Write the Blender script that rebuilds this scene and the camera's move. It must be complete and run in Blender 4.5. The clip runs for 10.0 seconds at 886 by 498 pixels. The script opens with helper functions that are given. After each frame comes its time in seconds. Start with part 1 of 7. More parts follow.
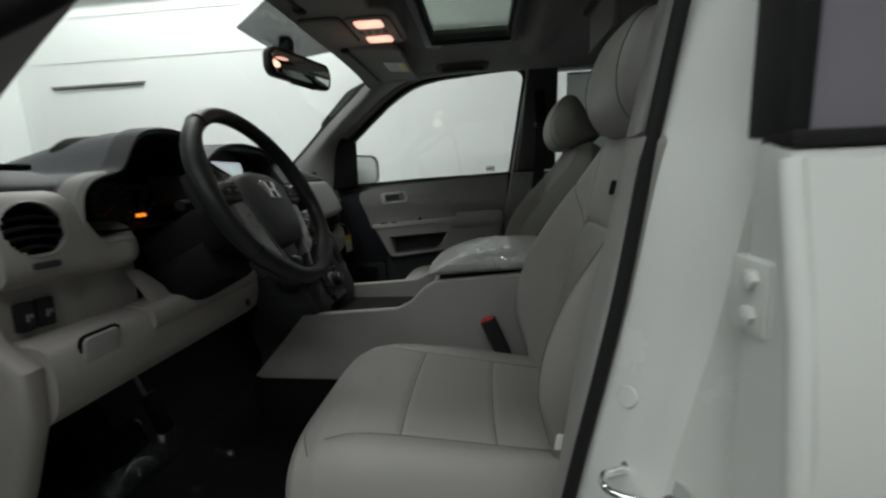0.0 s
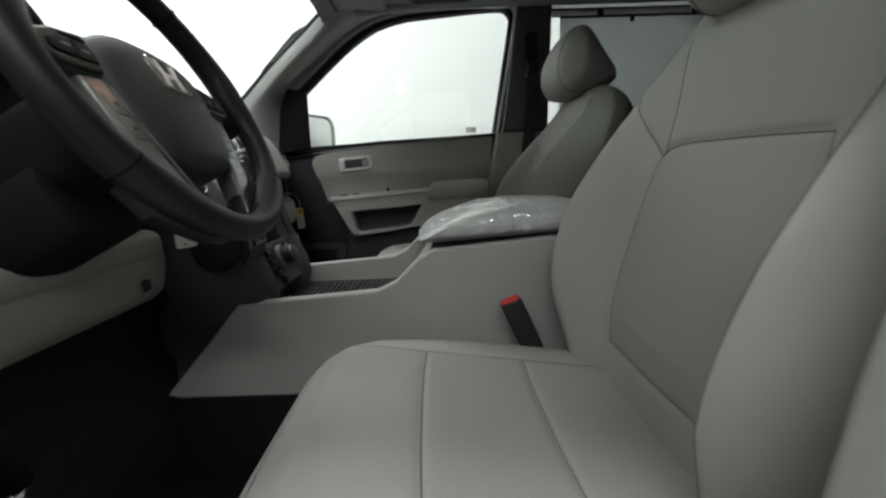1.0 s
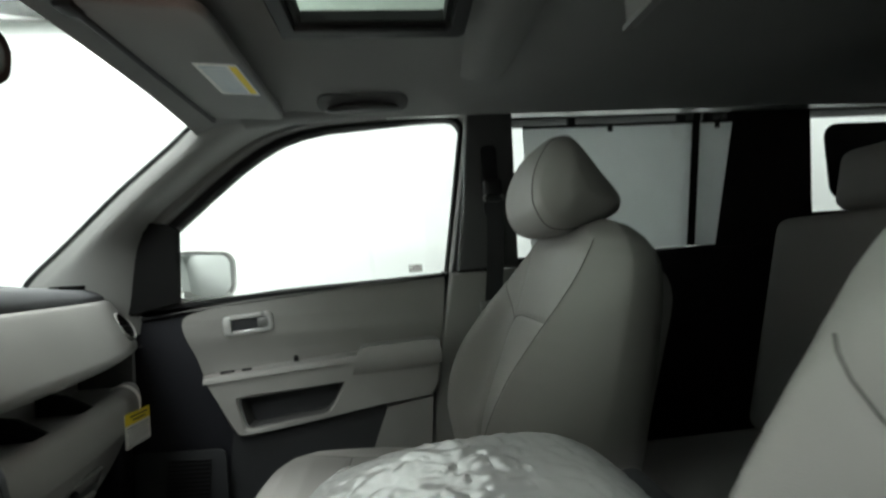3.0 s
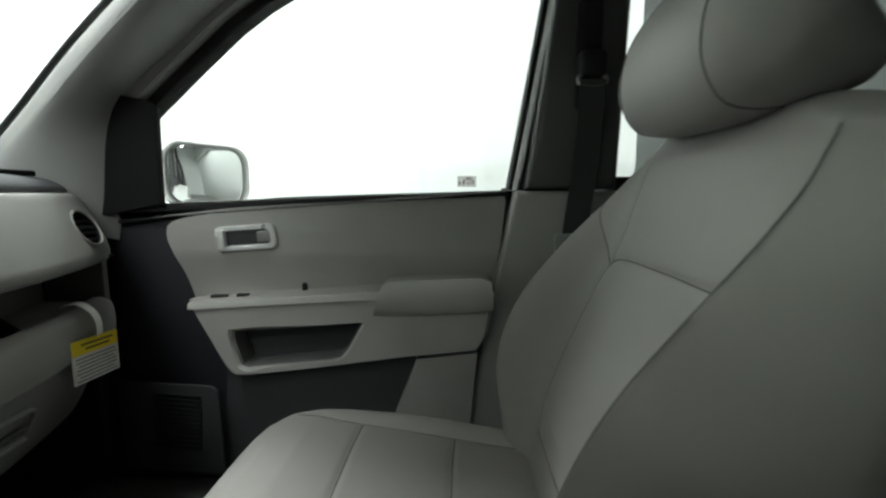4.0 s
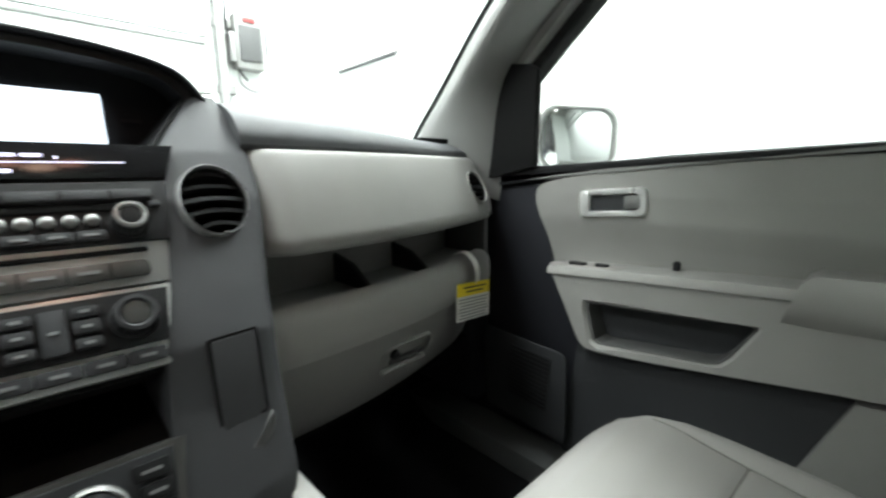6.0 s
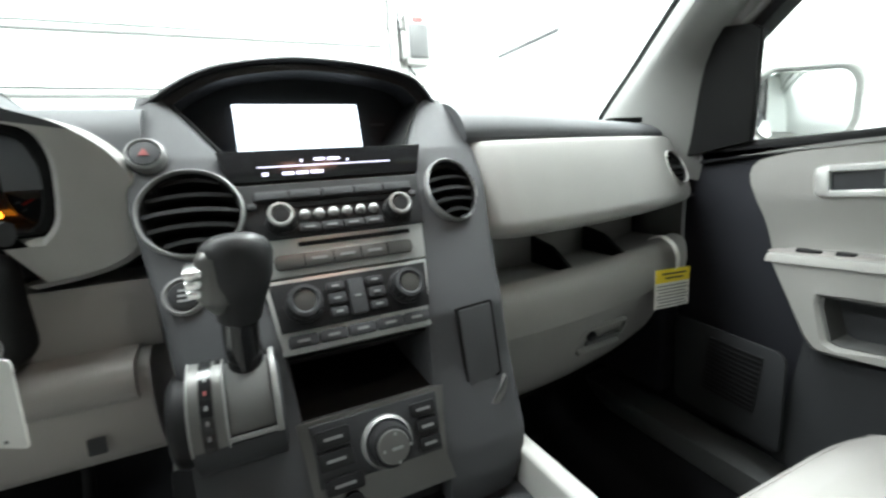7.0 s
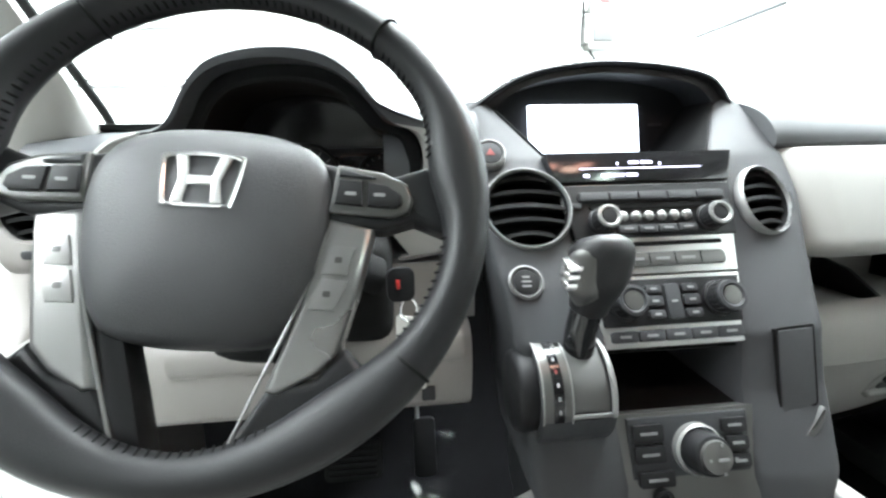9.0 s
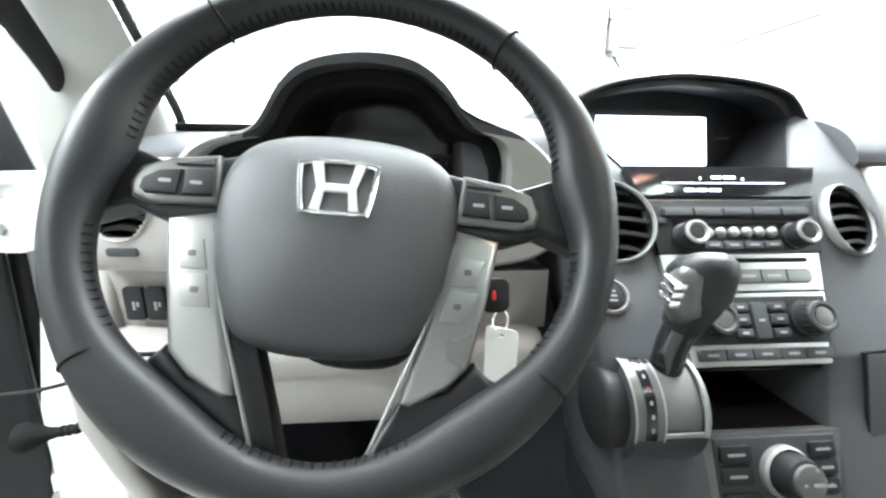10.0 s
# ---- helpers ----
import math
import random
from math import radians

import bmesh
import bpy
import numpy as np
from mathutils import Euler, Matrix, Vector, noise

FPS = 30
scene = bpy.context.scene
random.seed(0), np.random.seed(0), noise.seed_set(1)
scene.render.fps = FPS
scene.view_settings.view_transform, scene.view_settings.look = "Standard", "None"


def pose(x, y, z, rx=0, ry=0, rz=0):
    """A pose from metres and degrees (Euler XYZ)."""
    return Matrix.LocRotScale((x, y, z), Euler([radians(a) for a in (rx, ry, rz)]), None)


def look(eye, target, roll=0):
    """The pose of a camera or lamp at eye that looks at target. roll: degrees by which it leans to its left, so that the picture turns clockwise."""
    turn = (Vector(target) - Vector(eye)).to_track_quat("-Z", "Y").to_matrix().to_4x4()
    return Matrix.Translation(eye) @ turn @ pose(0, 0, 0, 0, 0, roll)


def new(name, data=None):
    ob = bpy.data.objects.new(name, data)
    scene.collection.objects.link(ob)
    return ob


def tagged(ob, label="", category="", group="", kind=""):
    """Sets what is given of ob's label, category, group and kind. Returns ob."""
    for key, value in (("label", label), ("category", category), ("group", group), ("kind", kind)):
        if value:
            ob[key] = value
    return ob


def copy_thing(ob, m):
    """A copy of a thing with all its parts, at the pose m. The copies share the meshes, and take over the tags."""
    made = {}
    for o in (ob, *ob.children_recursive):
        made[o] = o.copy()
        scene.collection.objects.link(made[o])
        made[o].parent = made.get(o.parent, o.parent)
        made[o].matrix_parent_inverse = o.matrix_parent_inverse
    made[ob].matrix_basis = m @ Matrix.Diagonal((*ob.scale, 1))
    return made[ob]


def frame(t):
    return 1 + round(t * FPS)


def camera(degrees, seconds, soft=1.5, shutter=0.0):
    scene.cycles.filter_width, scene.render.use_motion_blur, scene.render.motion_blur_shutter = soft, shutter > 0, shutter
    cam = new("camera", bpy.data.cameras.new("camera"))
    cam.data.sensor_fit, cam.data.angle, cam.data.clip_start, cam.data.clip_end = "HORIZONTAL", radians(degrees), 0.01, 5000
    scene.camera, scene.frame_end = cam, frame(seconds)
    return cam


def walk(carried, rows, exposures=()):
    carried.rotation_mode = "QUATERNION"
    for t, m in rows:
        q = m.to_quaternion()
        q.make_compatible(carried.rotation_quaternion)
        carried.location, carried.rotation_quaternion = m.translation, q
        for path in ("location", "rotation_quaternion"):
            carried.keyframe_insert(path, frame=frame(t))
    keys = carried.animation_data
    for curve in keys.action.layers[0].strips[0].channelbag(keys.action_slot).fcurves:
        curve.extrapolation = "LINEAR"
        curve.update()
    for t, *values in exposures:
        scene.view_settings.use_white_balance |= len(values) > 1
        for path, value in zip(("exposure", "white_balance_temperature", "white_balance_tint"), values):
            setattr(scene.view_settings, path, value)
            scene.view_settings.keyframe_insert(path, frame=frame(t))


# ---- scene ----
cam = camera(92.5, 10.0, 2.4, 0.35)
PATH = [
    (0, (-1.216, -0.035, 1.149), (0.745, 0.164, 0.81), -2.4),
    (0.5, (-1.081, 0.075, 1.07), (0.889, 0.045, 0.728), -3.4),
    (1, (-0.92, 0.09, 1.028), (1.045, 0.057, 0.655), -2.1),
    (1.5, (-0.751, 0.051, 1.055), (1.238, -0.059, 0.874), -5.0),
    (2, (-0.65, 0.031, 1.111), (1.3, -0.139, 1.525), -3.4),
    (2.2, (-0.622, 0.028, 1.128), (1.305, -0.189, 1.616), -4.0),
    (3.3, (-0.32, -0.031, 1.182), (1.669, -0.213, 1.085), -3.9),
    (3.5, (-0.254, -0.026, 1.162), (1.734, -0.174, 0.998), -3.7),
    (4, (-0.093, -0.043, 1.147), (1.89, 0.012, 0.892), 0.1),
    (4.5, (0.008, -0.012, 1.123), (1.969, 0.236, 0.822), -0.3),
    (5, (0.052, 0.001, 1.108), (1.893, 0.695, 0.749), 0.1),
    (5.5, (0.039, 0.013, 1.111), (1.68, 1.107, 0.781), -0.8),
    (6, (-0.001, 0.032, 1.115), (1.352, 1.462, 0.763), -0.6),
    (6.2, (-0.022, 0.039, 1.116), (1.216, 1.568, 0.758), -1.3),
    (7.3, (-0.117, 0.059, 1.13), (0.53, 1.906, 0.717), -3.1),
    (7.5, (-0.134, 0.064, 1.134), (0.438, 1.935, 0.723), -2.5),
    (8, (-0.19, 0.067, 1.139), (0.219, 1.971, 0.683), -2.7),
    (8.5, (-0.241, 0.075, 1.143), (0.026, 2.013, 0.727), -3.1),
    (9, (-0.292, 0.08, 1.152), (-0.104, 2.019, 0.703), -1.2),
    (9.5, (-0.335, 0.082, 1.157), (-0.16, 2.02, 0.696), 0.2),
    (10, (-0.375, 0.092, 1.16), (-0.215, 2.036, 0.718), 0.5),
]
EXPOSURES = [(0.0, -1.68, 6500, 9), (0.5, -1.28, 6500, 9), (1.0, -0.80, 6500, 9), (2.0, -0.04, 6480, 8), (3.5, -0.50, 6450, 5), (4.5, -0.04, 6430, 5), (5.5, 0.26, 6400, 5), (6.0, 0.42, 6360, 6), (7.5, 1.22, 6260, 7), (8.5, 1.58, 6200, 8), (9.5, 2.00, 6170, 9), (10.0, 2.12, 6170, 9)]
walk(cam, [(t, look(eye, aim, roll)) for t, eye, aim, roll in PATH], EXPOSURES)

# ---- light ----
world = bpy.data.worlds.new("garage_air")
scene.world = world
world.use_nodes = True
wn = world.node_tree
sky = wn.nodes.new("ShaderNodeTexSky")
sky.sky_type, sky.sun_disc = "NISHITA", False
sky.sun_elevation, sky.sun_rotation = radians(40), radians(60)
wn.links.new(sky.outputs[0], wn.nodes["Background"].inputs[0])
wn.nodes["Background"].inputs[1].default_value = 0.05


def area_lamp(name, m, sx, sy, watts, colour=(0.955, 1.0, 0.985)):
    lamp = bpy.data.lights.new(name, "AREA")
    lamp.shape, lamp.size, lamp.size_y = "RECTANGLE", sx, sy
    lamp.energy, lamp.color = watts, colour
    ob = new(name, lamp)
    ob.matrix_world = m
    return ob


# unseen, assumed tube fittings: beside the car, behind it and across its front
# counts, places and sizes are set to balance the light in the cabin
LAMPS = [
    (-1.45, 0.45, 3.30, 0.3, 3.6, 80),
    (-3.20, 0.45, 3.30, 0.3, 3.6, 200),
    (1.30, 2.1, 3.30, 0.25, 2.2, 140),
    (1.30, -2.3, 3.30, 0.25, 2.4, 70),
    (0.45, 1.1, 3.30, 2.4, 0.9, 92),
]
for lx, ly, lz, sx, sy, watts in LAMPS:
    area_lamp("assumed_tube_light", pose(lx, ly, lz), sx, sy, watts)

# ---- materials ----


def mat(name, colour, rough=0.5, metal=0.0, var=0.12, scale=9.0, grain=0.05, gscale=420.0, coat=0.0, spec=0.5, emit=0.0, rvar=0.1, sheen=0.0):
    """A surface with broad unevenness, fine grain relief and uneven gloss."""
    m = bpy.data.materials.new(name)
    m.use_nodes = True
    t = m.node_tree
    b = t.nodes["Principled BSDF"]
    b.inputs["Metallic"].default_value = metal
    b.inputs["Coat Weight"].default_value = coat
    b.inputs["Coat Roughness"].default_value = 0.08
    b.inputs["Specular IOR Level"].default_value = spec
    b.inputs["Sheen Weight"].default_value = sheen
    tc = t.nodes.new("ShaderNodeTexCoord")
    n1 = t.nodes.new("ShaderNodeTexNoise")
    n1.inputs["Scale"].default_value, n1.inputs["Detail"].default_value = scale, 5
    t.links.new(tc.outputs["Object"], n1.inputs["Vector"])
    ramp = t.nodes.new("ShaderNodeMix")
    ramp.data_type = "RGBA"
    c = Vector(colour)
    ramp.inputs["A"].default_value = (*(c * (1 - var)), 1)
    ramp.inputs["B"].default_value = (*(c * (1 + var)), 1)
    t.links.new(n1.outputs["Fac"], ramp.inputs["Factor"])
    t.links.new(ramp.outputs["Result"], b.inputs["Base Color"])
    r = t.nodes.new("ShaderNodeMapRange")
    r.inputs["To Min"].default_value = max(rough - rvar, 0.02)
    r.inputs["To Max"].default_value = min(rough + rvar, 1)
    t.links.new(n1.outputs["Fac"], r.inputs["Value"])
    t.links.new(r.outputs["Result"], b.inputs["Roughness"])
    if grain:
        n2 = t.nodes.new("ShaderNodeTexNoise")
        n2.inputs["Scale"].default_value, n2.inputs["Detail"].default_value = gscale, 3
        t.links.new(tc.outputs["Object"], n2.inputs["Vector"])
        bump = t.nodes.new("ShaderNodeBump")
        bump.inputs["Strength"].default_value, bump.inputs["Distance"].default_value = grain, 0.002
        t.links.new(n2.outputs["Fac"], bump.inputs["Height"])
        t.links.new(bump.outputs["Normal"], b.inputs["Normal"])
    if emit:
        b.inputs["Emission Color"].default_value = (*colour, 1)
        b.inputs["Emission Strength"].default_value = emit
    return m


def leather(name, colour, rough=0.5, spec=0.36):
    """Hide with a pebbled grain (cells) and soft creases."""
    m = mat(name, colour, rough, var=0.07, scale=6, grain=0.0, spec=spec)
    t = m.node_tree
    tc = t.nodes["Texture Coordinate"]
    v = t.nodes.new("ShaderNodeTexVoronoi")
    v.feature, v.inputs["Scale"].default_value = "DISTANCE_TO_EDGE", 480
    n = t.nodes.new("ShaderNodeTexNoise")
    n.inputs["Scale"].default_value, n.inputs["Detail"].default_value = 14, 4
    b1, b2 = t.nodes.new("ShaderNodeBump"), t.nodes.new("ShaderNodeBump")
    b1.inputs["Strength"].default_value, b1.inputs["Distance"].default_value = 0.10, 0.0012
    b2.inputs["Strength"].default_value, b2.inputs["Distance"].default_value = 0.16, 0.006
    t.links.new(tc.outputs["Object"], v.inputs["Vector"])
    t.links.new(tc.outputs["Object"], n.inputs["Vector"])
    t.links.new(v.outputs["Distance"], b1.inputs["Height"])
    t.links.new(n.outputs["Fac"], b2.inputs["Height"])
    t.links.new(b1.outputs["Normal"], b2.inputs["Normal"])
    t.links.new(b2.outputs["Normal"], t.nodes["Principled BSDF"].inputs["Normal"])
    return m


def glass(name, tint=(1, 1, 1), gloss=0.06):
    m = bpy.data.materials.new(name)
    m.use_nodes = True
    t = m.node_tree
    t.nodes.remove(t.nodes["Principled BSDF"])
    tr, gl, mix = t.nodes.new("ShaderNodeBsdfTransparent"), t.nodes.new("ShaderNodeBsdfGlossy"), t.nodes.new("ShaderNodeMixShader")
    tr.inputs[0].default_value = (*tint, 1)
    gl.inputs["Roughness"].default_value = 0.02 if gloss < 0.2 else 0.07
    fr, pw, ma = t.nodes.new("ShaderNodeLayerWeight"), t.nodes.new("ShaderNodeMath"), t.nodes.new("ShaderNodeMath")
    pw.operation, ma.operation = "POWER", "MULTIPLY_ADD"
    pw.inputs[1].default_value = 5
    ma.inputs[1].default_value, ma.inputs[2].default_value = 0.6, gloss * 0.5
    t.links.new(fr.outputs["Facing"], pw.inputs[0])
    t.links.new(pw.outputs[0], ma.inputs[0])
    t.links.new(ma.outputs[0], mix.inputs[0])
    t.links.new(tr.outputs[0], mix.inputs[1])
    t.links.new(gl.outputs[0], mix.inputs[2])
    t.links.new(mix.outputs[0], t.nodes["Material Output"].inputs[0])
    return m


def film(name):
    """Thin clear wrapping film: mostly clear, with a sharp gloss."""
    m = glass(name, (0.95, 0.955, 0.955), 0.72)
    t = m.node_tree
    tc, n, bump = t.nodes.new("ShaderNodeTexCoord"), t.nodes.new("ShaderNodeTexNoise"), t.nodes.new("ShaderNodeBump")
    n.inputs["Scale"].default_value, n.inputs["Detail"].default_value = 16, 3
    bump.inputs["Strength"].default_value, bump.inputs["Distance"].default_value = 0.15, 0.010
    t.links.new(tc.outputs["Object"], n.inputs["Vector"])
    t.links.new(n.outputs["Fac"], bump.inputs["Height"])
    for node in t.nodes:
        if node.bl_idname in ("ShaderNodeBsdfGlossy", "ShaderNodeLayerWeight"):
            t.links.new(bump.outputs["Normal"], node.inputs["Normal"])
    # milky veil; its white ridges also paint in bright glints on the creases
    veil, mix2, cr = t.nodes.new("ShaderNodeBsdfDiffuse"), t.nodes.new("ShaderNodeMixShader"), t.nodes.new("ShaderNodeMapRange")
    n3 = t.nodes.new("ShaderNodeTexNoise")
    n3.noise_type = "RIDGED_MULTIFRACTAL"
    n3.inputs["Scale"].default_value, n3.inputs["Detail"].default_value = 26, 4
    t.links.new(tc.outputs["Object"], n3.inputs["Vector"])
    cr.inputs["From Min"].default_value, cr.inputs["From Max"].default_value = 0.95, 1.5
    cr.inputs["To Min"].default_value, cr.inputs["To Max"].default_value = 0.30, 0.75
    t.links.new(n3.outputs["Fac"], cr.inputs["Value"])
    veil.inputs[0].default_value = (0.85, 0.86, 0.86, 1)
    out = t.nodes["Material Output"]
    t.links.new(out.inputs[0].links[0].from_socket, mix2.inputs[1])
    t.links.new(veil.outputs[0], mix2.inputs[2])
    t.links.new(cr.outputs["Result"], mix2.inputs[0])
    t.links.new(mix2.outputs[0], out.inputs[0])
    return m


LEATHER = leather("grey_leather", (0.268, 0.257, 0.246))
LEATHER_DARK = leather("black_leather", (0.0135, 0.0135, 0.0145), 0.45, 0.27)
SEAM = mat("dark_thread", (0.10, 0.095, 0.09), 0.8, grain=0)
TRIM = mat("grey_trim_plastic", (0.265, 0.259, 0.248), 0.62, grain=0.18, gscale=900, spec=0.32)
TRIM_WARM = mat("warm_grey_trim_plastic", (0.262, 0.243, 0.232), 0.55, grain=0.18, gscale=900)
PILLAR = mat("mid_grey_trim_plastic", (0.225, 0.224, 0.218), 0.6, grain=0.2, gscale=900)
SATIN = mat("satin_bright_metal", (0.78, 0.78, 0.77), 0.3, metal=0.55, grain=0.03, gscale=1500)
DASHTOP = mat("charcoal_soft_touch", (0.058, 0.060, 0.064), 0.62, grain=0.3, gscale=800, spec=0.45)
DARK = mat("charcoal_plastic", (0.034, 0.0352, 0.038), 0.6, spec=0.28, grain=0.2, gscale=900)
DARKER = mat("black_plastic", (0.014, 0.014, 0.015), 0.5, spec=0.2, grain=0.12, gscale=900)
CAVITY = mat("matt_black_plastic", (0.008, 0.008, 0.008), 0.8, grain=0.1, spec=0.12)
RUBBER = mat("black_rubber", (0.012, 0.012, 0.012), 0.7, grain=0.2, spec=0.2)
SILVER = mat("silver_paint", (0.54, 0.54, 0.53), 0.34, metal=0.7, grain=0.05, gscale=1500)
SILVER_DULL = mat("dull_silver_plastic", (0.24, 0.24, 0.235), 0.4, metal=0.5, grain=0.06, gscale=1500)
GUNMETAL = mat("gunmetal_plastic", (0.105, 0.104, 0.10), 0.34, metal=0.5, grain=0.06, gscale=1500)
COLUMN = mat("charcoal_satin_plastic", (0.044, 0.045, 0.048), 0.66, grain=0.25, gscale=900, spec=0.36)
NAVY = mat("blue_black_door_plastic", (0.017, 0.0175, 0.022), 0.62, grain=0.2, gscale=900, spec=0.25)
VENT_RING = mat("soft_silver_ring", (0.17, 0.17, 0.168), 0.45, metal=0.3, grain=0.05, gscale=1500)
CHROME = mat("chrome", (0.88, 0.88, 0.88), 0.2, metal=1.0, grain=0, var=0.03, rvar=0.04)
PIANO = mat("gloss_black_panel", (0.012, 0.012, 0.013), 0.12, grain=0, rvar=0.05)
HEADLINER = mat("grey_headliner_cloth", (0.165, 0.165, 0.162), 0.95, grain=0.5, gscale=1300, sheen=0.2)
CARPET = mat("black_carpet", (0.010, 0.010, 0.011), 1.0, grain=0.9, gscale=700, var=0.4, spec=0.08)
PAINT = mat("white_car_paint", (0.74, 0.75, 0.73), 0.22, grain=0.01, coat=0.6, var=0.03)
SEALER = mat("white_jamb_paint", (0.76, 0.77, 0.75), 0.25, grain=0.05, gscale=160, var=0.04, coat=0.5)
WALLPAINT = mat("white_wall_paint", (0.80, 0.83, 0.81), 0.7, grain=0.15, gscale=60, var=0.025, scale=2)
CEILPAINT = mat("grey_metal_deck", (0.60, 0.62, 0.60), 0.6, grain=0.1, gscale=60, var=0.1, scale=1.5)
CONCRETE = mat("sealed_concrete", (0.25, 0.245, 0.235), 0.45, grain=0.3, gscale=90, var=0.2, scale=2)
WINDOW = glass("clear_glass")
TINT = glass("tinted_glass", (0.10, 0.105, 0.11), 0.08)
SUNGLASS = glass("green_tinted_glass", (0.56, 0.60, 0.57), 0.06)
FILM = film("clear_film")
FLOORFILM = glass("floor_sheet", (0.95, 0.95, 0.95), 0.03)
for nd in FLOORFILM.node_tree.nodes:
    if nd.bl_idname == "ShaderNodeBsdfGlossy":
        nd.inputs["Roughness"].default_value = 0.25
FRIT = glass("dotted_screen_glass", (0.11, 0.113, 0.113), 0.04)
LABELFILM = glass("clear_label_film", (0.72, 0.72, 0.71), 0.05)
LABELPRINT = glass("faint_label_print", (0.68, 0.62, 0.62), 0.03)
CARD = mat("white_card", (0.78, 0.77, 0.74), 0.6, grain=0.05)
PALEBLUE = mat("pale_blue_print", (0.36, 0.46, 0.52), 0.6, grain=0)
YELLOW = mat("yellow_print", (0.80, 0.62, 0.02), 0.55, grain=0)
INK = mat("black_ink", (0.03, 0.03, 0.03), 0.7, grain=0)
DIM_RED = mat("dim_red_mark", (0.20, 0.03, 0.028), 0.5, grain=0)
RED = mat("red_plastic", (0.62, 0.035, 0.03), 0.4, grain=0)
BELT = mat("black_webbing", (0.02, 0.02, 0.022), 0.8, grain=0.6, gscale=1200)
PRINT = mat("pale_grey_print", (0.20, 0.203, 0.205), 0.6, grain=0)
SCREEN = mat("lit_screen", (0.82, 0.90, 1.0), 0.3, grain=0, emit=1.5, var=0.02)
MAPGREEN = mat("lit_map_green", (0.45, 0.95, 0.62), 0.3, grain=0, emit=1.6)
VIOLET = mat("lit_violet_text", (0.80, 0.76, 1.0), 0.3, grain=0, emit=1.1)
SPOKE = mat("satin_grey_metal_paint", (0.33, 0.325, 0.32), 0.30, metal=0.75, grain=0.05, gscale=1500)
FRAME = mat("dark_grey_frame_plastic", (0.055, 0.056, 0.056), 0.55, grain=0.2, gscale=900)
KICK = mat("dull_grey_kick_panel", (0.085, 0.085, 0.083), 0.6, grain=0.2, gscale=900)
LAMPGLOW = mat("lit_warm_lens", (1.0, 0.50, 0.37), 0.3, grain=0, emit=4.2)
AMBER = mat("lit_amber", (1.0, 0.32, 0.02), 0.3, grain=0, emit=3.5)
TUBE = mat("lit_tube", (1.0, 0.99, 0.96), 0.3, grain=0, emit=9.0)
SHADECLOTH = mat("grey_mesh_shade", (0.46, 0.47, 0.47), 0.9, grain=0.5, gscale=1500)
for nodes in (SHADECLOTH.node_tree,):
    tl, ad = nodes.nodes.new("ShaderNodeBsdfTranslucent"), nodes.nodes.new("ShaderNodeAddShader")
    tl.inputs[0].default_value = (0.40, 0.41, 0.41, 1)
    nodes.links.new(nodes.nodes["Principled BSDF"].outputs[0], ad.inputs[0])
    nodes.links.new(tl.outputs[0], ad.inputs[1])
    nodes.links.new(ad.outputs[0], nodes.nodes["Material Output"].inputs[0])

# ---- mesh helpers ----


def part(name, bm, material, parent=None, label="", sharp=38):
    """Links a bmesh as one mesh object, under a thing or a part."""
    bmesh.ops.recalc_face_normals(bm, faces=bm.faces)
    lim = radians(sharp)
    for f in bm.faces:
        f.smooth = True
    for e in bm.edges:
        if len(e.link_faces) == 2 and e.calc_face_angle(0) > lim:
            e.smooth = False
    me = bpy.data.meshes.new(name)
    bm.to_mesh(me)
    bm.free()
    me.materials.append(material)
    ob = new(name, me)
    ob.parent = parent
    if label:
        ob["label"] = label
    return ob


def piece(name, mesh, m, parent, label=""):
    """Another object on a mesh that stands already."""
    ob = new(name, mesh)
    ob.parent, ob.matrix_basis = parent, m
    if label:
        ob["label"] = label
    return ob


def thing(name, label, category, group="", kind=""):
    return tagged(new(name), label, category, group, kind)


def moved(bm, m):
    bmesh.ops.transform(bm, matrix=m, verts=bm.verts)
    return bm


def join(*bms):
    out = bms[0]
    for b in bms[1:]:
        me = bpy.data.meshes.new("tmp")
        b.to_mesh(me)
        b.free()
        out.from_mesh(me)
        bpy.data.meshes.remove(me)
    return out


def box(x0, x1, y0, y1, z0, z1, bevel=0.004, seg=2):
    bm = bmesh.new()
    bmesh.ops.create_cube(bm, size=1)
    moved(bm, Matrix.Translation(((x0 + x1) / 2, (y0 + y1) / 2, (z0 + z1) / 2)) @ Matrix.Diagonal((abs(x1 - x0), abs(y1 - y0), abs(z1 - z0), 1)))
    if bevel:
        bmesh.ops.bevel(bm, geom=bm.edges[:], offset=min(bevel, 0.45 * min(abs(x1 - x0), abs(y1 - y0), abs(z1 - z0))), segments=seg, profile=0.6, affect="EDGES")
    return bm


def smooth(points, n=6, closed=False):
    """Catmull-Rom through the points, in any number of dimensions."""
    p = np.array(points, float)
    k = len(p)
    out = []
    for i in range(k if closed else k - 1):
        a, b, c, d = (p[(i + j) % k] if closed else p[min(max(i + j, 0), k - 1)] for j in (-1, 0, 1, 2))
        for s in range(n):
            t = s / n
            out.append(0.5 * (2 * b + (c - a) * t + (2 * a - 5 * b + 4 * c - d) * t * t + (3 * b - a - 3 * c + d) * t**3))
    if not closed:
        out.append(p[-1])
    return [tuple(float(v) for v in q) for q in out]


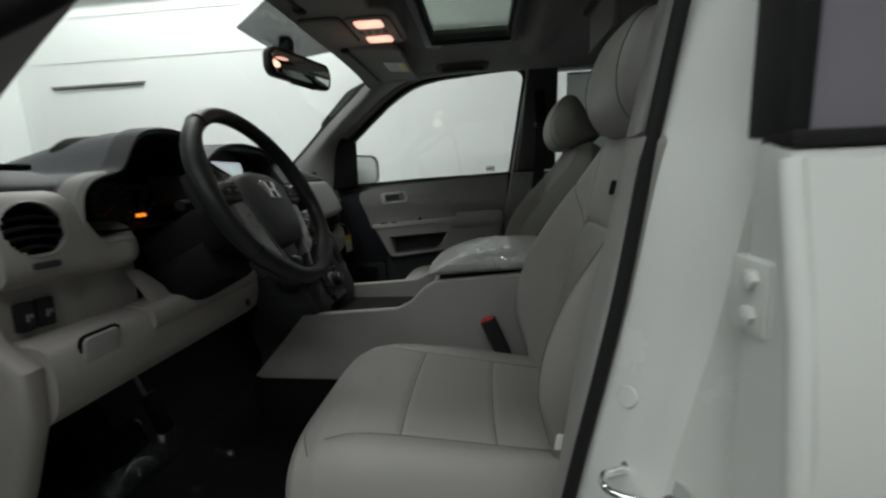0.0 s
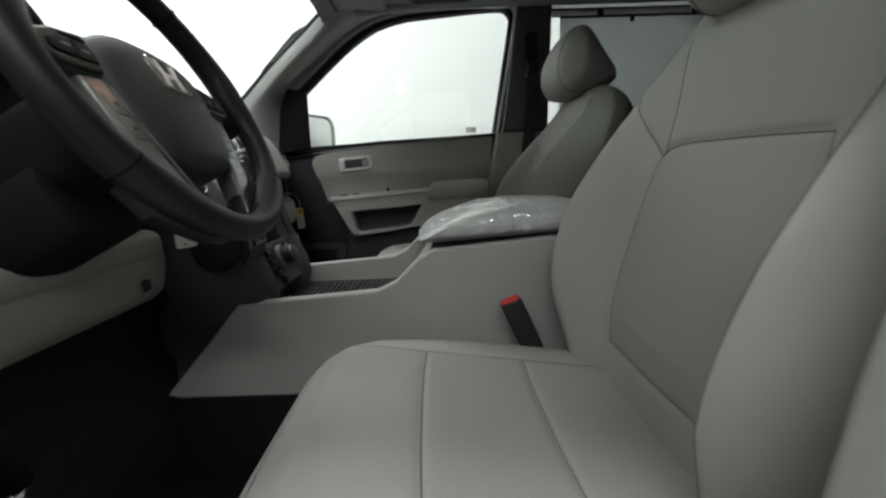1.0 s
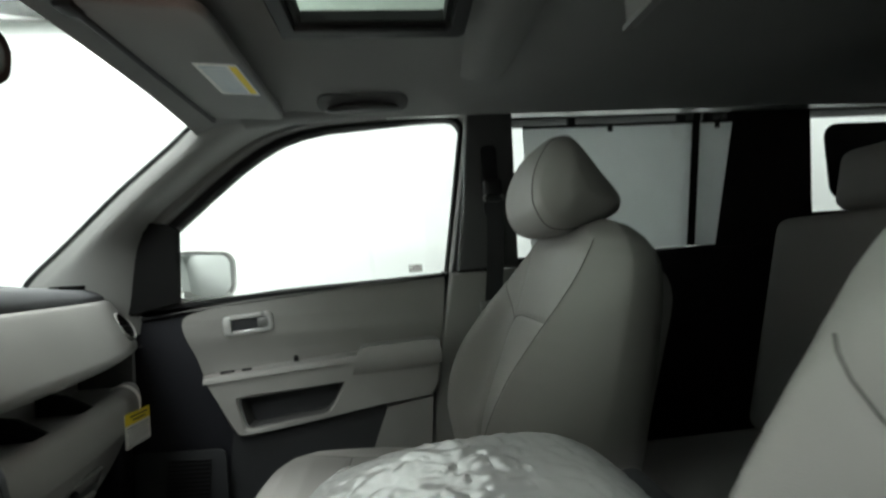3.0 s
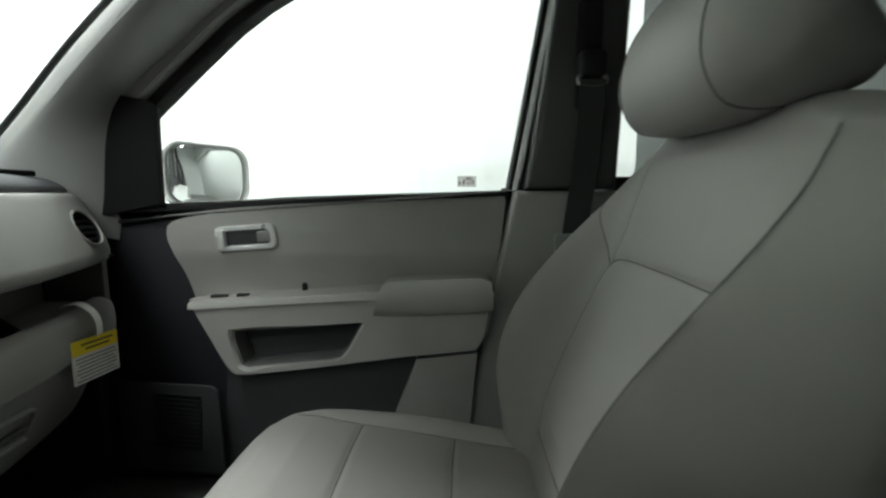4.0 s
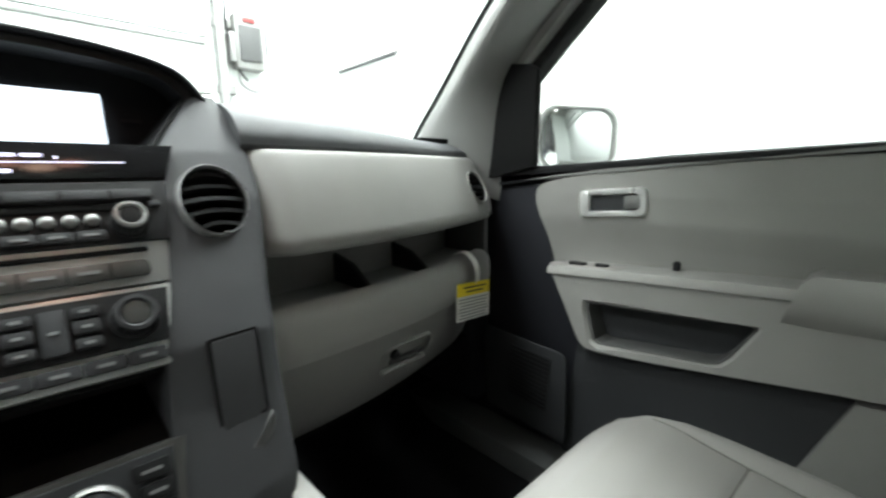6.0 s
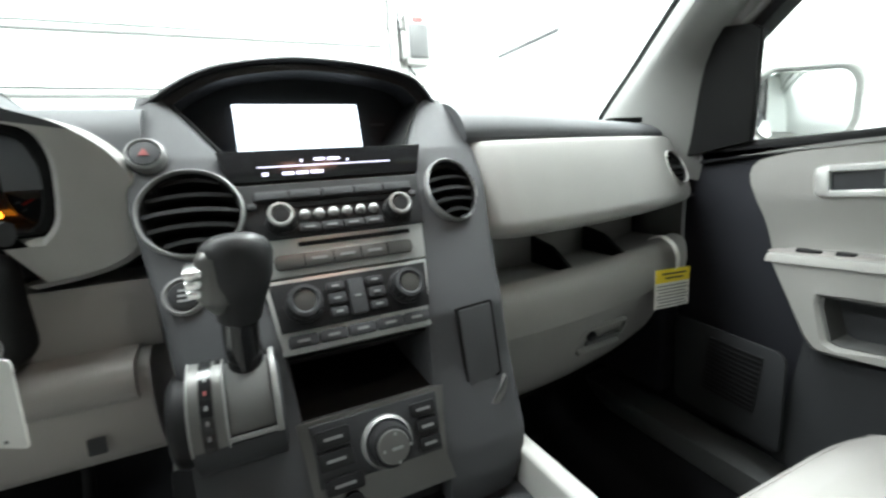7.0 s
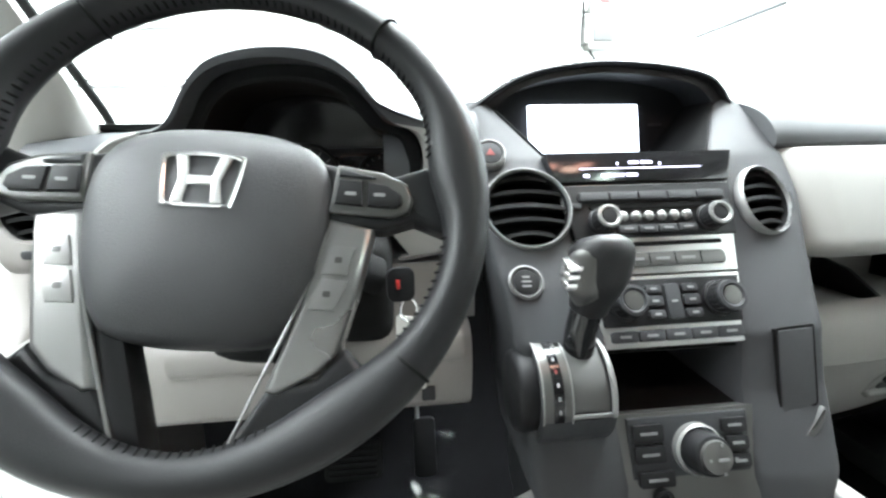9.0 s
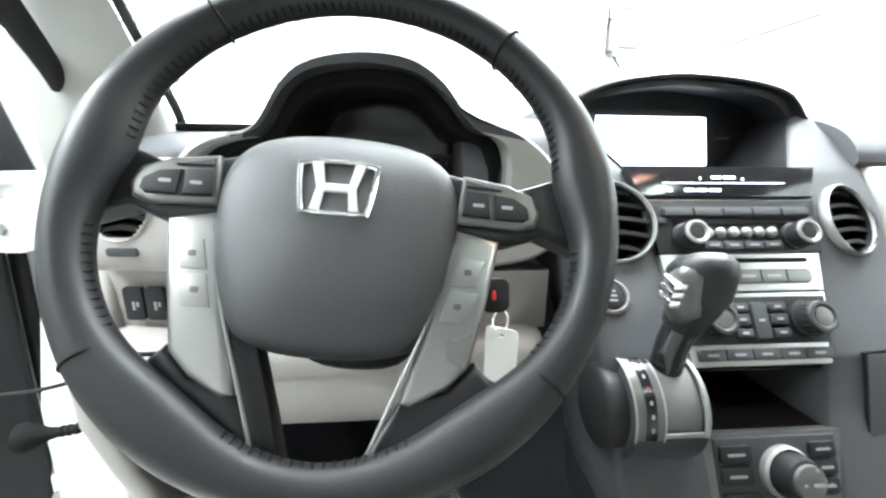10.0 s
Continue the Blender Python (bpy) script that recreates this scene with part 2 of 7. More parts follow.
def lofted(rings, closed=True, caps=True):
    """A skin over rings of equal length."""
    n = len(rings[0])
    verts = [tuple(p) for r in rings for p in r]
    faces = []
    for i in range(len(rings) - 1):
        for j in range(n if closed else n - 1):
            a, b = i * n + j, i * n + (j + 1) % n
            faces.append((a, b, b + n, a + n))
    if caps and closed:
        faces += [tuple(range(n))[::-1], tuple(range((len(rings) - 1) * n, len(rings) * n))]
    me = bpy.data.meshes.new("tmp")
    me.from_pydata(verts, [], faces)
    bm = bmesh.new()
    bm.from_mesh(me)
    bpy.data.meshes.remove(me)
    return bm


def prism(poly, axis, a, b, bevel=0.0, seg=2, only_outline=False):
    """A polygon in the two other axes, drawn out along axis from a to b."""
    def p3(u, v, w):
        return {"x": (w, u, v), "y": (u, w, v), "z": (u, v, w)}[axis]
    bm = lofted([[p3(u, v, a) for u, v in poly], [p3(u, v, b) for u, v in poly]])
    if bevel:
        i = "xyz".index(axis)
        es = [e for e in bm.edges if not only_outline or abs(e.verts[0].co[i] - e.verts[1].co[i]) < 1e-6]
        bmesh.ops.bevel(bm, geom=es, offset=bevel, segments=seg, profile=0.6, affect="EDGES")
    return bm


def rounded(w, h, r, n=6):
    """A rounded rectangle about the origin."""
    out = []
    for cx, cy, a0 in ((w / 2 - r, h / 2 - r, 0), (-w / 2 + r, h / 2 - r, 90), (-w / 2 + r, -h / 2 + r, 180), (w / 2 - r, -h / 2 + r, 270)):
        for i in range(n + 1):
            a = radians(a0 + 90 * i / n)
            out.append((cx + r * math.cos(a), cy + r * math.sin(a)))
    return out


def slab(w, h, d, r=0.004, bevel=0.0015, n=5):
    """A rounded plate in the local xy plane, from z = 0 up to d."""
    return prism(rounded(w, h, r, n), "z", 0, d, bevel, 2, True)


def tube(points, radius, n=12, closed=False, flat=1.0):
    """A round bar along points; radius may be a list; flat squeezes it along its own up."""
    pts = [Vector(p) for p in points]
    k = len(pts)
    rad = radius if isinstance(radius, (list, tuple)) else [radius] * k
    rings, up = [], None
    for i in range(k):
        t = (pts[(i + 1) % k] - pts[i - 1]) if closed else (pts[min(i + 1, k - 1)] - pts[max(i - 1, 0)])
        t.normalize()
        if up is None:
            up = Vector((0, 0, 1)) if abs(t.z) < 0.9 else Vector((0, 1, 0))
        side = t.cross(up).normalized()
        up = side.cross(t).normalized()
        rings.append([pts[i] + rad[i] * (math.cos(2 * math.pi * j / n) * side + flat * math.sin(2 * math.pi * j / n) * up) for j in range(n)])
    if closed:
        rings.append(rings[0])
    bm = lofted(rings, True, not closed)
    if closed:
        bmesh.ops.remove_doubles(bm, verts=bm.verts, dist=1e-6)
    return bm


def lathe(profile, n=32, ring=False):
    """Rings of (radius, height) about the local z axis; ring: a closed hoop with an open middle."""
    rows = [[(r * math.cos(2 * math.pi * j / n), r * math.sin(2 * math.pi * j / n), z) for j in range(n)] for r, z in profile]
    if not ring:
        return lofted(rows)
    bm = lofted(rows + rows[:1], True, False)
    bmesh.ops.remove_doubles(bm, verts=bm.verts, dist=1e-7)
    return bm


def solid(bm, depth):
    bmesh.ops.recalc_face_normals(bm, faces=bm.faces)
    bmesh.ops.solidify(bm, geom=bm.faces[:], thickness=depth)
    return bm


def axes(origin, right, up):
    """A matrix whose x runs to the right, y up and z out of a tilted face."""
    r, u = Vector(right).normalized(), Vector(up).normalized()
    n = r.cross(u)
    m = Matrix((r, u, n)).transposed().to_4x4()
    m.translation = Vector(origin)
    return m


def punch(bm, m, r):
    """Takes away the faces inside a round opening."""
    inv = m.inverted()
    gone = []
    for f in bm.faces:
        c = inv @ f.calc_center_median()
        if abs(c.z) < 0.03 and math.hypot(c.x, c.y) < r:
            gone.append(f)
    bmesh.ops.delete(bm, geom=gone, context="FACES")
    return bm


def lerp(table, x):
    xs, ys = zip(*sorted(table))
    return float(np.interp(x, xs, ys))

# ---- the garage ----
FX0, FX1, FY0, FY1, CZ = -8.0, 1.88, -6.5, 3.50, 3.75
g = thing("ground", "sealed grey concrete garage floor", "floor", kind="structure")
part("floor_slab", box(FX0, FX1, FY0, FY1, -0.1, 0.0, 0), CONCRETE, g)
# west and south walls unseen; west set far back to cut bounced light
for nm, b in (("wall_east", (FX1, FX1 + 0.15, FY0, FY1, 0, CZ)), ("wall_west", (FX0 - 0.15, FX0, FY0, FY1, 0, CZ)),
              ("wall_south", (FX0 - 0.15, FX1 + 0.15, FY0 - 0.15, FY0, 0, CZ))):
    tagged(part(nm, box(*b, 0), WALLPAINT), "plain white painted garage wall", "wall", kind="structure")
# the front wall with the opening of the sectional door
DX0, DX1, DZ = -2.6, 1.02, 2.95
w = thing("wall_north", "white garage wall around the sectional door", "wall", kind="structure")
part("wall_panel", box(FX0 - 0.15, DX0, FY1, FY1 + 0.15, 0, CZ, 0), WALLPAINT, w)
part("wall_panel", box(DX1, FX1 + 0.15, FY1, FY1 + 0.15, 0, CZ, 0), WALLPAINT, w)
part("lintel", box(DX0, DX1, FY1, FY1 + 0.15, DZ, CZ, 0), WALLPAINT, w)
gd = thing("garage_door", "closed white sectional garage door with horizontal panels", "garage door", kind="structure")
LEVELS = [0.0, 0.53, 0.92, 1.31, 1.70, 2.085, 2.47, DZ]
for lo, hi in zip(LEVELS[:-1], LEVELS[1:]):
    pn = part("panel", box(DX0 + 0.005, DX1 - 0.005, FY1 + 0.03, FY1 + 0.08, lo + 0.006, hi - 0.008, 0.008), WALLPAINT, gd)
    part("stiffener", box(DX0 + 0.02, DX1 - 0.02, FY1 + 0.012, FY1 + 0.0305, hi - 0.055, hi - 0.030, 0.004), SILVER_DULL, pn)
part("joint_strip", box(DX0, DX1, FY1 + 0.082, FY1 + 0.09, 0, DZ, 0), DARKER, gd)
part("backing", box(DX0 - 0.0, DX1, FY1 + 0.1, FY1 + 0.14, 0, DZ, 0), RUBBER, gd)
tr = thing("door_track", "galvanised steel track beside the garage door", "track", kind="structure")
part("rail", box(DX1 + 0.03, DX1 + 0.09, FY1 - 0.07, FY1 - 0.005, 0.0, 2.9, 0.008), PILLAR, tr)
for z in (0.5, 1.1, 1.7, 2.15, 2.6):
    part("bracket", box(DX1 + 0.02, DX1 + 0.14, FY1 - 0.055, FY1 - 0.0, z, z + 0.06, 0.004), PILLAR, tr)
bx = thing("control_box", "grey electrical control box with a dark front and a red label", "control box")
part("housing", box(1.16, 1.36, FY1 - 0.12, FY1 - 0.002, 1.88, 2.25, 0.015), PILLAR, bx)
part("cover", box(1.185, 1.335, FY1 - 0.135, FY1 - 0.118, 1.93, 2.17, 0.006), FRAME, bx)
part("label_plate", box(1.22, 1.30, FY1 - 0.130, FY1 - 0.117, 2.195, 2.225, 0.003), DIM_RED, bx)
part("transformer", box(1.125, 1.165, FY1 - 0.11, FY1 - 0.004, 1.92, 2.12, 0.008), SILVER_DULL, bx)
part("conduit", tube(smooth([(1.2, FY1 - 0.05, 1.9), (1.2, FY1 - 0.06, 1.78), (1.32, FY1 - 0.06, 1.74), (1.40, FY1 - 0.05, 1.9), (1.41, FY1 - 0.05, 2.3), (1.41, FY1 - 0.04, CZ)]), 0.012), SILVER_DULL, bx)
part("cable", tube(smooth([(1.14, FY1 - 0.05, 2.5), (1.12, FY1 - 0.07, 2.2), (1.15, FY1 - 0.06, 1.95), (1.24, FY1 - 0.07, 1.8)]), 0.008), RUBBER, bx)
cr = thing("wall_slot", "long dark vent slot in the white wall panels", "vent slot")
part("slot", box(FX1 - 0.012, FX1 - 0.002, 2.46, 3.20, 1.908, 1.920, 0.003), DARK, cr)
part("slot_flange", box(FX1 - 0.008, FX1 - 0.001, 2.44, 3.22, 1.925, 1.935, 0.002), SILVER_DULL, cr)
for z in (2.093, 2.40):
    part("wall_seam", box(FX1 - 0.003, FX1 - 0.0005, FY0, FY1, z, z + 0.006, 0), CEILPAINT, cr)
# upper wall: grey sheet above the painted part, with two girts
uw = thing("upper_wall", "grey sheet metal upper wall with horizontal girts", "wall", kind="structure")
part("sheet", box(FX1 - 0.03, FX1 - 0.004, FY0 + 0.01, FY1 - 0.01, 2.56, CZ - 0.02, 0), CEILPAINT, uw)
part("sheet", box(FX0 + 0.01, FX1 - 0.032, FY1 - 0.03, FY1 - 0.004, 3.00, CZ - 0.02, 0), CEILPAINT, uw)
part("edge_trim", box(FX1 - 0.05, FX1 - 0.031, FY0 + 0.01, FY1 - 0.04, 2.535, 2.575, 0.004), SILVER_DULL, uw)
for z in (2.83,):
    part("girt", box(FX1 - 0.13, FX1 - 0.031, FY0 + 0.01, FY1 - 0.04, z, z + 0.06, 0.008), CEILPAINT, uw)
# ceiling: ribbed metal deck with beams, one mesh
deck = []
x = FX0 - 0.1
while x < FX1 + 0.1:
    deck += [(x, CZ), (x + 0.07, CZ), (x + 0.085, CZ + 0.05), (x + 0.145, CZ + 0.05)]
    x += 0.16
cm = bmesh.new()
row = [[cm.verts.new((a, y, z)) for a, z in deck] for y in (FY0 - 0.1, FY1 + 0.1)]
for i in range(len(deck) - 1):
    cm.faces.new((row[0][i], row[0][i + 1], row[1][i + 1], row[1][i]))
solid(cm, 0.01)
cm = join(cm, *[box(FX0, FX1, y, y + 0.16, CZ - 0.2, CZ - 0.003, 0.01) for y in (-4.6, -2.5, 2.2)],
          *[box(x, x + 0.12, FY0, FY1, CZ - 0.12, CZ - 0.002, 0.01) for x in (-3.0, -1.4)])
tagged(part("ceiling", cm, CEILPAINT), "grey ribbed metal deck ceiling with beams", "ceiling", kind="structure")
# assumed fittings built round the lamps above, kept out of view
for lx, ly, lz, sx, sy, watts in LAMPS:
    tl = thing("assumed_ceiling_light", "assumed long white fluorescent tube fitting under the ceiling, out of view", "ceiling light", "tube lights")
    part("housing", box(lx - sx / 2, lx + sx / 2, ly - sy / 2, ly + sy / 2, lz + 0.05, lz + 0.12, 0.01), WALLPAINT, tl)
    for k in (-1, 1):
        if sy > sx:
            part("tube", tube([(lx + k * 0.08, ly - sy / 2 + 0.03, lz + 0.03), (lx + k * 0.08, ly + sy / 2 - 0.03, lz + 0.03)], 0.014, 10), TUBE, tl)
        else:
            part("tube", tube([(lx - sx / 2 + 0.03, ly + k * 0.08, lz + 0.03), (lx + sx / 2 - 0.03, ly + k * 0.08, lz + 0.03)], 0.014, 10), TUBE, tl)
    for k in (-1, 1):
        if sy > sx:
            part("hanger", tube([(lx, ly + k * sy * 0.4, lz + 0.1), (lx, ly + k * sy * 0.4, CZ)], 0.006, 8), SILVER_DULL, tl)
        else:
            part("hanger", tube([(lx + k * sx * 0.4, ly, lz + 0.1), (lx + k * sx * 0.4, ly, CZ)], 0.006, 8), SILVER_DULL, tl)

# ---- the car's shell ----
car = thing("car_body", "white sport utility car body with dark grey cabin lining", "car body")
FLOOR = 0.44
part("floor_pan", box(-0.80, 0.80, -3.0, 1.02, FLOOR - 0.05, FLOOR, 0.0), CARPET, car, "black carpeted car floor")
part("toe_board", lofted([[(x, y, z) for y, z in smooth([(0.80, FLOOR - 0.01), (0.92, 0.50), (1.02, 0.68), (1.05, 0.9), (1.05, 1.17), (1.10, 1.17), (1.10, 0.9), (1.07, 0.66), (0.97, 0.46), (0.86, FLOOR - 0.04)], 3, True)] for x in (-0.82, 0.82)]), CARPET, car)


def resample(poly, n):
    """n points at even steps round a closed polygon."""
    p = np.array(poly + [poly[0]], float)
    d = np.concatenate([[0], np.cumsum(np.linalg.norm(np.diff(p, axis=0), axis=1))])
    s = np.linspace(0, d[-1], n, endpoint=False)
    return [tuple(float(np.interp(v, d, p[:, k])) for k in range(p.shape[1])) for v in s]


def ring_plate(outer, inner, axis, a, b, n=96, bevel=0.0):
    """A plate with a hole, drawn out along axis. Both outlines start at matching corners and run the same way."""
    o, i = resample(outer, n), resample(inner, n)

    def p3(q, w):
        u, v = q
        return {"x": (w, u, v), "y": (u, w, v), "z": (u, v, w)}[axis]
    e = bevel
    d = 1 if b > a else -1
    if e:
        def pull(p, q, k):
            v = Vector((q[0] - p[0], q[1] - p[1]))
            v = v.normalized() * k if v.length else v
            return (p[0] + v.x, p[1] + v.y)
        o2, i2 = [pull(p, q, e) for p, q in zip(o, i)], [pull(q, p, e) for p, q in zip(o, i)]
        rings = [[p3(q, b) for q in o], [p3(q, a + d * e) for q in o], [p3(q, a) for q in o2], [p3(q, a) for q in i2],
                 [p3(q, a + d * e) for q in i], [p3(q, b) for q in i]]
    else:
        rings = [[p3(q, b) for q in o], [p3(q, a) for q in o], [p3(q, a) for q in i], [p3(q, b) for q in i]]
    rings.append(rings[0])
    bm = lofted(rings, True, False)
    bmesh.ops.remove_doubles(bm, verts=bm.verts, dist=1e-6)
    return bm


# edge of the windscreen and of the front door's frame along the A-pillar (passenger side)
W_EDGE = smooth([(0.70, 0.86, 1.16), (0.69, 0.835, 1.19), (0.682, 0.74, 1.275), (0.670, 0.62, 1.385), (0.658, 0.50, 1.482), (0.645, 0.42, 1.545), (0.62, 0.30, 1.60)], 5)
D_EDGE = smooth([(0.785, 0.67, 1.05), (0.785, 0.655, 1.13), (0.785, 0.628, 1.325), (0.782, 0.50, 1.445), (0.776, 0.37, 1.542), (0.768, 0.27, 1.582), (0.755, 0.12, 1.62)], 5)


def a_pillar(s):
    rings = []
    for wv, dv in zip(W_EDGE, D_EDGE):
        a, b = Vector(wv), Vector(dv)
        if s < 0:
            a.y -= 0.115
        inw = Vector((-0.034, -0.012, -0.012))
        ring = [a + Vector((0.03, 0.035, 0.03)), a, a.lerp(b, 0.04) + inw * 0.30, a.lerp(b, 0.12) + inw * 0.60, a.lerp(b, 0.24) + inw * 0.85, a.lerp(b, 0.40) + inw,
                a.lerp(b, 0.56) + inw * 0.98, a.lerp(b, 0.72) + inw * 0.80, a.lerp(b, 0.86) + inw * 0.46, a.lerp(b, 0.95) + inw * 0.15, b,
                b + Vector((0.05, 0.02, 0.02)), a.lerp(b, 0.5) + Vector((0.08, 0.04, 0.04))]
        rings.append([(s * p.x, p.y, p.z) for p in ring])
    part("a_pillar_trim", lofted(rings), PILLAR if s > 0 else TRIM, car, "grey plastic pillar trim")
    gas = [(s * (w[0] + 0.006), w[1] + 0.022 - (0.115 if s < 0 else 0), w[2] + 0.022) for w in W_EDGE]
    part("windscreen_seal", tube(gas, 0.006, 8), RUBBER, car)


for s in (1, -1):
    a_pillar(s)
    rail = smooth([(0.66, 0.34, 1.605), (0.68, 0.1, 1.63), (0.69, -0.2, 1.64), (0.70, -0.6, 1.645), (0.70, -1.3, 1.64), (0.70, -2.6, 1.60)], 5)
    part("roof_rail", tube([(s * x, y, z) for x, y, z in rail], 0.06, 14), HEADLINER, car)
    part("cant_rail", box(s * 0.70, s * 0.86, -2.75, 0.30, 1.605, 1.70, 0.02), PAINT, car)

# headliner with the sunroof's opening
SX0, SX1, SY0, SY1 = -0.32, 0.286, -0.136, 0.126


def liner_z(x, y):
    k = min(max((y - 0.12) / 0.32, 0), 1)
    return 1.602 - 0.045 * k * k - 0.03 * (abs(x) / 0.68) ** 4


xs = [-0.68, -0.6, -0.5, -0.4, SX0, -0.15, 0, 0.15, SX1, 0.4, 0.5, 0.6, 0.68]
ys = [0.445, 0.40, 0.33, 0.26, 0.19, SY1, 0.0, SY0, -0.3, -0.6, -1.2, -2.0, -2.7]
hm = bmesh.new()
gv = {(i, j): hm.verts.new((x, y, liner_z(x, y))) for i, x in enumerate(xs) for j, y in enumerate(ys)}
for i in range(len(xs) - 1):
    for j in range(len(ys) - 1):
        if xs[i] >= SX0 and xs[i + 1] <= SX1 and ys[j] <= SY1 and ys[j + 1] >= SY0:
            continue
        hm.faces.new((gv[i, j], gv[i + 1, j], gv[i + 1, j + 1], gv[i, j + 1]))
solid(hm, -0.012)
part("headliner", hm, HEADLINER, car, "dark grey cloth headliner")
sun_o = [(SX0 - 0.026, SY0 - 0.026), (SX1 + 0.026, SY0 - 0.026), (SX1 + 0.026, SY1 + 0.026), (SX0 - 0.026, SY1 + 0.026)]
sun_i = [(SX0 + 0.014, SY0 + 0.014), (SX1 - 0.014, SY0 + 0.014), (SX1 - 0.014, SY1 - 0.014), (SX0 + 0.014, SY1 - 0.014)]
sun_m = [(SX0 + 0.002, SY0 + 0.002), (SX1 - 0.002, SY0 + 0.002), (SX1 - 0.002, SY1 - 0.002), (SX0 + 0.002, SY1 - 0.002)]
sr = thing("sunroof", "sliding glass sunroof with a black rubber frame, shade drawn back", "sunroof", kind="structure")
part("trim_lip", ring_plate(sun_o, sun_m, "z", 1.578, 1.604, bevel=0.004), DARKER, sr)
part("rubber_frame", ring_plate(sun_m, sun_i, "z", 1.586, 1.606, bevel=0.003), RUBBER, sr)
part("runner", box(SX1 + 0.026, SX1 + 0.031, SY0, SY1, 1.585, 1.60, 0.002), SILVER_DULL, sr)
part("glass", box(SX0, SX1, SY0, SY1, 1.608, 1.613, 0), SUNGLASS, sr)
for nm, b in (("roof_skin", (-0.78, 0.78, 0.24, 0.44)), ("roof_skin", (-0.78, 0.78, -2.8, -0.26)), ("roof_skin", (-0.78, -0.45, -0.26, 0.24)), ("roof_skin", (0.44, 0.78, -0.26, 0.24))):
    part(nm, box(*b, 1.675, 1.70, 0), PAINT, car)
part("header_rail", box(-0.70, 0.70, 0.40, 0.47, 1.575, 1.674, 0.01), PAINT, car)
# raised folds of the lining behind the sunroof
part("liner_fold", lofted([[(x, y, z) for y, z in smooth([(-0.17, 1.606), (-0.19, 1.59), (-0.22, 1.583), (-0.26, 1.588), (-0.29, 1.603), (-0.23, 1.612)], 4, True)] for x in np.linspace(-0.5, 0.5, 12)]), HEADLINER, car)

# windscreen: bowed glass between the pillars
rows = []
for k in np.linspace(0, 1, 9):
    wv = Vector((0.69, 0.85, 1.185)).lerp(Vector((0.645, 0.437, 1.56)), k)
    rows.append([(wv.x * u, wv.y + 0.17 * (1 - u * u) * (1 - k * 0.85), wv.z + 0.012 * (1 - u * u)) for u in np.linspace(-1.02, 1.02, 17)])
ws = part("windscreen", solid(lofted(rows, False), 0.004), WINDOW)
ws.visible_shadow = False
tagged(ws, "clear laminated windscreen", "windscreen", kind="structure")
part("cowl", lofted([[(x, y + 0.16 * (1 - (x / 0.72) ** 2), z) for y, z in ((0.855, 1.150), (0.86, 1.186), (0.93, 1.175), (0.95, 1.12))] for x in np.linspace(-0.72, 0.72, 15)], True), RUBBER, car)
band_rows = []
for k in (0.85, 0.90, 0.95, 1.0):
    wv = Vector((0.69, 0.85, 1.185)).lerp(Vector((0.645, 0.437, 1.56)), k)
    band_rows.append([(x, wv.y + 0.17 * (1 - (x / wv.x) ** 2) * (1 - k * 0.85) - 0.008, wv.z + 0.012 * (1 - (x / wv.x) ** 2) - 0.004) for x in np.linspace(-0.20, 0.05 + 0.9 * (k - 0.80), 14)])
part("sun_band", lofted(band_rows, False), FRIT, car, "dotted grey band at the top of the windscreen").visible_shadow = False

# rear part of the cabin: side walls with two windows each, closed tail
for s in (1, -1):
    def bx_(y0, y1, z0, z1, m, nm, x0=0.815, x1=0.90, bev=0.006):
        part(nm, box(s * x0, s * x1, y0, y1, z0, z1, bev), m, car)
    # near-black trim here also paints in the shade at the cabin's rear
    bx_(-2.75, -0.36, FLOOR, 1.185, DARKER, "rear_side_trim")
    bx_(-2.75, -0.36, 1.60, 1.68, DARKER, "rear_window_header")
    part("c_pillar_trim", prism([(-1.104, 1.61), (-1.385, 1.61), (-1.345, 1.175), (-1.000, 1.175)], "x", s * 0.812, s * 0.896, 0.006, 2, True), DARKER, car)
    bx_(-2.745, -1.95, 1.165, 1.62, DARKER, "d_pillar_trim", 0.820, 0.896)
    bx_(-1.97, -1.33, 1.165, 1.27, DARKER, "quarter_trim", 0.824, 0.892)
    for y0, y1, z0 in ((-1.128, -0.38, 1.180), (-1.955, -1.340, 1.262)):
        rg = part("rear_side_glass", box(s * 0.875, s * 0.880, y0, y1, z0, 1.598, 0), WINDOW if s > 0 else TINT, car)
        rg.visible_shadow = s < 0   # privacy glass on the driver's side keeps the light out
part("tailgate_trim", box(-0.9, 0.9, -2.85, -2.755, FLOOR, 1.70, 0.01), DARK, car)
part("rear_floor", box(-0.80, 0.80, -2.75, -1.2, FLOOR + 0.002, FLOOR + 0.12, 0.02), CARPET, car)

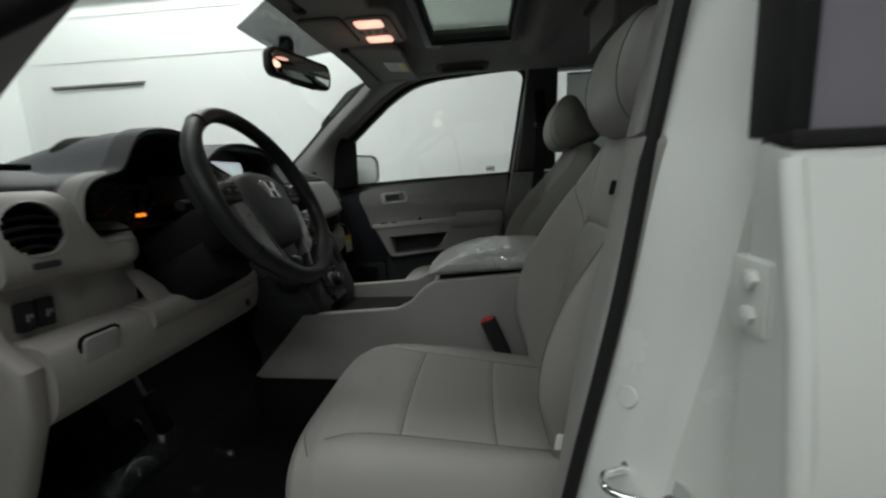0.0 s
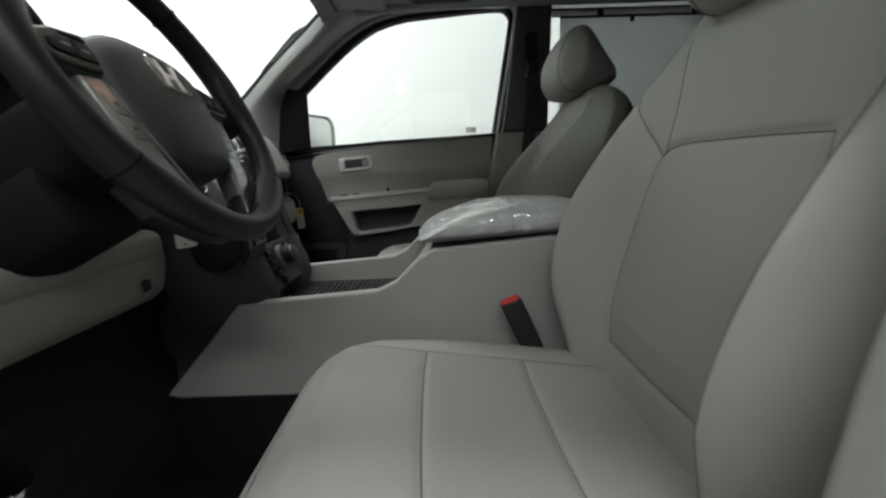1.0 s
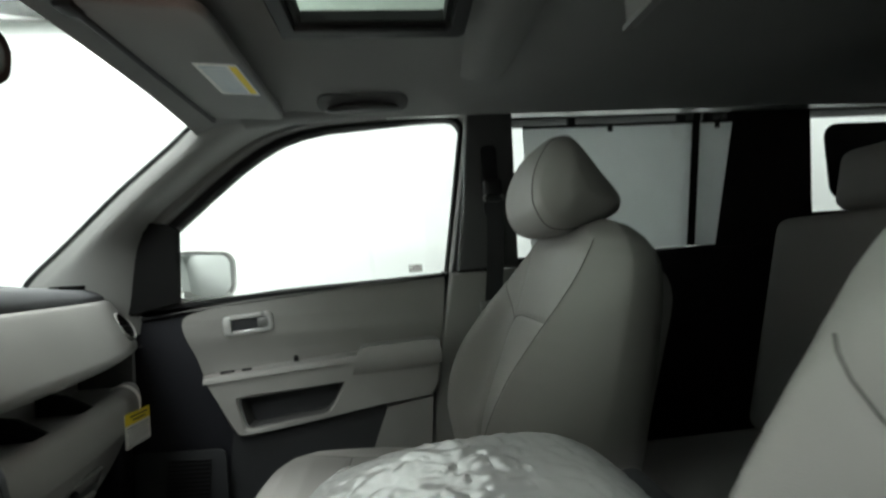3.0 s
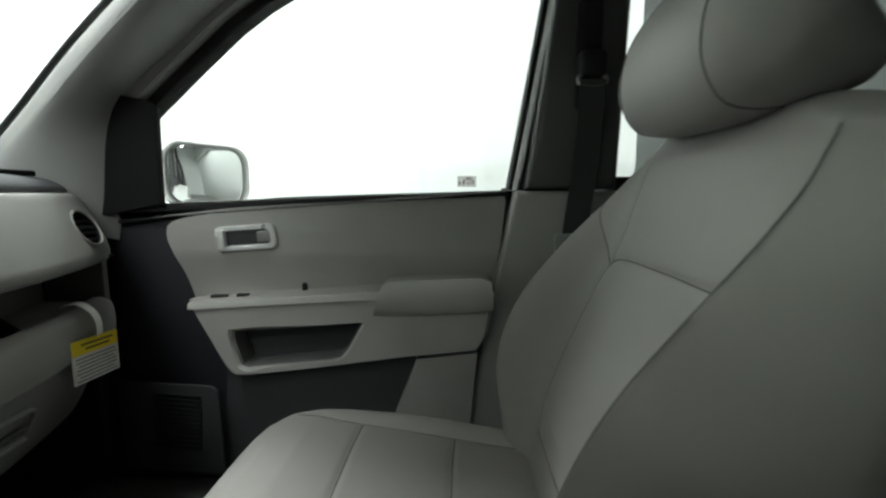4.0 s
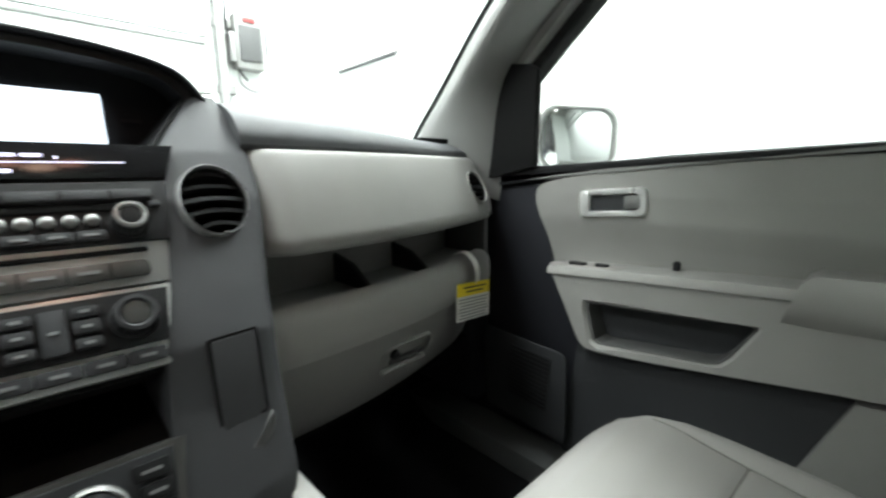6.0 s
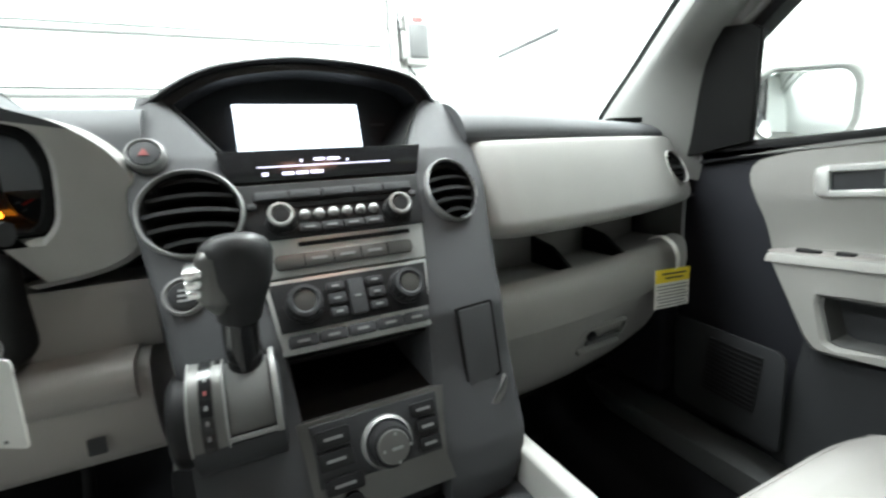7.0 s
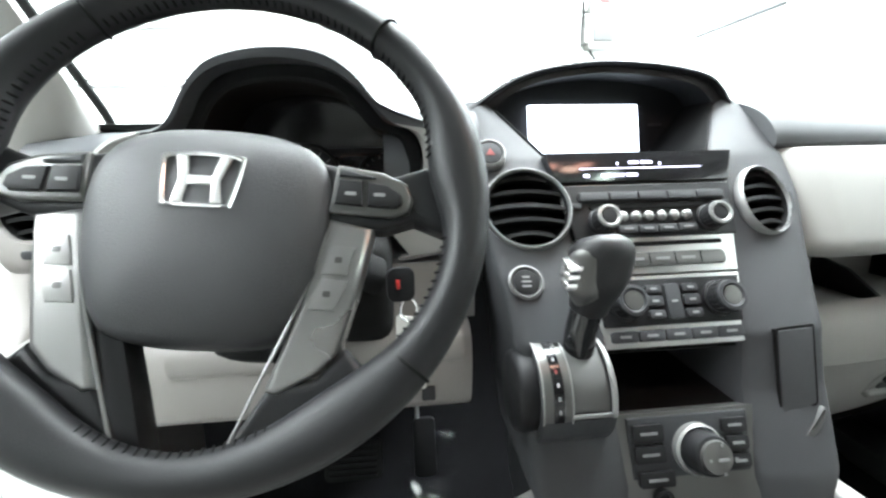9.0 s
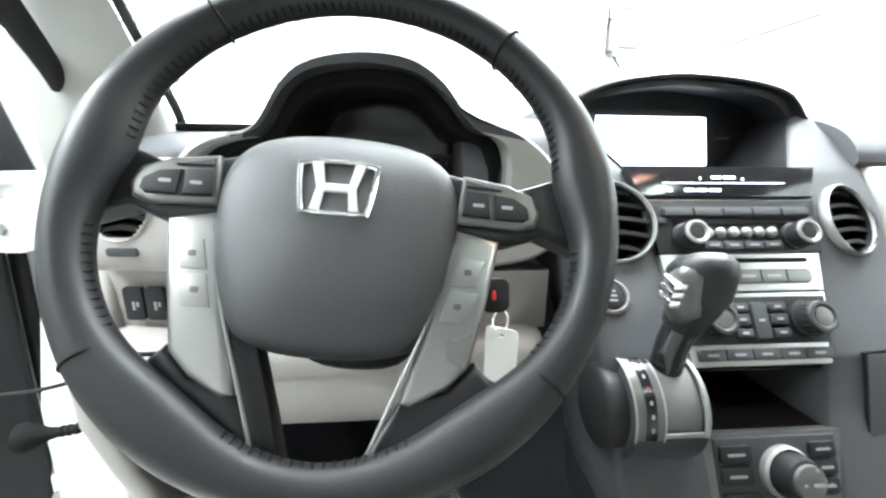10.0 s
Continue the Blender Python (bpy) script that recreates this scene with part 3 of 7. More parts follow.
# passenger B-pillar: lining, belt and its anchor
low = [(-0.042, 0.46), (-0.084, 0.75), (-0.119, 0.95), (-0.162, 1.155), (-0.358, 1.155), (-0.42, 0.9), (-0.45, 0.46)]
upp = [(-0.180, 1.158), (-0.208, 1.36), (-0.235, 1.602), (-0.365, 1.602), (-0.358, 1.36), (-0.352, 1.158)]
for s in (1, -1):
    if s > 0:
        part("b_pillar_trim", prism(low, "x", 0.745, 0.86, 0.012, 3, True), TRIM, car, "light grey lower pillar trim")
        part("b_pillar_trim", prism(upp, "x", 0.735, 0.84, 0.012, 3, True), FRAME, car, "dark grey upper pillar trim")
    else:
        part("b_pillar_trim", prism([(-0.075, 0.46), (-0.116, 0.733), (-0.141, 0.903), (-0.187, 1.133), (-0.195, 1.18), (-0.40, 1.18), (-0.45, 0.9), (-0.48, 0.46)], "x", -0.704, -0.768, 0.010, 3, True), TRIM, car, "light grey lower pillar trim")
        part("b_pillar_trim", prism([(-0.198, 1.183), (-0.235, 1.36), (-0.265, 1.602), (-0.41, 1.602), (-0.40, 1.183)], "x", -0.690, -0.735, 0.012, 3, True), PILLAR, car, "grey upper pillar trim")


def seat_belt(s):
    sb = thing("seat_belt", "black seat belt hanging from its pillar anchor", "seat belt", "front seat belts")
    part("height_slide", prism(rounded(0.045, 0.20, 0.015), "x", 0, s * -0.014, 0.003, 2, True), DARKER, sb).matrix_basis = pose(s * 0.734, -0.285, 1.40)
    part("anchor_cover", box(s * 0.69, s * 0.725, -0.31, -0.262, 1.355, 1.40, 0.01, 3), DARKER, sb)
    part("anchor_loop", moved(tube([(0, 0.026 * math.cos(a), 0.012 * math.sin(a)) for a in np.linspace(0, 2 * math.pi, 20, endpoint=False)], 0.004, 8, True), pose(s * 0.70, -0.286, 1.35)), SILVER_DULL, sb)
    web = smooth([(s * 0.698, -0.287, 1.35), (s * 0.70, -0.28, 1.2), (s * 0.705, -0.262, 1.02), (s * 0.71, -0.255, 0.8), (s * 0.715, -0.25, 0.56)], 6)
    rows = [[(x, y - 0.023, z), (x, y + 0.023, z)] for x, y, z in web]
    part("webbing", solid(lofted(rows, False), 0.002), BELT, sb)
    part("tongue", box(s * 0.694, s * 0.712, -0.285, -0.23, 1.03, 1.075, 0.005), SILVER_DULL, sb)


seat_belt(1)
seat_belt(-1)
part("belt_slot", moved(slab(0.0065, 0.017, 0.003, 0.003, 0.0006), axes((-0.7135, -0.1815, 1.128), (-0.89, -0.45, 0), (0, -0.2, 1))), CAVITY, car)
pt = thing("paper_tag", "small white paper tag tucked beside the driver's seat", "tag")
part("slip", moved(slab(0.016, 0.024, 0.001, 0.002, 0), axes((-0.701, -0.128, 0.80), (0, -1, 0), (-0.1, -0.15, 1))), CARD, pt)

# sun blinds hooked into the rear side window
for y0, y1, lean0, lean1 in ((-0.960, -0.412, 0.058, 0.0), (-1.094, -0.985, 0.098, 0.062)):
    sh = thing("sun_blind", "grey mesh sun blind hooked over the rear side window", "sun blind", "rear sun blinds")
    part("mesh_cloth", prism([(y0, 1.572), (y1, 1.572), (y1 + lean1, 1.186), (y0 + lean0, 1.186)], "x", 0.800, 0.803), SHADECLOTH, sh)
    part("top_bar", box(0.795, 0.806, y0, y1, 1.566, 1.574, 0.003), DARKER, sh)
    for k in (0.28, 0.93):
        y = y1 + (y0 - y1) * k
        part("hook", box(0.797, 0.812, y - 0.012, y + 0.012, 1.572, 1.596, 0.003), DARKER, sh)
    part("pull_tab", box(0.797, 0.803, (y0 + y1) / 2 - 0.008, (y0 + y1) / 2 + 0.008, 1.55, 1.566, 0.002), DARKER, sh)
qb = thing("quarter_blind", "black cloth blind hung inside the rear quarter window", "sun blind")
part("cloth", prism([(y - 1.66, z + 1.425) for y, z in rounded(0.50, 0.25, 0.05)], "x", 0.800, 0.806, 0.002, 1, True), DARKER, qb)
part("window_divider", prism([(-0.984, 1.598), (-0.962, 1.598), (-0.902, 1.187), (-0.924, 1.187)], "x", 0.795, 0.86), RUBBER, car)

# ---- passenger door ----
pd = thing("passenger_door", "closed front passenger door with grey trim and a map pocket", "car door", kind="structure")
WIN = [(0.606, 1.127), (0.600, 1.299), (0.487, 1.399), (0.396, 1.476), (0.335, 1.518), (0.282, 1.547), (0.225, 1.566), (0.157, 1.579), (-0.072, 1.598), (-0.178, 1.603), (-0.206, 1.597), (-0.221, 1.575), (-0.19, 1.388), (-0.150, 1.155)]
WIN_O = [(0.665, 1.09), (0.640, 1.336), (0.520, 1.437), (0.424, 1.515), (0.355, 1.560), (0.295, 1.586), (0.232, 1.602), (0.160, 1.612), (-0.070, 1.622), (-0.178, 1.625), (-0.228, 1.620), (-0.250, 1.595), (-0.215, 1.388), (-0.172, 1.155)]


def between(k):
    return [(a + (c - a) * k, b + (d - b) * k) for (a, b), (c, d) in zip(WIN, WIN_O)]


part("window_frame", ring_plate(WIN_O, between(0.45), "x", 0.772, 0.84, 120, 0.006), PILLAR, pd)
part("window_seal", ring_plate(between(0.46), WIN, "x", 0.790, 0.83, 120, 0.004), RUBBER, pd)
mould = ring_plate(between(0.95), between(0.60), "x", 0.764, 0.775, 120, 0.004)
bmesh.ops.delete(mould, geom=[f for f in mould.faces if f.calc_center_median().y > 0.20 or f.calc_center_median().z < 1.17], context="FACES")
part("frame_moulding", mould, PILLAR, pd)
part("sail_panel", prism([(0.556, 1.126), (0.552, 1.318), (0.570, 1.332), (0.640, 1.345), (0.690, 1.25), (0.690, 1.10)], "x", 0.758, 0.776, 0.005, 2, True), CAVITY, pd)
# black plates added behind the door gaps to stop light leaking in
part("aperture_light_block", ring_plate([(0.76, 1.0), (0.74, 1.42), (0.60, 1.56), (0.42, 1.64), (0.28, 1.66), (0.06, 1.67), (-0.18, 1.67), (-0.30, 1.67), (-0.36, 1.60), (-0.33, 1.39), (-0.30, 1.10)], between(0.85), "x", 0.836, 0.872, 120), RUBBER, pd)
part("jamb_light_block", prism([(-0.30, 0.44), (-0.04, 0.44), (-0.09, 0.80), (-0.130, 1.0), (-0.146, 1.16), (-0.30, 1.16)], "x", 0.800, 0.868), RUBBER, pd)
part("footwell_side", box(0.79, 0.86, 0.55, 1.08, 0.42, 1.095, 0.004), DARKER, car)
wg = part("window_glass", box(0.822, 0.826, -0.24, 0.66, 1.10, 1.615, 0), WINDOW, pd)
wg.visible_shadow = False
part("outer_skin", lofted([[(x, y, z) for x, z in ((0.86, 1.125), (0.93, 1.10), (0.965, 0.95), (0.965, 0.7), (0.94, 0.45), (0.90, 0.45), (0.92, 0.7), (0.92, 0.95), (0.86, 1.05))] for y in (-0.16, 0.2, 0.6, 0.86)]), PAINT, pd)
# dark carrier behind all trim pieces
CARR = [(0.70, 0.50), (0.70, 1.0), (0.655, 1.118), (0.30, 1.142), (-0.154, 1.156), (-0.140, 1.0), (-0.105, 0.8), (-0.06, 0.5)]
part("carrier", prism(CARR, "x", 0.788, 0.86, 0.006, 2, True), NAVY, pd, "charcoal plastic door carrier")
part("sill_strip", prism([(0.66, 1.118), (0.56, 1.128), (-0.150, 1.156), (-0.150, 1.146), (0.30, 1.126), (0.50, 1.105), (0.66, 1.085)], "x", 0.772, 0.83, 0.005, 2, True), DARKER, pd)


def door_panel(outline, face_x, back_x, bevel=0.006, n=26):
    """A trim piece whose face is shaped by face_x(y, z) inside an outline of (y, z)."""
    o = resample(outline, 110)
    cy, cz = sum(p[0] for p in o) / len(o), sum(p[1] for p in o) / len(o)
    rings = []
    for k in [1.0] + [1 - bevel * 4 * q / n for q in range(1, 3)] + list(np.linspace(0.93, 0.02, n)):
        rings.append([(y, z) for y, z in ((cy + (p[0] - cy) * k, cz + (p[1] - cz) * k) for p in o)])
    out = [[(back_x, y, z) for y, z in rings[0]]]
    for i, r in enumerate(rings):
        drop = bevel if i == 0 else bevel * 0.3 if i == 1 else 0
        out.append([(face_x(y, z) + drop, y, z) for y, z in r])
    return lofted(out)


INSERT = smooth([(0.555, 1.05), (0.556, 1.078), (0.535, 1.094), (0.44, 1.112)], 4) + [(0.30, 1.124), (0.1, 1.133), (-0.148, 1.145), (-0.136, 1.04), (-0.120, 0.94), (0.2, 0.93), (0.512, 0.91), (0.53, 0.98)]


def insert_x(y, z):
    return lerp([(0.90, 0.7865), (0.95, 0.786), (0.985, 0.780), (1.020, 0.7705), (1.028, 0.7695), (1.07, 0.769), (1.12, 0.776), (1.15, 0.783)], z)


part("upper_insert", door_panel(INSERT, insert_x, 0.80), TRIM, pd, "padded grey vinyl door insert")
LEDGE = [(0.484, 0.930), (0.13, 0.952), (-0.105, 0.962), (-0.122, 0.955), (-0.108, 0.87), (-0.090, 0.842), (0.04, 0.829), (0.20, 0.806), (0.375, 0.781), (0.405, 0.782), (0.420, 0.800)]
POCK = [(0.403, 0.876), (0.28, 0.884), (0.142, 0.895), (0.140, 0.890), (0.170, 0.838), (0.184, 0.822), (0.200, 0.817), (0.30, 0.807), (0.374, 0.798), (0.388, 0.803), (0.404, 0.862)]
part("armrest_panel", ring_plate(LEDGE, POCK, "x", 0.712, 0.80, 130, 0.006), TRIM, pd, "grey moulded armrest and map pocket")
part("pocket_lining", ring_plate([(y, z - 0.001 if z > 0.85 else z + 0.001) for y, z in POCK], [(0.27 + (y - 0.27) * 0.96, 0.845 + (z - 0.845) * 0.94) for y, z in POCK], "x", 0.719, 0.772, 110), KICK, pd)
part("pocket_back", box(0.768, 0.775, 0.13, 0.42, 0.785, 0.905, 0), DARK, pd)
part("armrest_pad", door_panel([(0.113, 0.925), (0.100, 0.968), (0.088, 0.977), (-0.09, 0.984), (-0.116, 0.978), (-0.118, 0.925), (0.0, 0.914), (0.118, 0.906)], lambda y, z: 0.700 + 1.6 * (z - 0.940) ** 2 * 8, 0.79, 0.008), TRIM, pd, "padded armrest")
part("armrest_top", lofted([[(0.707, y, z - 0.012), (0.709, y, z - 0.002), (0.713, y, z + 0.002), (0.785, y, z + 0.002), (0.785, y, z - 0.012)] for y, z in ((0.484, 0.932), (0.30, 0.944), (0.12, 0.955), (-0.115, 0.963))]), TRIM, pd)
for y, w in ((0.437, 0.034), (0.388, 0.024)):
    part("window_switch", moved(slab(0.016, w, 0.006, 0.005), pose(0.742, y, 0.937 + (0.437 - y) * 0.06)), DARKER, pd)
part("switch_bezel", moved(slab(0.034, 0.15, 0.003, 0.012), pose(0.742, 0.42, 0.9365, -3.5)), TRIM_WARM, pd)
part("lock_pin", moved(lathe([(0.006, 0), (0.006, 0.012), (0.004, 0.016), (0.0005, 0.017)], 12), pose(0.770, 0.27, 0.947)), DARKER, pd)
hd = part("door_handle", ring_plate([(a, b) for a, b in rounded(0.128, 0.052, 0.014)], [(a, b) for a, b in rounded(0.098, 0.030, 0.006)], "z", 0.012, 0, 60, 0.003), SATIN, pd, "satin silver handle bezel")
hm_ = axes((0.770, 0.388, 1.058), (0, -1, 0.07), (0, 0.07, 1))
hd.matrix_basis = hm_ @ Matrix.Translation((0, 0, -0.004))
part("handle_cup", moved(slab(0.10, 0.034, 0.004, 0.008), Matrix.Translation((0, 0, 0.001))), DARK, hd)
part("handle_lever", moved(box(0.024, 0.054, -0.012, 0.012, 0, 0.010, 0.004), Matrix.Translation((0, 0, 0.003))), SILVER_DULL, hd)
part("handle_grip", moved(box(-0.062, -0.042, -0.024, 0.024, 0, 0.014, 0.006), Matrix.Identity(4)), SATIN, hd)
# lower door: dark pocket wall, grey end piece and speaker grille
part("lower_pocket", door_panel([(0.43, 0.782), (0.2, 0.80), (-0.09, 0.835), (-0.07, 0.55), (0.46, 0.53)], lambda y, z: 0.742, 0.80, 0.01), DARK, pd)
part("lower_end_piece", door_panel([(0.032, 0.818), (-0.090, 0.834), (-0.068, 0.60), (-0.06, 0.55), (0.12, 0.55), (0.085, 0.68)], lambda y, z: 0.722, 0.80, 0.008), TRIM, pd)
part("lower_sill", box(0.70, 0.80, -0.14, 0.95, FLOOR, 0.50, 0.015), FRAME, pd)

# door mirror outside the window
mi = thing("door_mirror", "white door mirror with a chrome-backed glass", "door mirror")
MM = axes((0.985, 0.585, 1.195), (0.90, -0.44, 0.0), (0, 0, 1))
part("shell", moved(lofted([[(x * k, y * k, z) for x, y in rounded(0.235, 0.158, 0.05, 8)] for k, z in ((0.2, -0.092), (0.55, -0.085), (0.82, -0.06), (0.95, -0.025), (1.0, 0.0), (0.985, 0.006), (0.93, 0.004), (0.92, -0.012))]), MM), PAINT, mi)
mir = bpy.data.materials.new("mirror_glass")
mir.use_nodes = True
mir.node_tree.nodes["Principled BSDF"].inputs["Metallic"].default_value = 1
mir.node_tree.nodes["Principled BSDF"].inputs["Roughness"].default_value = 0.02
mir.node_tree.nodes["Principled BSDF"].inputs["Base Color"].default_value = (0.85, 0.87, 0.86, 1)
part("mirror_glass", moved(slab(0.196, 0.134, 0.004, 0.038), MM @ Matrix.Translation((0, 0, -0.004))), mir, mi)
part("arm", box(0.86, 0.95, 0.60, 0.66, 1.09, 1.125, 0.012), PAINT, mi)

st = thing("window_sticker", "small clear printed label on the door glass", "sticker")
part("film", box(0.8205, 0.8212, -0.088, -0.048, 1.163, 1.186, 0), LABELFILM, st)
for k in range(4):
    part("print_bar", box(0.8195, 0.8203, -0.083 + k * 0.009, -0.077 + k * 0.009, 1.168, 1.178 - 0.004 * (k % 2), 0), LABELPRINT, st)
part("print_bar", box(0.8195, 0.8203, -0.078, -0.066, 1.177, 1.183, 0), LABELPRINT, st)
part("tear_strip", box(0.8205, 0.8210, -0.125, -0.089, 1.176, 1.188, 0), WINDOW, st)

# ---- front seats ----
BACK_FOOT = Vector((0.0, -0.225, 0.695))
BACK_UP = Vector((0.0, -0.30, 0.954)).normalized()
BACK_OUT = Vector((0.0, BACK_UP.z, -BACK_UP.y))   # towards the windscreen


def polyline_dist(px, py, lines):
    """Least distance of points to some polylines, as arrays."""
    best = np.full(np.shape(px), 9.0)
    for line in lines:
        for (ax, ay), (bx, by) in zip(line[:-1], line[1:]):
            dx, dy = bx - ax, by - ay
            t = np.clip(((px - ax) * dx + (py - ay) * dy) / (dx * dx + dy * dy + 1e-12), 0, 1)
            best = np.minimum(best, np.hypot(px - ax - t * dx, py - ay - t * dy))
    return best


def mirrored(lines):
    return lines + [[(-x, y) for x, y in ln] for ln in lines]


panel_top = smooth([(0.0, 0.354), (0.07, 0.353), (0.112, 0.345), (0.131, 0.320), (0.137, 0.27), (0.137, 0.16), (0.125, 0.05)], 6)
BACK_SEAMS = [panel_top, [(0.0, 0.354), (-0.06, 0.354), (-0.138, 0.352)], smooth([(-0.138, 0.352), (-0.142, 0.30), (-0.141, 0.16), (-0.125, 0.05)], 6), smooth([(0.118, 0.341), (0.124, 0.40), (0.137, 0.46), (0.148, 0.51)], 5)] + mirrored([
                       [(0.0, 0.052), (0.07, 0.052), (0.125, 0.05)]]) + [smooth([(0.122, 0.336), (0.165, 0.37), (0.215, 0.43)], 5)]


def eased(points, s, w=0.045):
    """A table read with its corners rounded off."""
    w = min(w, max(0.0, 0.50 - s) * 0.6)
    return sum(lerp(points, min(0.571, max(-0.05, s + w * k))) for k in (-1, -0.5, 0, 0.5, 1)) / 5


def back_a(s):
    return eased([(-0.05, 0.215), (0.0, 0.228), (0.08, 0.25), (0.2, 0.268), (0.32, 0.268), (0.40, 0.266), (0.45, 0.258), (0.49, 0.240), (0.52, 0.214), (0.545, 0.176), (0.558, 0.145), (0.567, 0.10), (0.571, 0.06)], s)


def back_b(s):
    return lerp([(-0.05, 0.05), (0.0, 0.066), (0.1, 0.075), (0.25, 0.066), (0.4, 0.056), (0.5, 0.05), (0.54, 0.042), (0.558, 0.032), (0.567, 0.02), (0.571, 0.006)], s)


def bolster(s):
    """How far the side bolsters stand out."""
    return eased([(-0.05, 0.042), (0, 0.046), (0.1, 0.096), (0.22, 0.104), (0.34, 0.066), (0.44, 0.020), (0.5, 0.0), (0.571, 0.0)], s, 0.05)


def crest(s):
    """Where the piped edge of the side bolster runs."""
    return eased([(-0.05, 0.17), (0.0, 0.185), (0.2, 0.212), (0.34, 0.212), (0.45, 0.196), (0.52, 0.172), (0.571, 0.03)], s, 0.07)


def back_front(x, s, a, b):
    """Height of the leather over the backrest's middle plane."""
    q = np.clip(np.abs(x) / a, 0, 1)
    w = b * (1 - q**4.0) ** 0.42
    bol = np.exp(-(((q - 0.82) / 0.15) ** 2)) * bolster(s)
    lumbar = 0.012 * np.exp(-(((s - 0.15) / 0.12) ** 2)) * np.exp(-((x / 0.13) ** 2))
    d = polyline_dist(x, s, BACK_SEAMS)
    groove = -0.0032 * np.exp(-((d / 0.0042) ** 2)) + 0.0016 * (1 - np.exp(-d / 0.016))
    h = w + bol + lumbar + groove * (1 - q**6)
    # the side away from the diagonal seam has a crisp edge and a flat flank
    qc = crest(s) / a
    hc = b * (1 - qc**4.0) ** 0.42 + np.exp(-(((qc - 0.82) / 0.15) ** 2)) * bolster(s)
    flank = hc * np.clip((1 - q) / (1 - qc), 0, 1) ** 0.72
    return np.where((x < 0) & (q > qc), np.minimum(flank, h + 0.02), h)


CUSH_SEAMS = mirrored([smooth([(0.150, -0.18), (0.158, -0.04), (0.163, 0.06), (0.165, 0.118)], 5), smooth([(0.165, 0.118), (0.172, 0.18), (0.186, 0.24)], 5), [(0.0, 0.122), (0.09, 0.121), (0.165, 0.118)],
                       [(0.0, -0.035), (0.09, -0.036), (0.158, -0.04)], smooth([(0.0, 0.296), (0.09, 0.294), (0.16, 0.284), (0.205, 0.262)], 5)])


def cush_a(y):
    return lerp([(-0.24, 0.21), (-0.15, 0.235), (0.0, 0.252), (0.15, 0.258), (0.24, 0.25), (0.285, 0.235), (0.305, 0.21), (0.318, 0.17), (0.323, 0.11)], y)


def cush_top(x, y, a):
    q = np.clip(np.abs(x) / a, 0, 1)
    lip = np.interp(y, [-0.25, -0.1, 0.1, 0.2, 0.25, 0.285, 0.305, 0.318, 0.323], [0.702, 0.720, 0.747, 0.760, 0.759, 0.746, 0.724, 0.690, 0.65])
    base = 0.62
    w = (lip - base) * (1 - q**5.0) ** 0.36
    bol = 0.020 * np.exp(-(((q - 0.82) / 0.14) ** 2)) * np.interp(y, [-0.2, 0.05, 0.2, 0.28], [1, 1, 0.5, 0])
    d = polyline_dist(x, y, CUSH_SEAMS)
    groove = -0.0032 * np.exp(-((d / 0.0042) ** 2)) + 0.0018 * (1 - np.exp(-d / 0.018))
    return base + w + bol + groove * (1 - q**6)


def spread(n):
    """Even steps across, closer at both edges."""
    t = np.linspace(-1, 1, n)
    return np.sign(t) * (1 - (1 - np.abs(t)) ** 1.35)


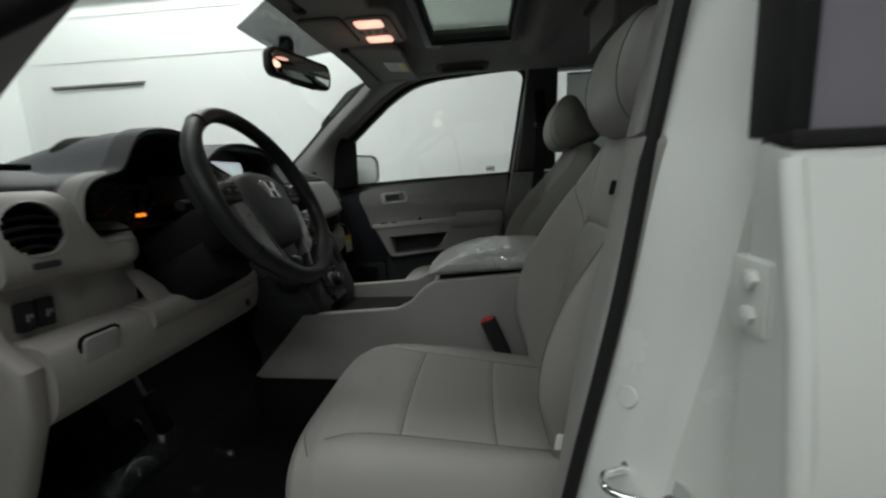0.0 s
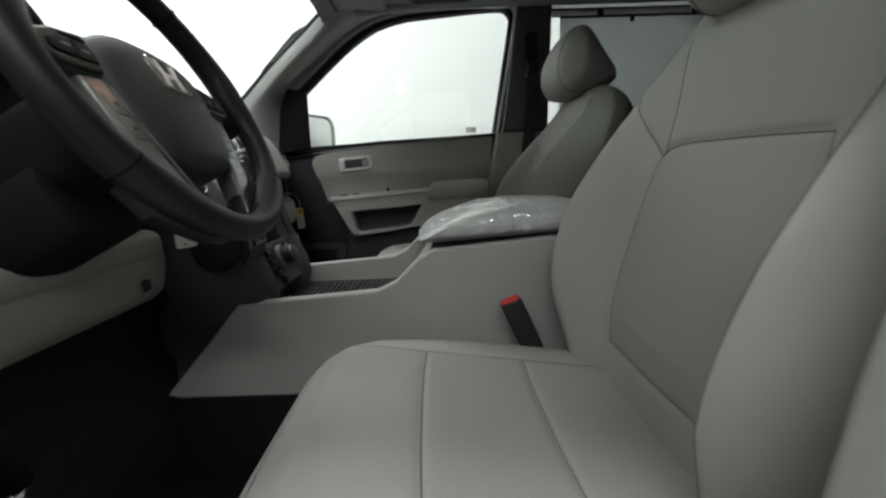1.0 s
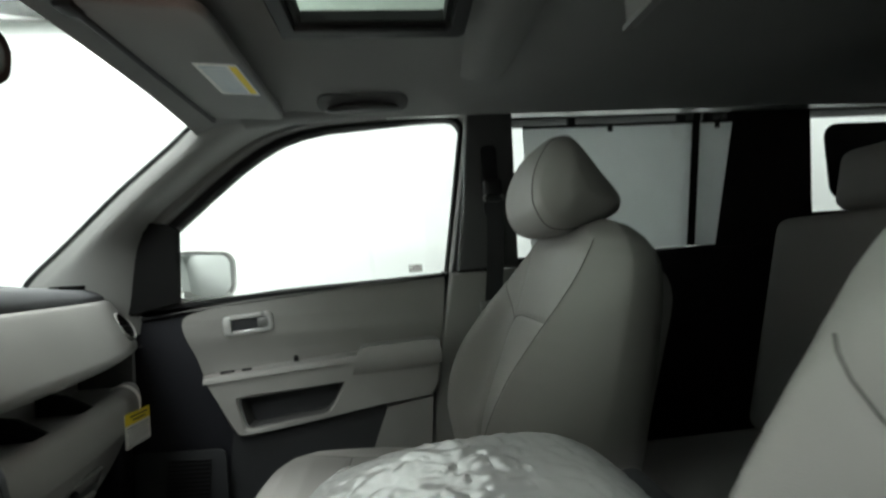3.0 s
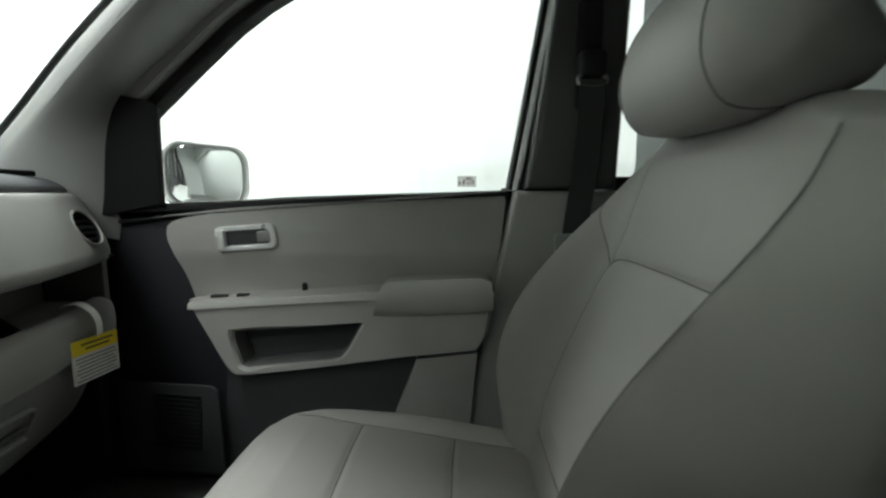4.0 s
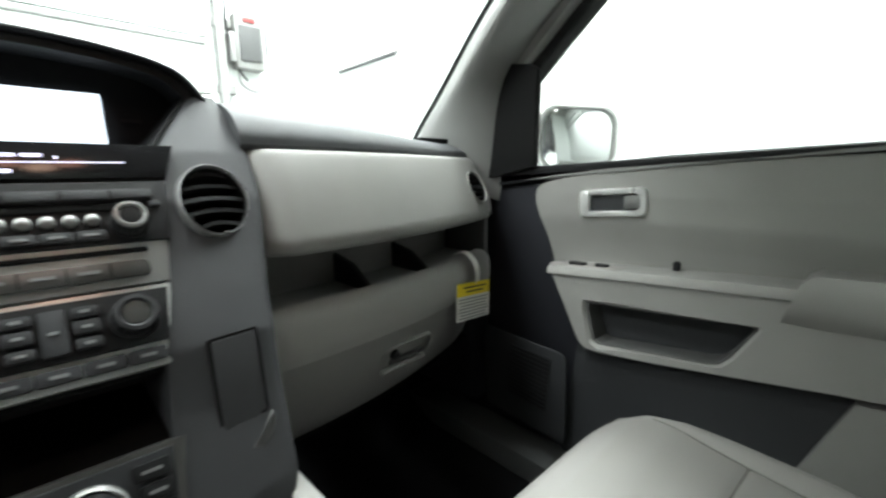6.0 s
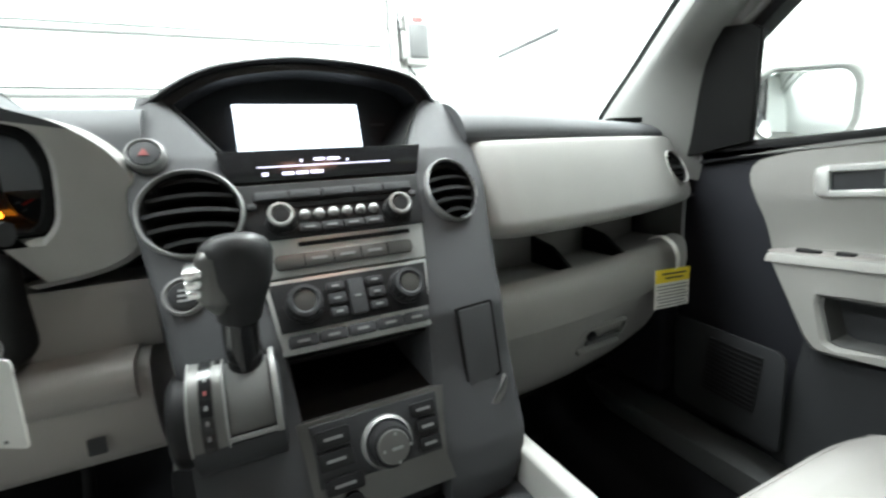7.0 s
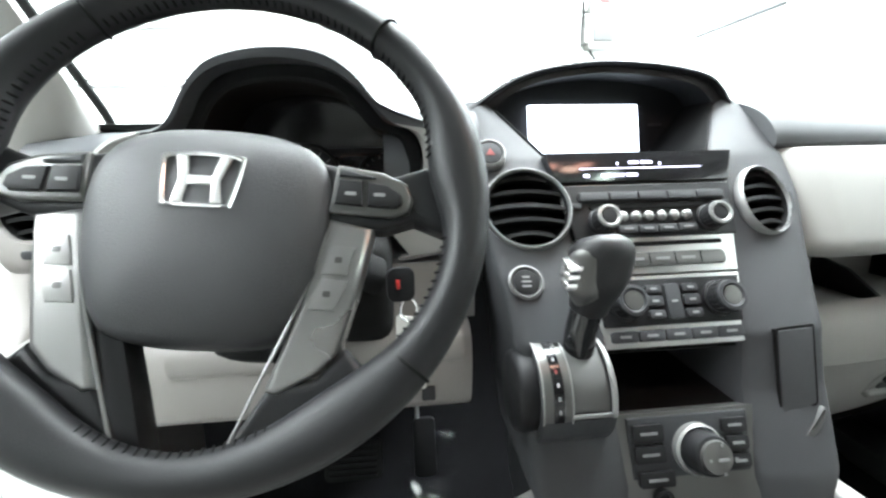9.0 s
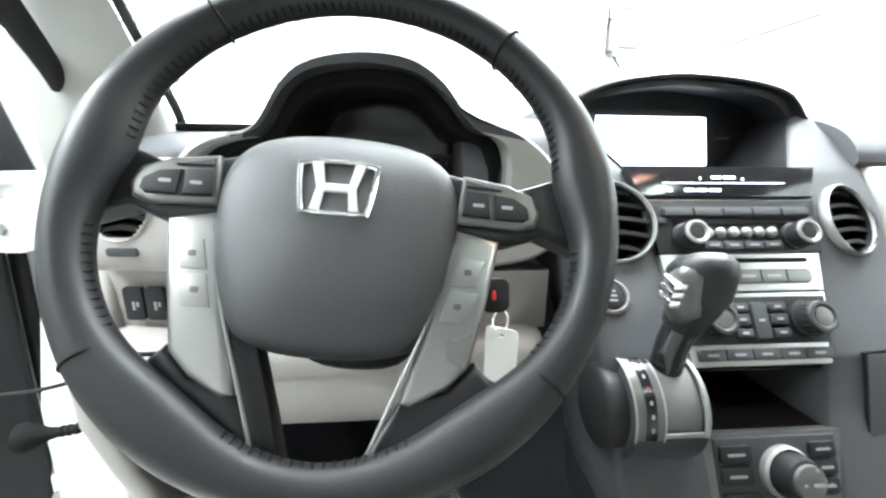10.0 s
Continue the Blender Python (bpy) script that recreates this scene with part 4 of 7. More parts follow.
def front_seat(xc, dy, dz, name, label):
    seat = tagged(new(name), label, "car seat", "front seats")
    seat.location = (xc, dy, dz)
    us = spread(131)
    # backrest
    rings = []
    for s in np.concatenate([np.linspace(-0.05, 0.52, 128), [0.53, 0.54, 0.549, 0.556, 0.562, 0.567, 0.570, 0.571]]):
        a, b = back_a(s), back_b(s)
        x = us * a
        wf = back_front(x, s, a, b)
        mid = BACK_FOOT + BACK_UP * float(s)
        front = [mid + Vector((float(xx), 0, 0)) + BACK_OUT * float(w) for xx, w in zip(x, wf)]
        xb = (us[::-1] * a)[2:-2:4]
        qb = np.abs(xb) / a
        rear = [mid + Vector((float(xx), 0, 0)) - BACK_OUT * float(w) for xx, w in zip(xb, (b * 1.3 + 0.022 * min(1, max(0, (0.571 - s) / 0.06)) ** 0.5) * (1 - qb**5) ** 0.4)]
        rings.append(front + rear)
    back = part("backrest", lofted(rings), LEATHER, seat, "grey leather backrest", 70)

    def lay_back(line, r):
        pts = []
        for x, s in line:
            a, b = back_a(s), back_b(s)
            w = float(back_front(np.array([x]), s, a, b)[0])
            pts.append(BACK_FOOT + BACK_UP * s + Vector((x, 0, 0)) + BACK_OUT * (w + 0.0008))
        return tube(pts, r, 6)

    part("seam", lay_back([(-float(crest(s)), float(s)) for s in np.linspace(0.02, 0.512, 44)], 0.0007), SEAM, back)
    for ln in BACK_SEAMS:
        part("seam", lay_back(ln, 0.0009), SEAM, back)
    # cushion
    rings = []
    for y in np.concatenate([np.linspace(-0.24, 0.28, 122), [0.286, 0.292, 0.298, 0.304, 0.309, 0.314, 0.318, 0.321, 0.323]]):
        a = cush_a(y)
        x = us * a
        top = cush_top(x, y, a)
        low = 0.56 + 0.05 * max(0, (y - 0.2) / 0.12) ** 2
        front = [(float(xx), float(y), float(z)) for xx, z in zip(x, top)]
        xb = (us[::-1] * a)[2:-2:4]
        rear = [(float(xx), float(y), 0.62 - (0.62 - low) * (1 - (abs(xx) / a) ** 6) ** 0.4) for xx in xb]
        rings.append(front + rear)
    cush = part("cushion", lofted(rings), LEATHER, seat, "grey leather seat cushion", 70)
    for ln in CUSH_SEAMS:
        pts = [(x, y, float(cush_top(np.array([x]), y, cush_a(y))[0]) + 0.0009) for x, y in ln]
        part("seam", tube(pts, 0.0009, 6), SEAM, cush)
    for k in (-1, 1):
        ys = np.linspace(-0.18, 0.27, 30)
        pts = [(k * cush_a(y) * 0.985, float(y), float(cush_top(np.array([cush_a(y) * 0.985]), y, cush_a(y))[0])) for y in ys]
        part("seam", tube(pts, 0.0010, 6), SEAM, cush)
    # head restraint: a wedge in side view, pillowed across
    prof = smooth([(0.052, 1.225), (0.072, 1.27), (0.066, 1.33), (0.036, 1.385), (0.002, 1.402), (-0.024, 1.385), (-0.06, 1.325), (-0.095, 1.262), (-0.085, 1.238), (-0.03, 1.218), (0.02, 1.212)], 6, True)
    c0, c1 = 0.0, 1.295
    rings = []
    for u in np.concatenate([[-1], np.linspace(-0.985, 0.985, 46), [1]]):
        k = max(0.03, (1 - abs(u) ** 4.2)) ** 0.40
        rings.append([(0.138 * float(u), -0.335 + (p - c0) * (0.55 + 0.45 * k) * (k if abs(u) > 0.9 else 1), c1 + (z - c1) * k) for p, z in prof])
    hr = part("headrest", lofted(rings), LEATHER, seat, "grey leather head restraint", 70)
    for k in (-1, 1):
        u = 0.70 * k
        kk = (1 - abs(u) ** 4.2) ** 0.40
        part("seam", tube([(0.138 * u, -0.335 + p * 1.004 * (0.55 + 0.45 * kk), c1 + (z - c1) * kk * 1.004) for p, z in prof], 0.0013, 6, True), SEAM, hr)
        part("headrest_post", tube([(0.07 * k, -0.362, 1.17), (0.07 * k, -0.352, 1.24)], 0.006, 10), CHROME, seat)
    # shell behind, plinth and rails
    part("back_shell", moved(slab(0.40, 0.46, 0.02, 0.08, 0.006), axes(BACK_FOOT + BACK_UP * 0.27 - BACK_OUT * 0.10, (-1, 0, 0), BACK_UP)), TRIM, seat, "grey plastic seat back shell")
    part("side_valance", box(-0.245, -0.215, -0.24, 0.22, 0.50, 0.625, 0.012, 3), TRIM, seat)
    part("side_valance", box(0.215, 0.245, -0.24, 0.22, 0.50, 0.625, 0.012, 3), TRIM, seat)
    for k in (-1, 1):
        part("slide_rail", box(k * 0.20 - 0.02, k * 0.20 + 0.02, -0.26, 0.26, FLOOR - dz + 0.0, 0.50, 0.006), DARKER, seat)
        part("rail_cap", box(k * 0.20 - 0.022, k * 0.20 + 0.022, 0.255, 0.29, FLOOR - dz + 0.0, 0.49, 0.008), SILVER_DULL, seat)
    return seat


passenger_seat = front_seat(0.425, -0.005, 0.008, "passenger_seat", "grey leather front passenger seat with stitched panels")
for o in passenger_seat.children:
    if o.name.startswith("backrest"):
        o.matrix_basis = Matrix.Diagonal((0.96, 1, 1, 1))
driver_seat = copy_thing(passenger_seat, pose(-0.425, 0.006, -0.014))
driver_seat.name = "driver_seat"
tagged(driver_seat, "grey leather driver's seat with stitched panels")
upright = Matrix.Translation((0, -0.016, 0.010)) @ Matrix.Translation(BACK_FOOT) @ pose(0, 0, 0, -6.5, 0, 0) @ Matrix.Translation(-BACK_FOOT)
for o in driver_seat.children:
    if o.name.startswith("backrest"):
        o.matrix_basis = upright @ Matrix.Diagonal((1.0, 1, 1, 1))
    elif o.name.startswith("headrest"):
        o.matrix_basis = Matrix.Translation((0, -0.030, -0.012)) @ upright
    elif o.name.startswith("back_shell"):
        o.matrix_basis = upright
    elif o.name.startswith("cushion"):
        o.matrix_basis = pose(0, -0.012, 0)


def buckle(x, y, z, s):
    bk = thing("belt_buckle", "black seat belt buckle with a red release button", "belt buckle", "belt buckles")
    m = axes((x, y, z), (0, 0.93, -0.37), (s * 0.05, 0.40, 0.92))
    part("body", moved(box(-0.019, 0.019, -0.10, 0.0, -0.013, 0.013, 0.006, 3), m), DARKER, bk)
    part("button", moved(box(-0.016, 0.016, -0.010, 0.004, -0.010, 0.010, 0.003), m), RED, bk)
    part("stalk", moved(box(-0.012, 0.012, -0.20, -0.09, -0.005, 0.005, 0.003), m), DARKER, bk)


buckle(-0.210, -0.036, 0.797, 1)

# ---- rear seats, half in the dark ----
for xc, wd in ((-0.30, 0.56), (0.355, 0.50)):
    rs = thing("bench_seat", "grey leather bench section behind the front seats", "car seat", "bench seats")
    m = axes((xc, -0.92, 0.70), (1, 0, 0), (0, -0.26, 0.96))
    part("backrest", moved(box(-wd / 2, wd / 2, 0.0, 0.55, -0.06, 0.07, 0.045, 5), m), LEATHER, rs)
    part("cushion", box(xc - wd / 2, xc + wd / 2, -0.95, -0.48, 0.55, 0.72, 0.05, 5), LEATHER, rs)
    part("base", box(xc - wd / 2 + 0.03, xc + wd / 2 - 0.03, -0.93, -0.56, FLOOR, 0.56, 0.02), DARK, rs)
    for k in (-1, 1) if wd > 0.5 else (0,):
        part("headrest", moved(box(-0.12 + k * 0.14, 0.12 + k * 0.14, 0.555, 0.70, -0.04, 0.05, 0.035, 5), m), LEATHER, rs)

# ---- dashboard ----
dash = thing("dashboard", "two-tone charcoal and light grey dashboard", "dashboard")


def yo(x):
    """How far the dash draws back towards the pillars."""
    return 0.085 * max(0, (abs(x) - 0.2) / 0.44) ** 2


def bend_d(x):
    return 0.03 * max(0, (abs(x) - 0.2) / 0.5) ** 2


def along_x(profile, x0, x1, n=24, scale=None, closed=True, bow=True, bend=None):
    """A profile of (y, z) drawn along x, following the dash's bow."""
    rings = []
    for x in np.linspace(x0, x1, n):
        k = scale(x) if scale else 1.0
        cy, cz = sum(p[0] for p in profile) / len(profile), sum(p[1] for p in profile) / len(profile)
        rings.append([(float(x), cy + (y - cy) * k + (bend(x) if bend else yo(x) if bow else 0), cz + (z - cz) * k) for y, z in profile])
    return lofted(rings, closed)


def end_round(x0, x1, r):
    """Shrinks a profile at the far end, like a rounded nose."""
    def f(x):
        d = abs(x1 - x)
        return 1.0 if d > r else max(0.55, math.sqrt(max(0.0, 1 - (1 - d / r) ** 2)))
    return f


TOPP = smooth([(0.592, 1.152), (0.598, 1.162), (0.625, 1.176), (0.68, 1.186), (0.77, 1.190)], 4) + [(0.98, 1.186), (0.98, 1.13), (0.62, 1.12), (0.60, 1.14)]
def swelled(bm, rise):
    """Lifts the top of a pad by rise(x)."""
    for v in bm.verts:
        v.co.z += rise(v.co.x) * min(1, max(0, (v.co.z - 1.150) / 0.035))
    return bm


part("top_pad", swelled(along_x(TOPP, 0.188, 0.735, 36), lambda x: 0.026 * min(1, max(0, (0.56 - x) / 0.36))), DASHTOP, dash, "charcoal soft-touch dash top")
PADP = smooth([(0.596, 1.148), (0.584, 1.147), (0.574, 1.139), (0.556, 1.112), (0.538, 1.078), (0.525, 1.050), (0.519, 1.034), (0.521, 1.023), (0.532, 1.016), (0.550, 1.014)], 6) + [(0.70, 1.014), (0.70, 1.14)]
VENT_R = axes((0.664, 0.631, 1.086), (0.98, 0.17, 0.0), (0.0, 0.50, 0.87))
part("upper_pad", punch(along_x(PADP, 0.190, 0.750, 120, end_round(0.190, 0.750, 0.04), bend=lambda x: yo(x) + 0.022 * max(0, (0.235 - x) / 0.045) ** 2), VENT_R @ Matrix.Diagonal((0.80, 1, 1, 1)), 0.034), TRIM, dash, "light grey passenger airbag panel")
# open shelf
part("shelf_floor", along_x([(0.54, 0.938), (0.68, 0.938), (0.68, 0.925), (0.54, 0.925)], 0.150, 0.70, 12), TRIM, dash)
part("shelf_back", along_x([(0.655, 0.936), (0.655, 1.03), (0.675, 1.03), (0.675, 0.936)], 0.150, 0.70, 12), TRIM, dash)
part("shelf_end", box(0.700, 0.712, 0.64, 0.76, 0.93, 1.03, 0.003), KICK, dash)
for xd in (0.345, 0.485):
    part("shelf_rib", prism([(0.537 + yo(xd), 0.938), (0.655 + yo(xd), 0.938), (0.655 + yo(xd), 0.985), (0.60 + yo(xd), 0.975)], "x", xd, xd + 0.006), DARKER, dash)
LIP = smooth([(0.566, 0.938), (0.554, 0.948), (0.538, 0.949), (0.523, 0.941), (0.515, 0.925), (0.512, 0.900), (0.514, 0.880)], 5) + [(0.572, 0.880), (0.572, 0.94)]
part("shelf_lip", along_x(LIP, 0.150, 0.718, 40, end_round(0.150, 0.718, 0.03)), TRIM, dash, "rolled grey lip of the dash shelf")
GLOVE = smooth([(0.524, 0.877), (0.535, 0.85), (0.553, 0.81), (0.573, 0.772), (0.592, 0.742), (0.610, 0.722)], 4) + [(0.66, 0.722), (0.66, 0.877)]
gb = part("glove_box", along_x(GLOVE, 0.150, 0.655, 34), TRIM, dash, "grey glove box door")
gm = axes((0.416, 0.5665, 0.820), (1, 0.075, 0.0), (0, -0.45, 0.89))
gh = part("latch", moved(ring_plate(rounded(0.115, 0.052, 0.016), rounded(0.105, 0.042, 0.012), "z", 0.003, -0.004, 60, 0.001), gm), TRIM, gb)
part("latch_recess", moved(slab(0.084, 0.013, 0.004, 0.004), gm @ Matrix.Translation((0.006, -0.010, 0.0))), KICK, gh)
part("latch_pull", moved(box(-0.052, 0.046, -0.029, -0.019, 0, 0.011, 0.004, 3), gm), TRIM, gh, "grey pull of the latch")
part("lock", moved(lathe([(0.009, 0.0), (0.009, 0.006), (0.007, 0.008), (0.0005, 0.008)], 18), gm @ Matrix.Translation((-0.03, 0.008, 0))), DARKER, gh)
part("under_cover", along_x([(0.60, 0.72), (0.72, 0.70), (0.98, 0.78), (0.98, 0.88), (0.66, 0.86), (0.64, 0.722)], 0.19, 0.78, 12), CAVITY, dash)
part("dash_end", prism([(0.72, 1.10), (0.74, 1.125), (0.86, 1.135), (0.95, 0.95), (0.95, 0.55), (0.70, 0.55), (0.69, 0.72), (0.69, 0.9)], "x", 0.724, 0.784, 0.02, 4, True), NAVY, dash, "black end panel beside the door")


def vent(name, at, r, squash=1.0, bezel=VENT_RING, slats=5, parent=dash, depth=0.05):
    m = at @ Matrix.Diagonal((squash, 1, 1, 1))
    v = part(name, moved(lathe([(r * 0.905, -0.008), (r * 0.93, 0.000), (r * 0.96, 0.003), (r * 0.995, 0.0015), (r * 1.02, -0.006), (r * 0.905, -0.014)], 56, True), m), bezel, parent, "round air vent with a satin ring")
    bm = lathe([(r * 0.90, 0.0), (r * 0.88, -depth * 0.4), (r * 0.80, -depth), (0.001, -depth)], 40)
    bmesh.ops.delete(bm, geom=[f for f in bm.faces if len(f.verts) > 4], context="FACES")
    part("throat", moved(bm, m), CAVITY, v)
    for k in range(slats):
        h = (k - (slats - 1) / 2) / slats * 1.72 * r
        w = math.sqrt(max(1e-5, (r * 0.875) ** 2 - h * h))
        rows = [[(x, h + 0.10 * r * (1 - (x / w) ** 2) + dy, zz) for dy, zz in ((-0.0022, -0.004), (0.0022, -0.004), (0.006, -0.026), (0.002, -0.026))] for x in np.linspace(-w, w, 9)]
        part("slat", moved(lofted(rows), m), CAVITY if k != slats // 2 else DARKER, v)
    return v


vent("air_vent", VENT_R, 0.037, 0.80, TRIM)
part("airbag_mark", moved(join(*[moved(slab(0.005, 0.006, 0.0008, 0.001, 0), Matrix.Translation((k * 0.007, 0, 0))) for k in range(3)]), axes((0.690, 0.616, 1.030), (0.95, 0.30, 0), (0.0, 0.3, 0.95))), DARKER, dash)
part("demist_vent", box(0.585, 0.665, 0.715, 0.738, 1.178, 1.1885, 0.003), CAVITY, dash)
part("demist_vent", box(-0.69, -0.575, 0.70, 0.725, 1.186, 1.196, 0.003), CAVITY, dash)

# driver's side: light fascia with the round vent, recess with switches, knee panel
part("top_pad", along_x([(y + 0.008, z) for y, z in TOPP], -0.738, -0.60, 14, bend=bend_d), DASHTOP, dash)
part("top_pad", swelled(along_x(smooth([(0.600, 1.120), (0.604, 1.150), (0.622, 1.176), (0.66, 1.189), (0.72, 1.193)], 4) + [(0.98, 1.188), (0.98, 1.13), (0.64, 1.11)], -0.31, -0.192, 10, bow=False), lambda x: 0.014), DASHTOP, dash)
part("top_pad", along_x([(y + 0.13, z) for y, z in TOPP], -0.62, -0.205, 14, bow=False), DASHTOP, dash)
FASC = smooth([(0.592, 1.152), (0.572, 1.146), (0.556, 1.125), (0.549, 1.09), (0.546, 1.058), (0.551, 1.036), (0.564, 1.024), (0.585, 1.019)], 7) + [(0.70, 1.02), (0.70, 1.148)]

VENT_L = axes((-0.694, 0.580, 1.100), (0.97, -0.16, 0.0), (0.0, 0.10, 0.99))
fascia = punch(along_x(FASC, -0.738, -0.500, 62, bend=bend_d), VENT_L, 0.036)
for v in fascia.verts:   # sweeps down under the instruments and turns in to the column
    k = min(1.0, max(0.0, (v.co.x + 0.640) / 0.055))
    k = k * k * (3 - 2 * k)
    v.co.z = 1.019 + (v.co.z - 1.019) * (1 - 0.60 * k)
    e = max(0.0, (v.co.x + 0.570) / 0.070)
    v.co.y += 0.050 * e * e
    v.co.z += 0.020 * e * e
part("driver_fascia", fascia, TRIM_WARM, dash, "light grey fascia sweeping from the vent under the instruments")
RECESS = [(0.582, 1.02), (0.586, 0.945), (0.66, 0.945), (0.66, 1.02)]
part("switch_panel", along_x(RECESS, -0.738, -0.525, 12, bend=bend_d), TRIM_WARM, dash)
part("switch_panel", along_x(RECESS, -0.330, -0.204, 8, bend=bend_d), TRIM_WARM, dash)
# solid filler whose black stands for the shade inside the column opening
part("column_opening_fill", along_x([(y + 0.02, z) for y, z in RECESS], -0.524, -0.331, 8, bend=bend_d), CAVITY, dash)
# wing beside the column, from the knee panel up to the fascia
part("knee_wing", lofted([[(x, 0.560 + d, 0.944), (x + 0.014, 0.556 + d, 0.944), (x + 0.012 - h * 0.25, 0.566 + d + h * 0.25, 0.944 + h), (x - h * 0.25, 0.570 + d + h * 0.25, 0.944 + h)] for x, d, h in ((-0.540, 0.0, 0.066), (-0.525, 0.002, 0.062), (-0.508, 0.004, 0.044), (-0.488, 0.006, 0.016))]), TRIM_WARM, dash)
KNEE = smooth([(0.597, 0.946), (0.570, 0.944), (0.552, 0.933), (0.545, 0.905), (0.547, 0.875), (0.556, 0.845), (0.575, 0.828)], 5) + [(0.66, 0.828), (0.66, 0.946)]
part("knee_panel", along_x(KNEE, -0.735, -0.214, 34, bow=False), TRIM_WARM, dash, "light grey knee panel under the column")
part("knee_ledge", along_x(smooth([(0.590, 0.950), (0.548, 0.944), (0.538, 0.925), (0.545, 0.905), (0.575, 0.895)], 4) + [(0.60, 0.90)], -0.56, -0.225, 10, bow=False), TRIM_WARM, dash)
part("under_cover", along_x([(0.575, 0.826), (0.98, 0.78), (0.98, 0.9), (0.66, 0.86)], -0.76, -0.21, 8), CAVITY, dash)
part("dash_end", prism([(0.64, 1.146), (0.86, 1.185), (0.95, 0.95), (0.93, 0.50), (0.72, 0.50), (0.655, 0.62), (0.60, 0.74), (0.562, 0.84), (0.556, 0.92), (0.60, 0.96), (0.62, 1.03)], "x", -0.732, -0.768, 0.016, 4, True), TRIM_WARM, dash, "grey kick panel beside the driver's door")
vent("air_vent", VENT_L, 0.040, 1.0, TRIM_WARM)
part("slot_bezel", moved(slab(0.036, 0.010, 0.004, 0.004), axes((-0.690, 0.5765, 1.050), (0.97, -0.1, 0), (0, -0.05, 1))), DARK, dash)
for k, xk in enumerate((-0.706, -0.680)):
    sw = part("dash_switch", moved(slab(0.0235, 0.042, 0.008, 0.004), axes((xk, 0.612 - 0.002 * k, 0.979), (0.99, -0.1, 0), (0, -0.04, 1))), DARKER, dash, "black rocker switch")
    part("switch_mark", moved(join(slab(0.003, 0.011, 0.0006, 0.0008, 0), moved(slab(0.003, 0.006, 0.0006, 0.0008, 0), Matrix.Translation((0.005, 0.002, 0)))), axes((xk, 0.6036 - 0.002 * k, 0.977), (0.99, -0.1, 0), (0, -0.04, 1))), PRINT, sw)
rl = part("bonnet_release", moved(slab(0.060, 0.050, 0.010, 0.008, 0.003), axes((-0.660, 0.553, 0.915), (1, 0, 0), (0, -0.14, 0.98))), TRIM, dash, "grey bonnet release handle")
part("release_gap", moved(ring_plate(rounded(0.068, 0.058, 0.010), rounded(0.061, 0.051, 0.008), "z", 0.004, 0, 50), axes((-0.660, 0.5515, 0.915), (1, 0, 0), (0, -0.14, 0.98))), CAVITY, rl)
part("knee_vent", moved(slab(0.016, 0.018, 0.003, 0.002), axes((-0.268, 0.5455, 0.865), (1, 0, 0), (0, 0.1, 1))), DARK, dash)

# instrument binnacle: light rim, black throat and dials
ARCH = [(-0.632, 1.085), (-0.628, 1.135), (-0.609, 1.163), (-0.575, 1.176), (-0.541, 1.185), (-0.511, 1.228), (-0.481, 1.252), (-0.425, 1.262), (-0.369, 1.256), (-0.333, 1.232), (-0.301, 1.192),
        (-0.263, 1.180), (-0.236, 1.155), (-0.217, 1.123), (-0.214, 1.085), (-0.228, 1.045), (-0.28, 1.025), (-0.42, 1.018), (-0.57, 1.025), (-0.615, 1.045)]
INNER = [(min(-0.264 - 0.35 * max(0, 1.10 - z), x + (-0.425 - x) * (0.075 if z < 1.19 else 0.04)), max(1.072, z + (1.13 - z) * 0.09)) for x, z in ARCH]
OUTER = [(x if x < -0.30 else x + 0.020 * min(1, (x + 0.30) / 0.06), z + 0.002) for x, z in ARCH]
def rim_half(top):
    bm = ring_plate(smooth(OUTER, 4, True), smooth(INNER, 4, True), "y", 0.572, 0.612, 150, 0.006)
    bmesh.ops.delete(bm, geom=[f for f in bm.faces if (f.calc_center_median().z > 1.176 and abs(f.calc_center_median().x + 0.42) < 0.15) != top], context="FACES")
    bmesh.ops.delete(bm, geom=[f for f in bm.faces if f.calc_center_median().z < 1.075 and -0.545 < f.calc_center_median().x < -0.295], context="FACES")
    return bm


def side_of(bm, right):
    bmesh.ops.delete(bm, geom=[f for f in bm.faces if (f.calc_center_median().x > -0.42) != right], context="FACES")
    return bm


binn = part("binnacle_rim", side_of(rim_half(False), False), TRIM, dash, "light grey rim round the instruments")
part("binnacle_rim", side_of(rim_half(False), True), TRIM, dash, "light grey rim round the instruments")
part("binnacle_brow", rim_half(True), DARK, dash, "charcoal brow over the instruments")
rings = []
for yy, k in ((0.606, 0.995), (0.66, 0.97), (0.74, 0.80), (0.82, 0.50), (0.90, 0.15), (0.96, 0.0)):
    rings.append([(x, yy, min(z, 1.185) + max(0.0, z - 1.185) * k - 0.004) for x, z in smooth(OUTER, 4, True)])
hump = lofted(rings, True, False)
part("binnacle_hump", hump, DASHTOP, dash, "charcoal hump behind the instruments")
part("binnacle_hood", ring_plate(smooth([(x, z + 0.0035) for x, z in INNER], 4, True), smooth([(x + (-0.425 - x) * 0.12, z + (1.13 - z) * 0.14) for x, z in INNER], 4, True), "y", 0.600, 0.735, 150, 0.004), CAVITY, binn, "black instrument hood")
part("dial_panel", prism(smooth(INNER, 3, True), "y", 0.725, 0.742), PIANO, binn)
